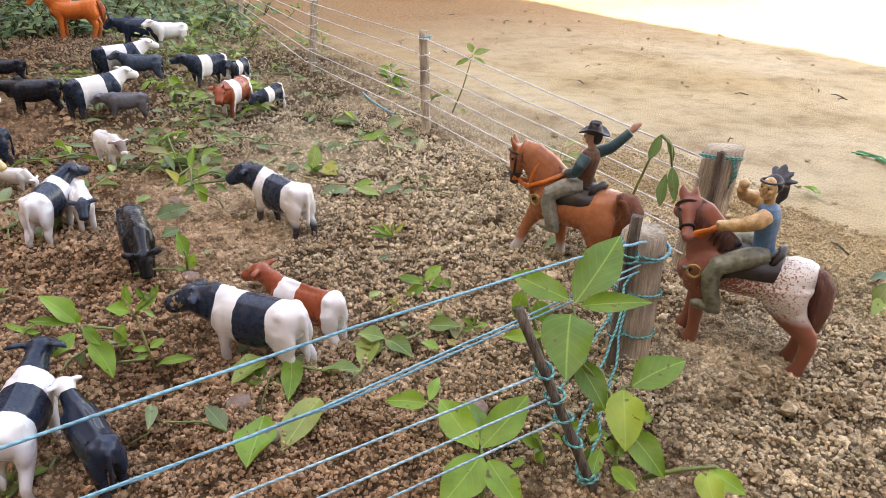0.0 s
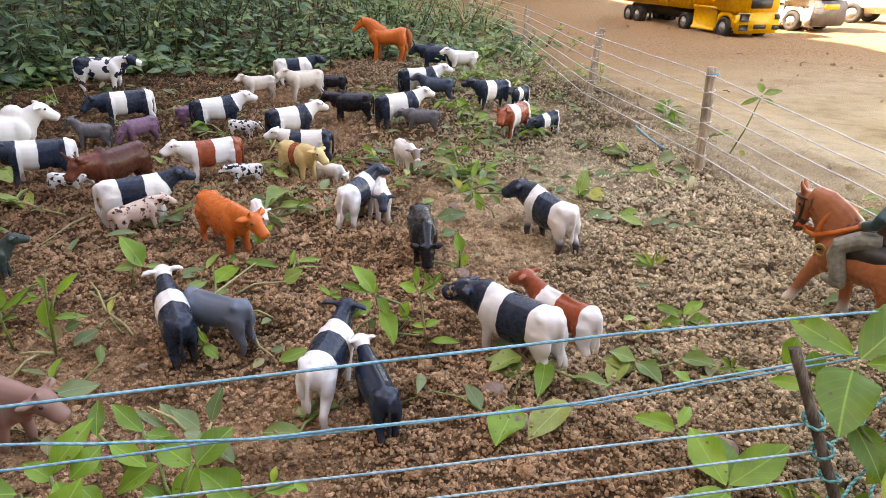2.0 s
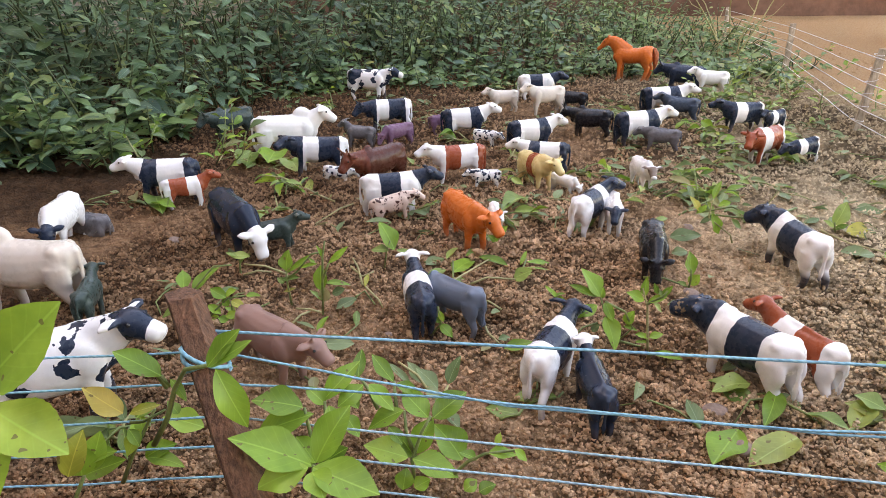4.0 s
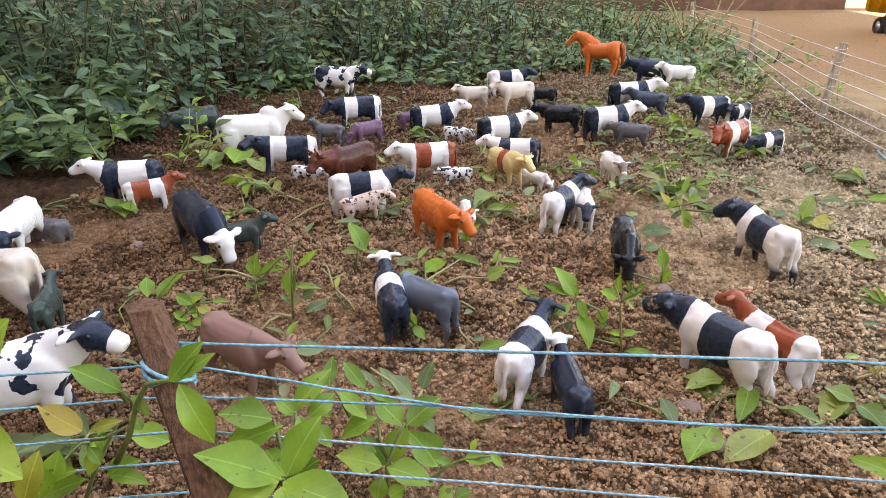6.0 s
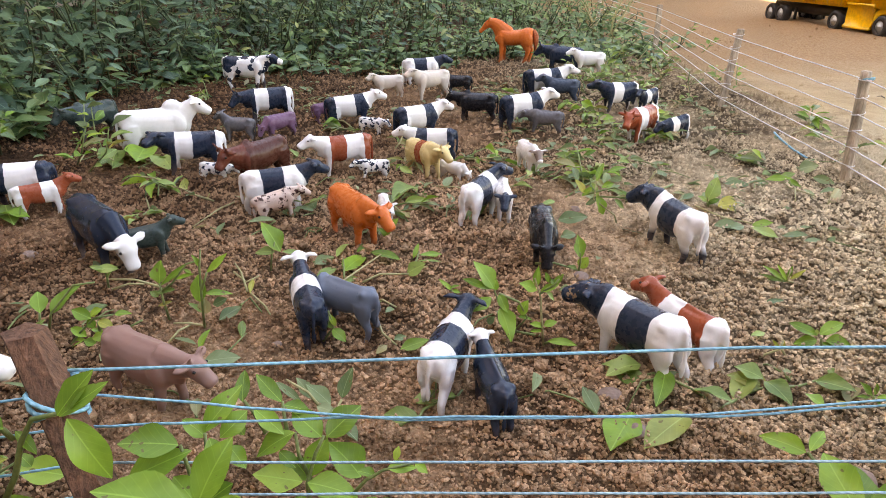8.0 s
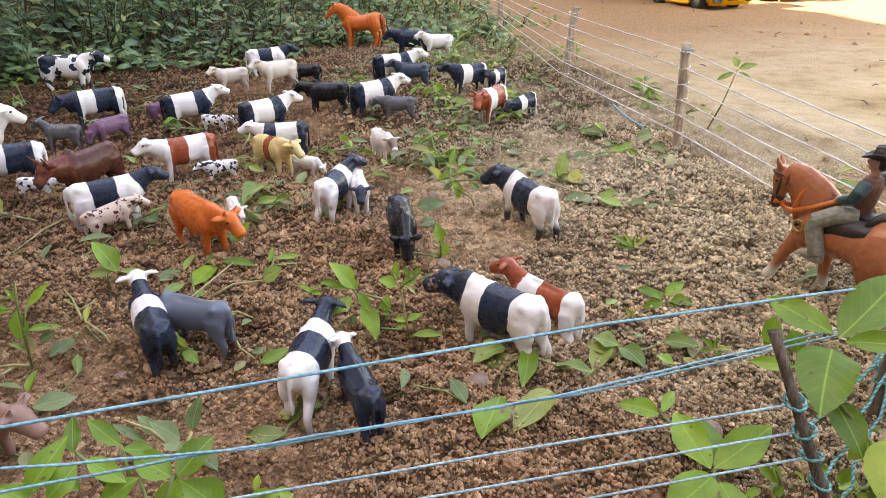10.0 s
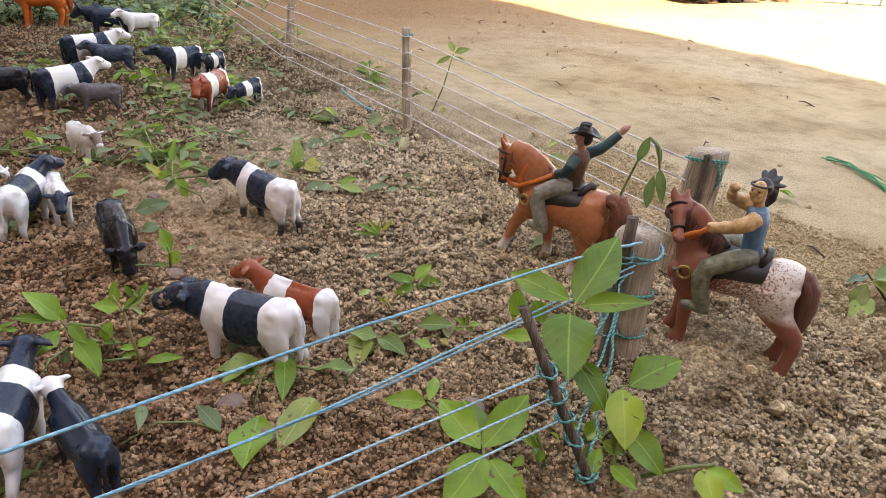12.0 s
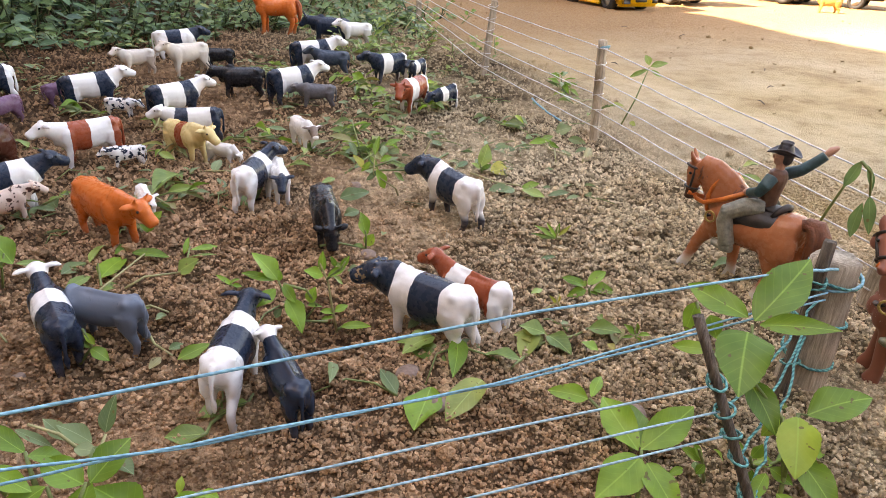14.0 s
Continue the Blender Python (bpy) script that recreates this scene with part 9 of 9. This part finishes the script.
root = plant("leafy_plant", "low weed with small green leaves round the thin stake", "weeds along the fence")
grow(root, LEAF, [((0.259, 0.231, 0.016), (0.244, 0.231, 0.030), 0.006), ((0.260, 0.231, 0.017), (0.252, 0.231, 0.031), 0.005), ((0.251, 0.221, 0.025), (0.246, 0.221, 0.020), 0.005), ((0.294, 0.225, 0.008), (0.317, 0.225, 0.004), 0.008), ((0.294, 0.227, 0.010), (0.302, 0.227, 0.018), 0.007), ((0.284, 0.217, 0.014), (0.283, 0.217, 0.004), 0.006), ((0.314, 0.225, 0.004), (0.342, 0.225, 0.004), 0.008), ((0.331, 0.221, 0.004), (0.355, 0.221, 0.004), 0.008), ((0.292, 0.231, 0.014), (0.279, 0.231, 0.024), 0.005), ((0.267, 0.231, 0.022), (0.282, 0.231, 0.008), 0.004), ((0.245, 0.229, 0.017), (0.236, 0.229, 0.016), 0.005)])
stalk(root, STEM, [(0.259, 0.225, 0.006), (0.253, 0.225, 0.024), (0.248, 0.225, 0.033)])
stalk(root, STEM, [(0.306, 0.225, 0.002), (0.295, 0.225, 0.005), (0.291, 0.225, 0.014)])
stalk(root, STEM, [(0.306, 0.225, 0.002), (0.317, 0.225, 0.002), (0.338, 0.225, 0.002)])



def dry_brush(x, y, seed):
    """A bare bush of thin dead stems."""
    rng = random.Random(seed)
    root = plant("dry_bush", "bare bush of thin pale dead twigs by the fence")
    for k in range(5):
        p = Vector((x + rng.uniform(-.05, .05), y + rng.uniform(-.06, .06), 0))
        pts = [p]
        d = Vector((rng.uniform(-.3, .3), rng.uniform(-.3, .3), 1))
        for i in range(4):
            d = (d + Vector((rng.uniform(-.35, .35), rng.uniform(-.35, .35), 0))).normalized()
            pts.append(pts[-1] + d * rng.uniform(0.05, 0.10))
        bm = bmesh.new()
        tube(bm, pts, [0.0032, 0.0026, 0.0021, 0.0016, 0.0009], 6)
        for i in (1, 2, 3):
            s = Vector((rng.uniform(-1, 1), rng.uniform(-1, 1), 0.5)).normalized()
            tube(bm, [pts[i], pts[i] + s * 0.04, pts[i] + s * 0.07 + Vector((0, 0, 0.02))], [0.0015, 0.0011, 0.0006], 5)
        part("branch", bm, STEM_PALE, root)


dry_brush(0.66, 2.38, 2)
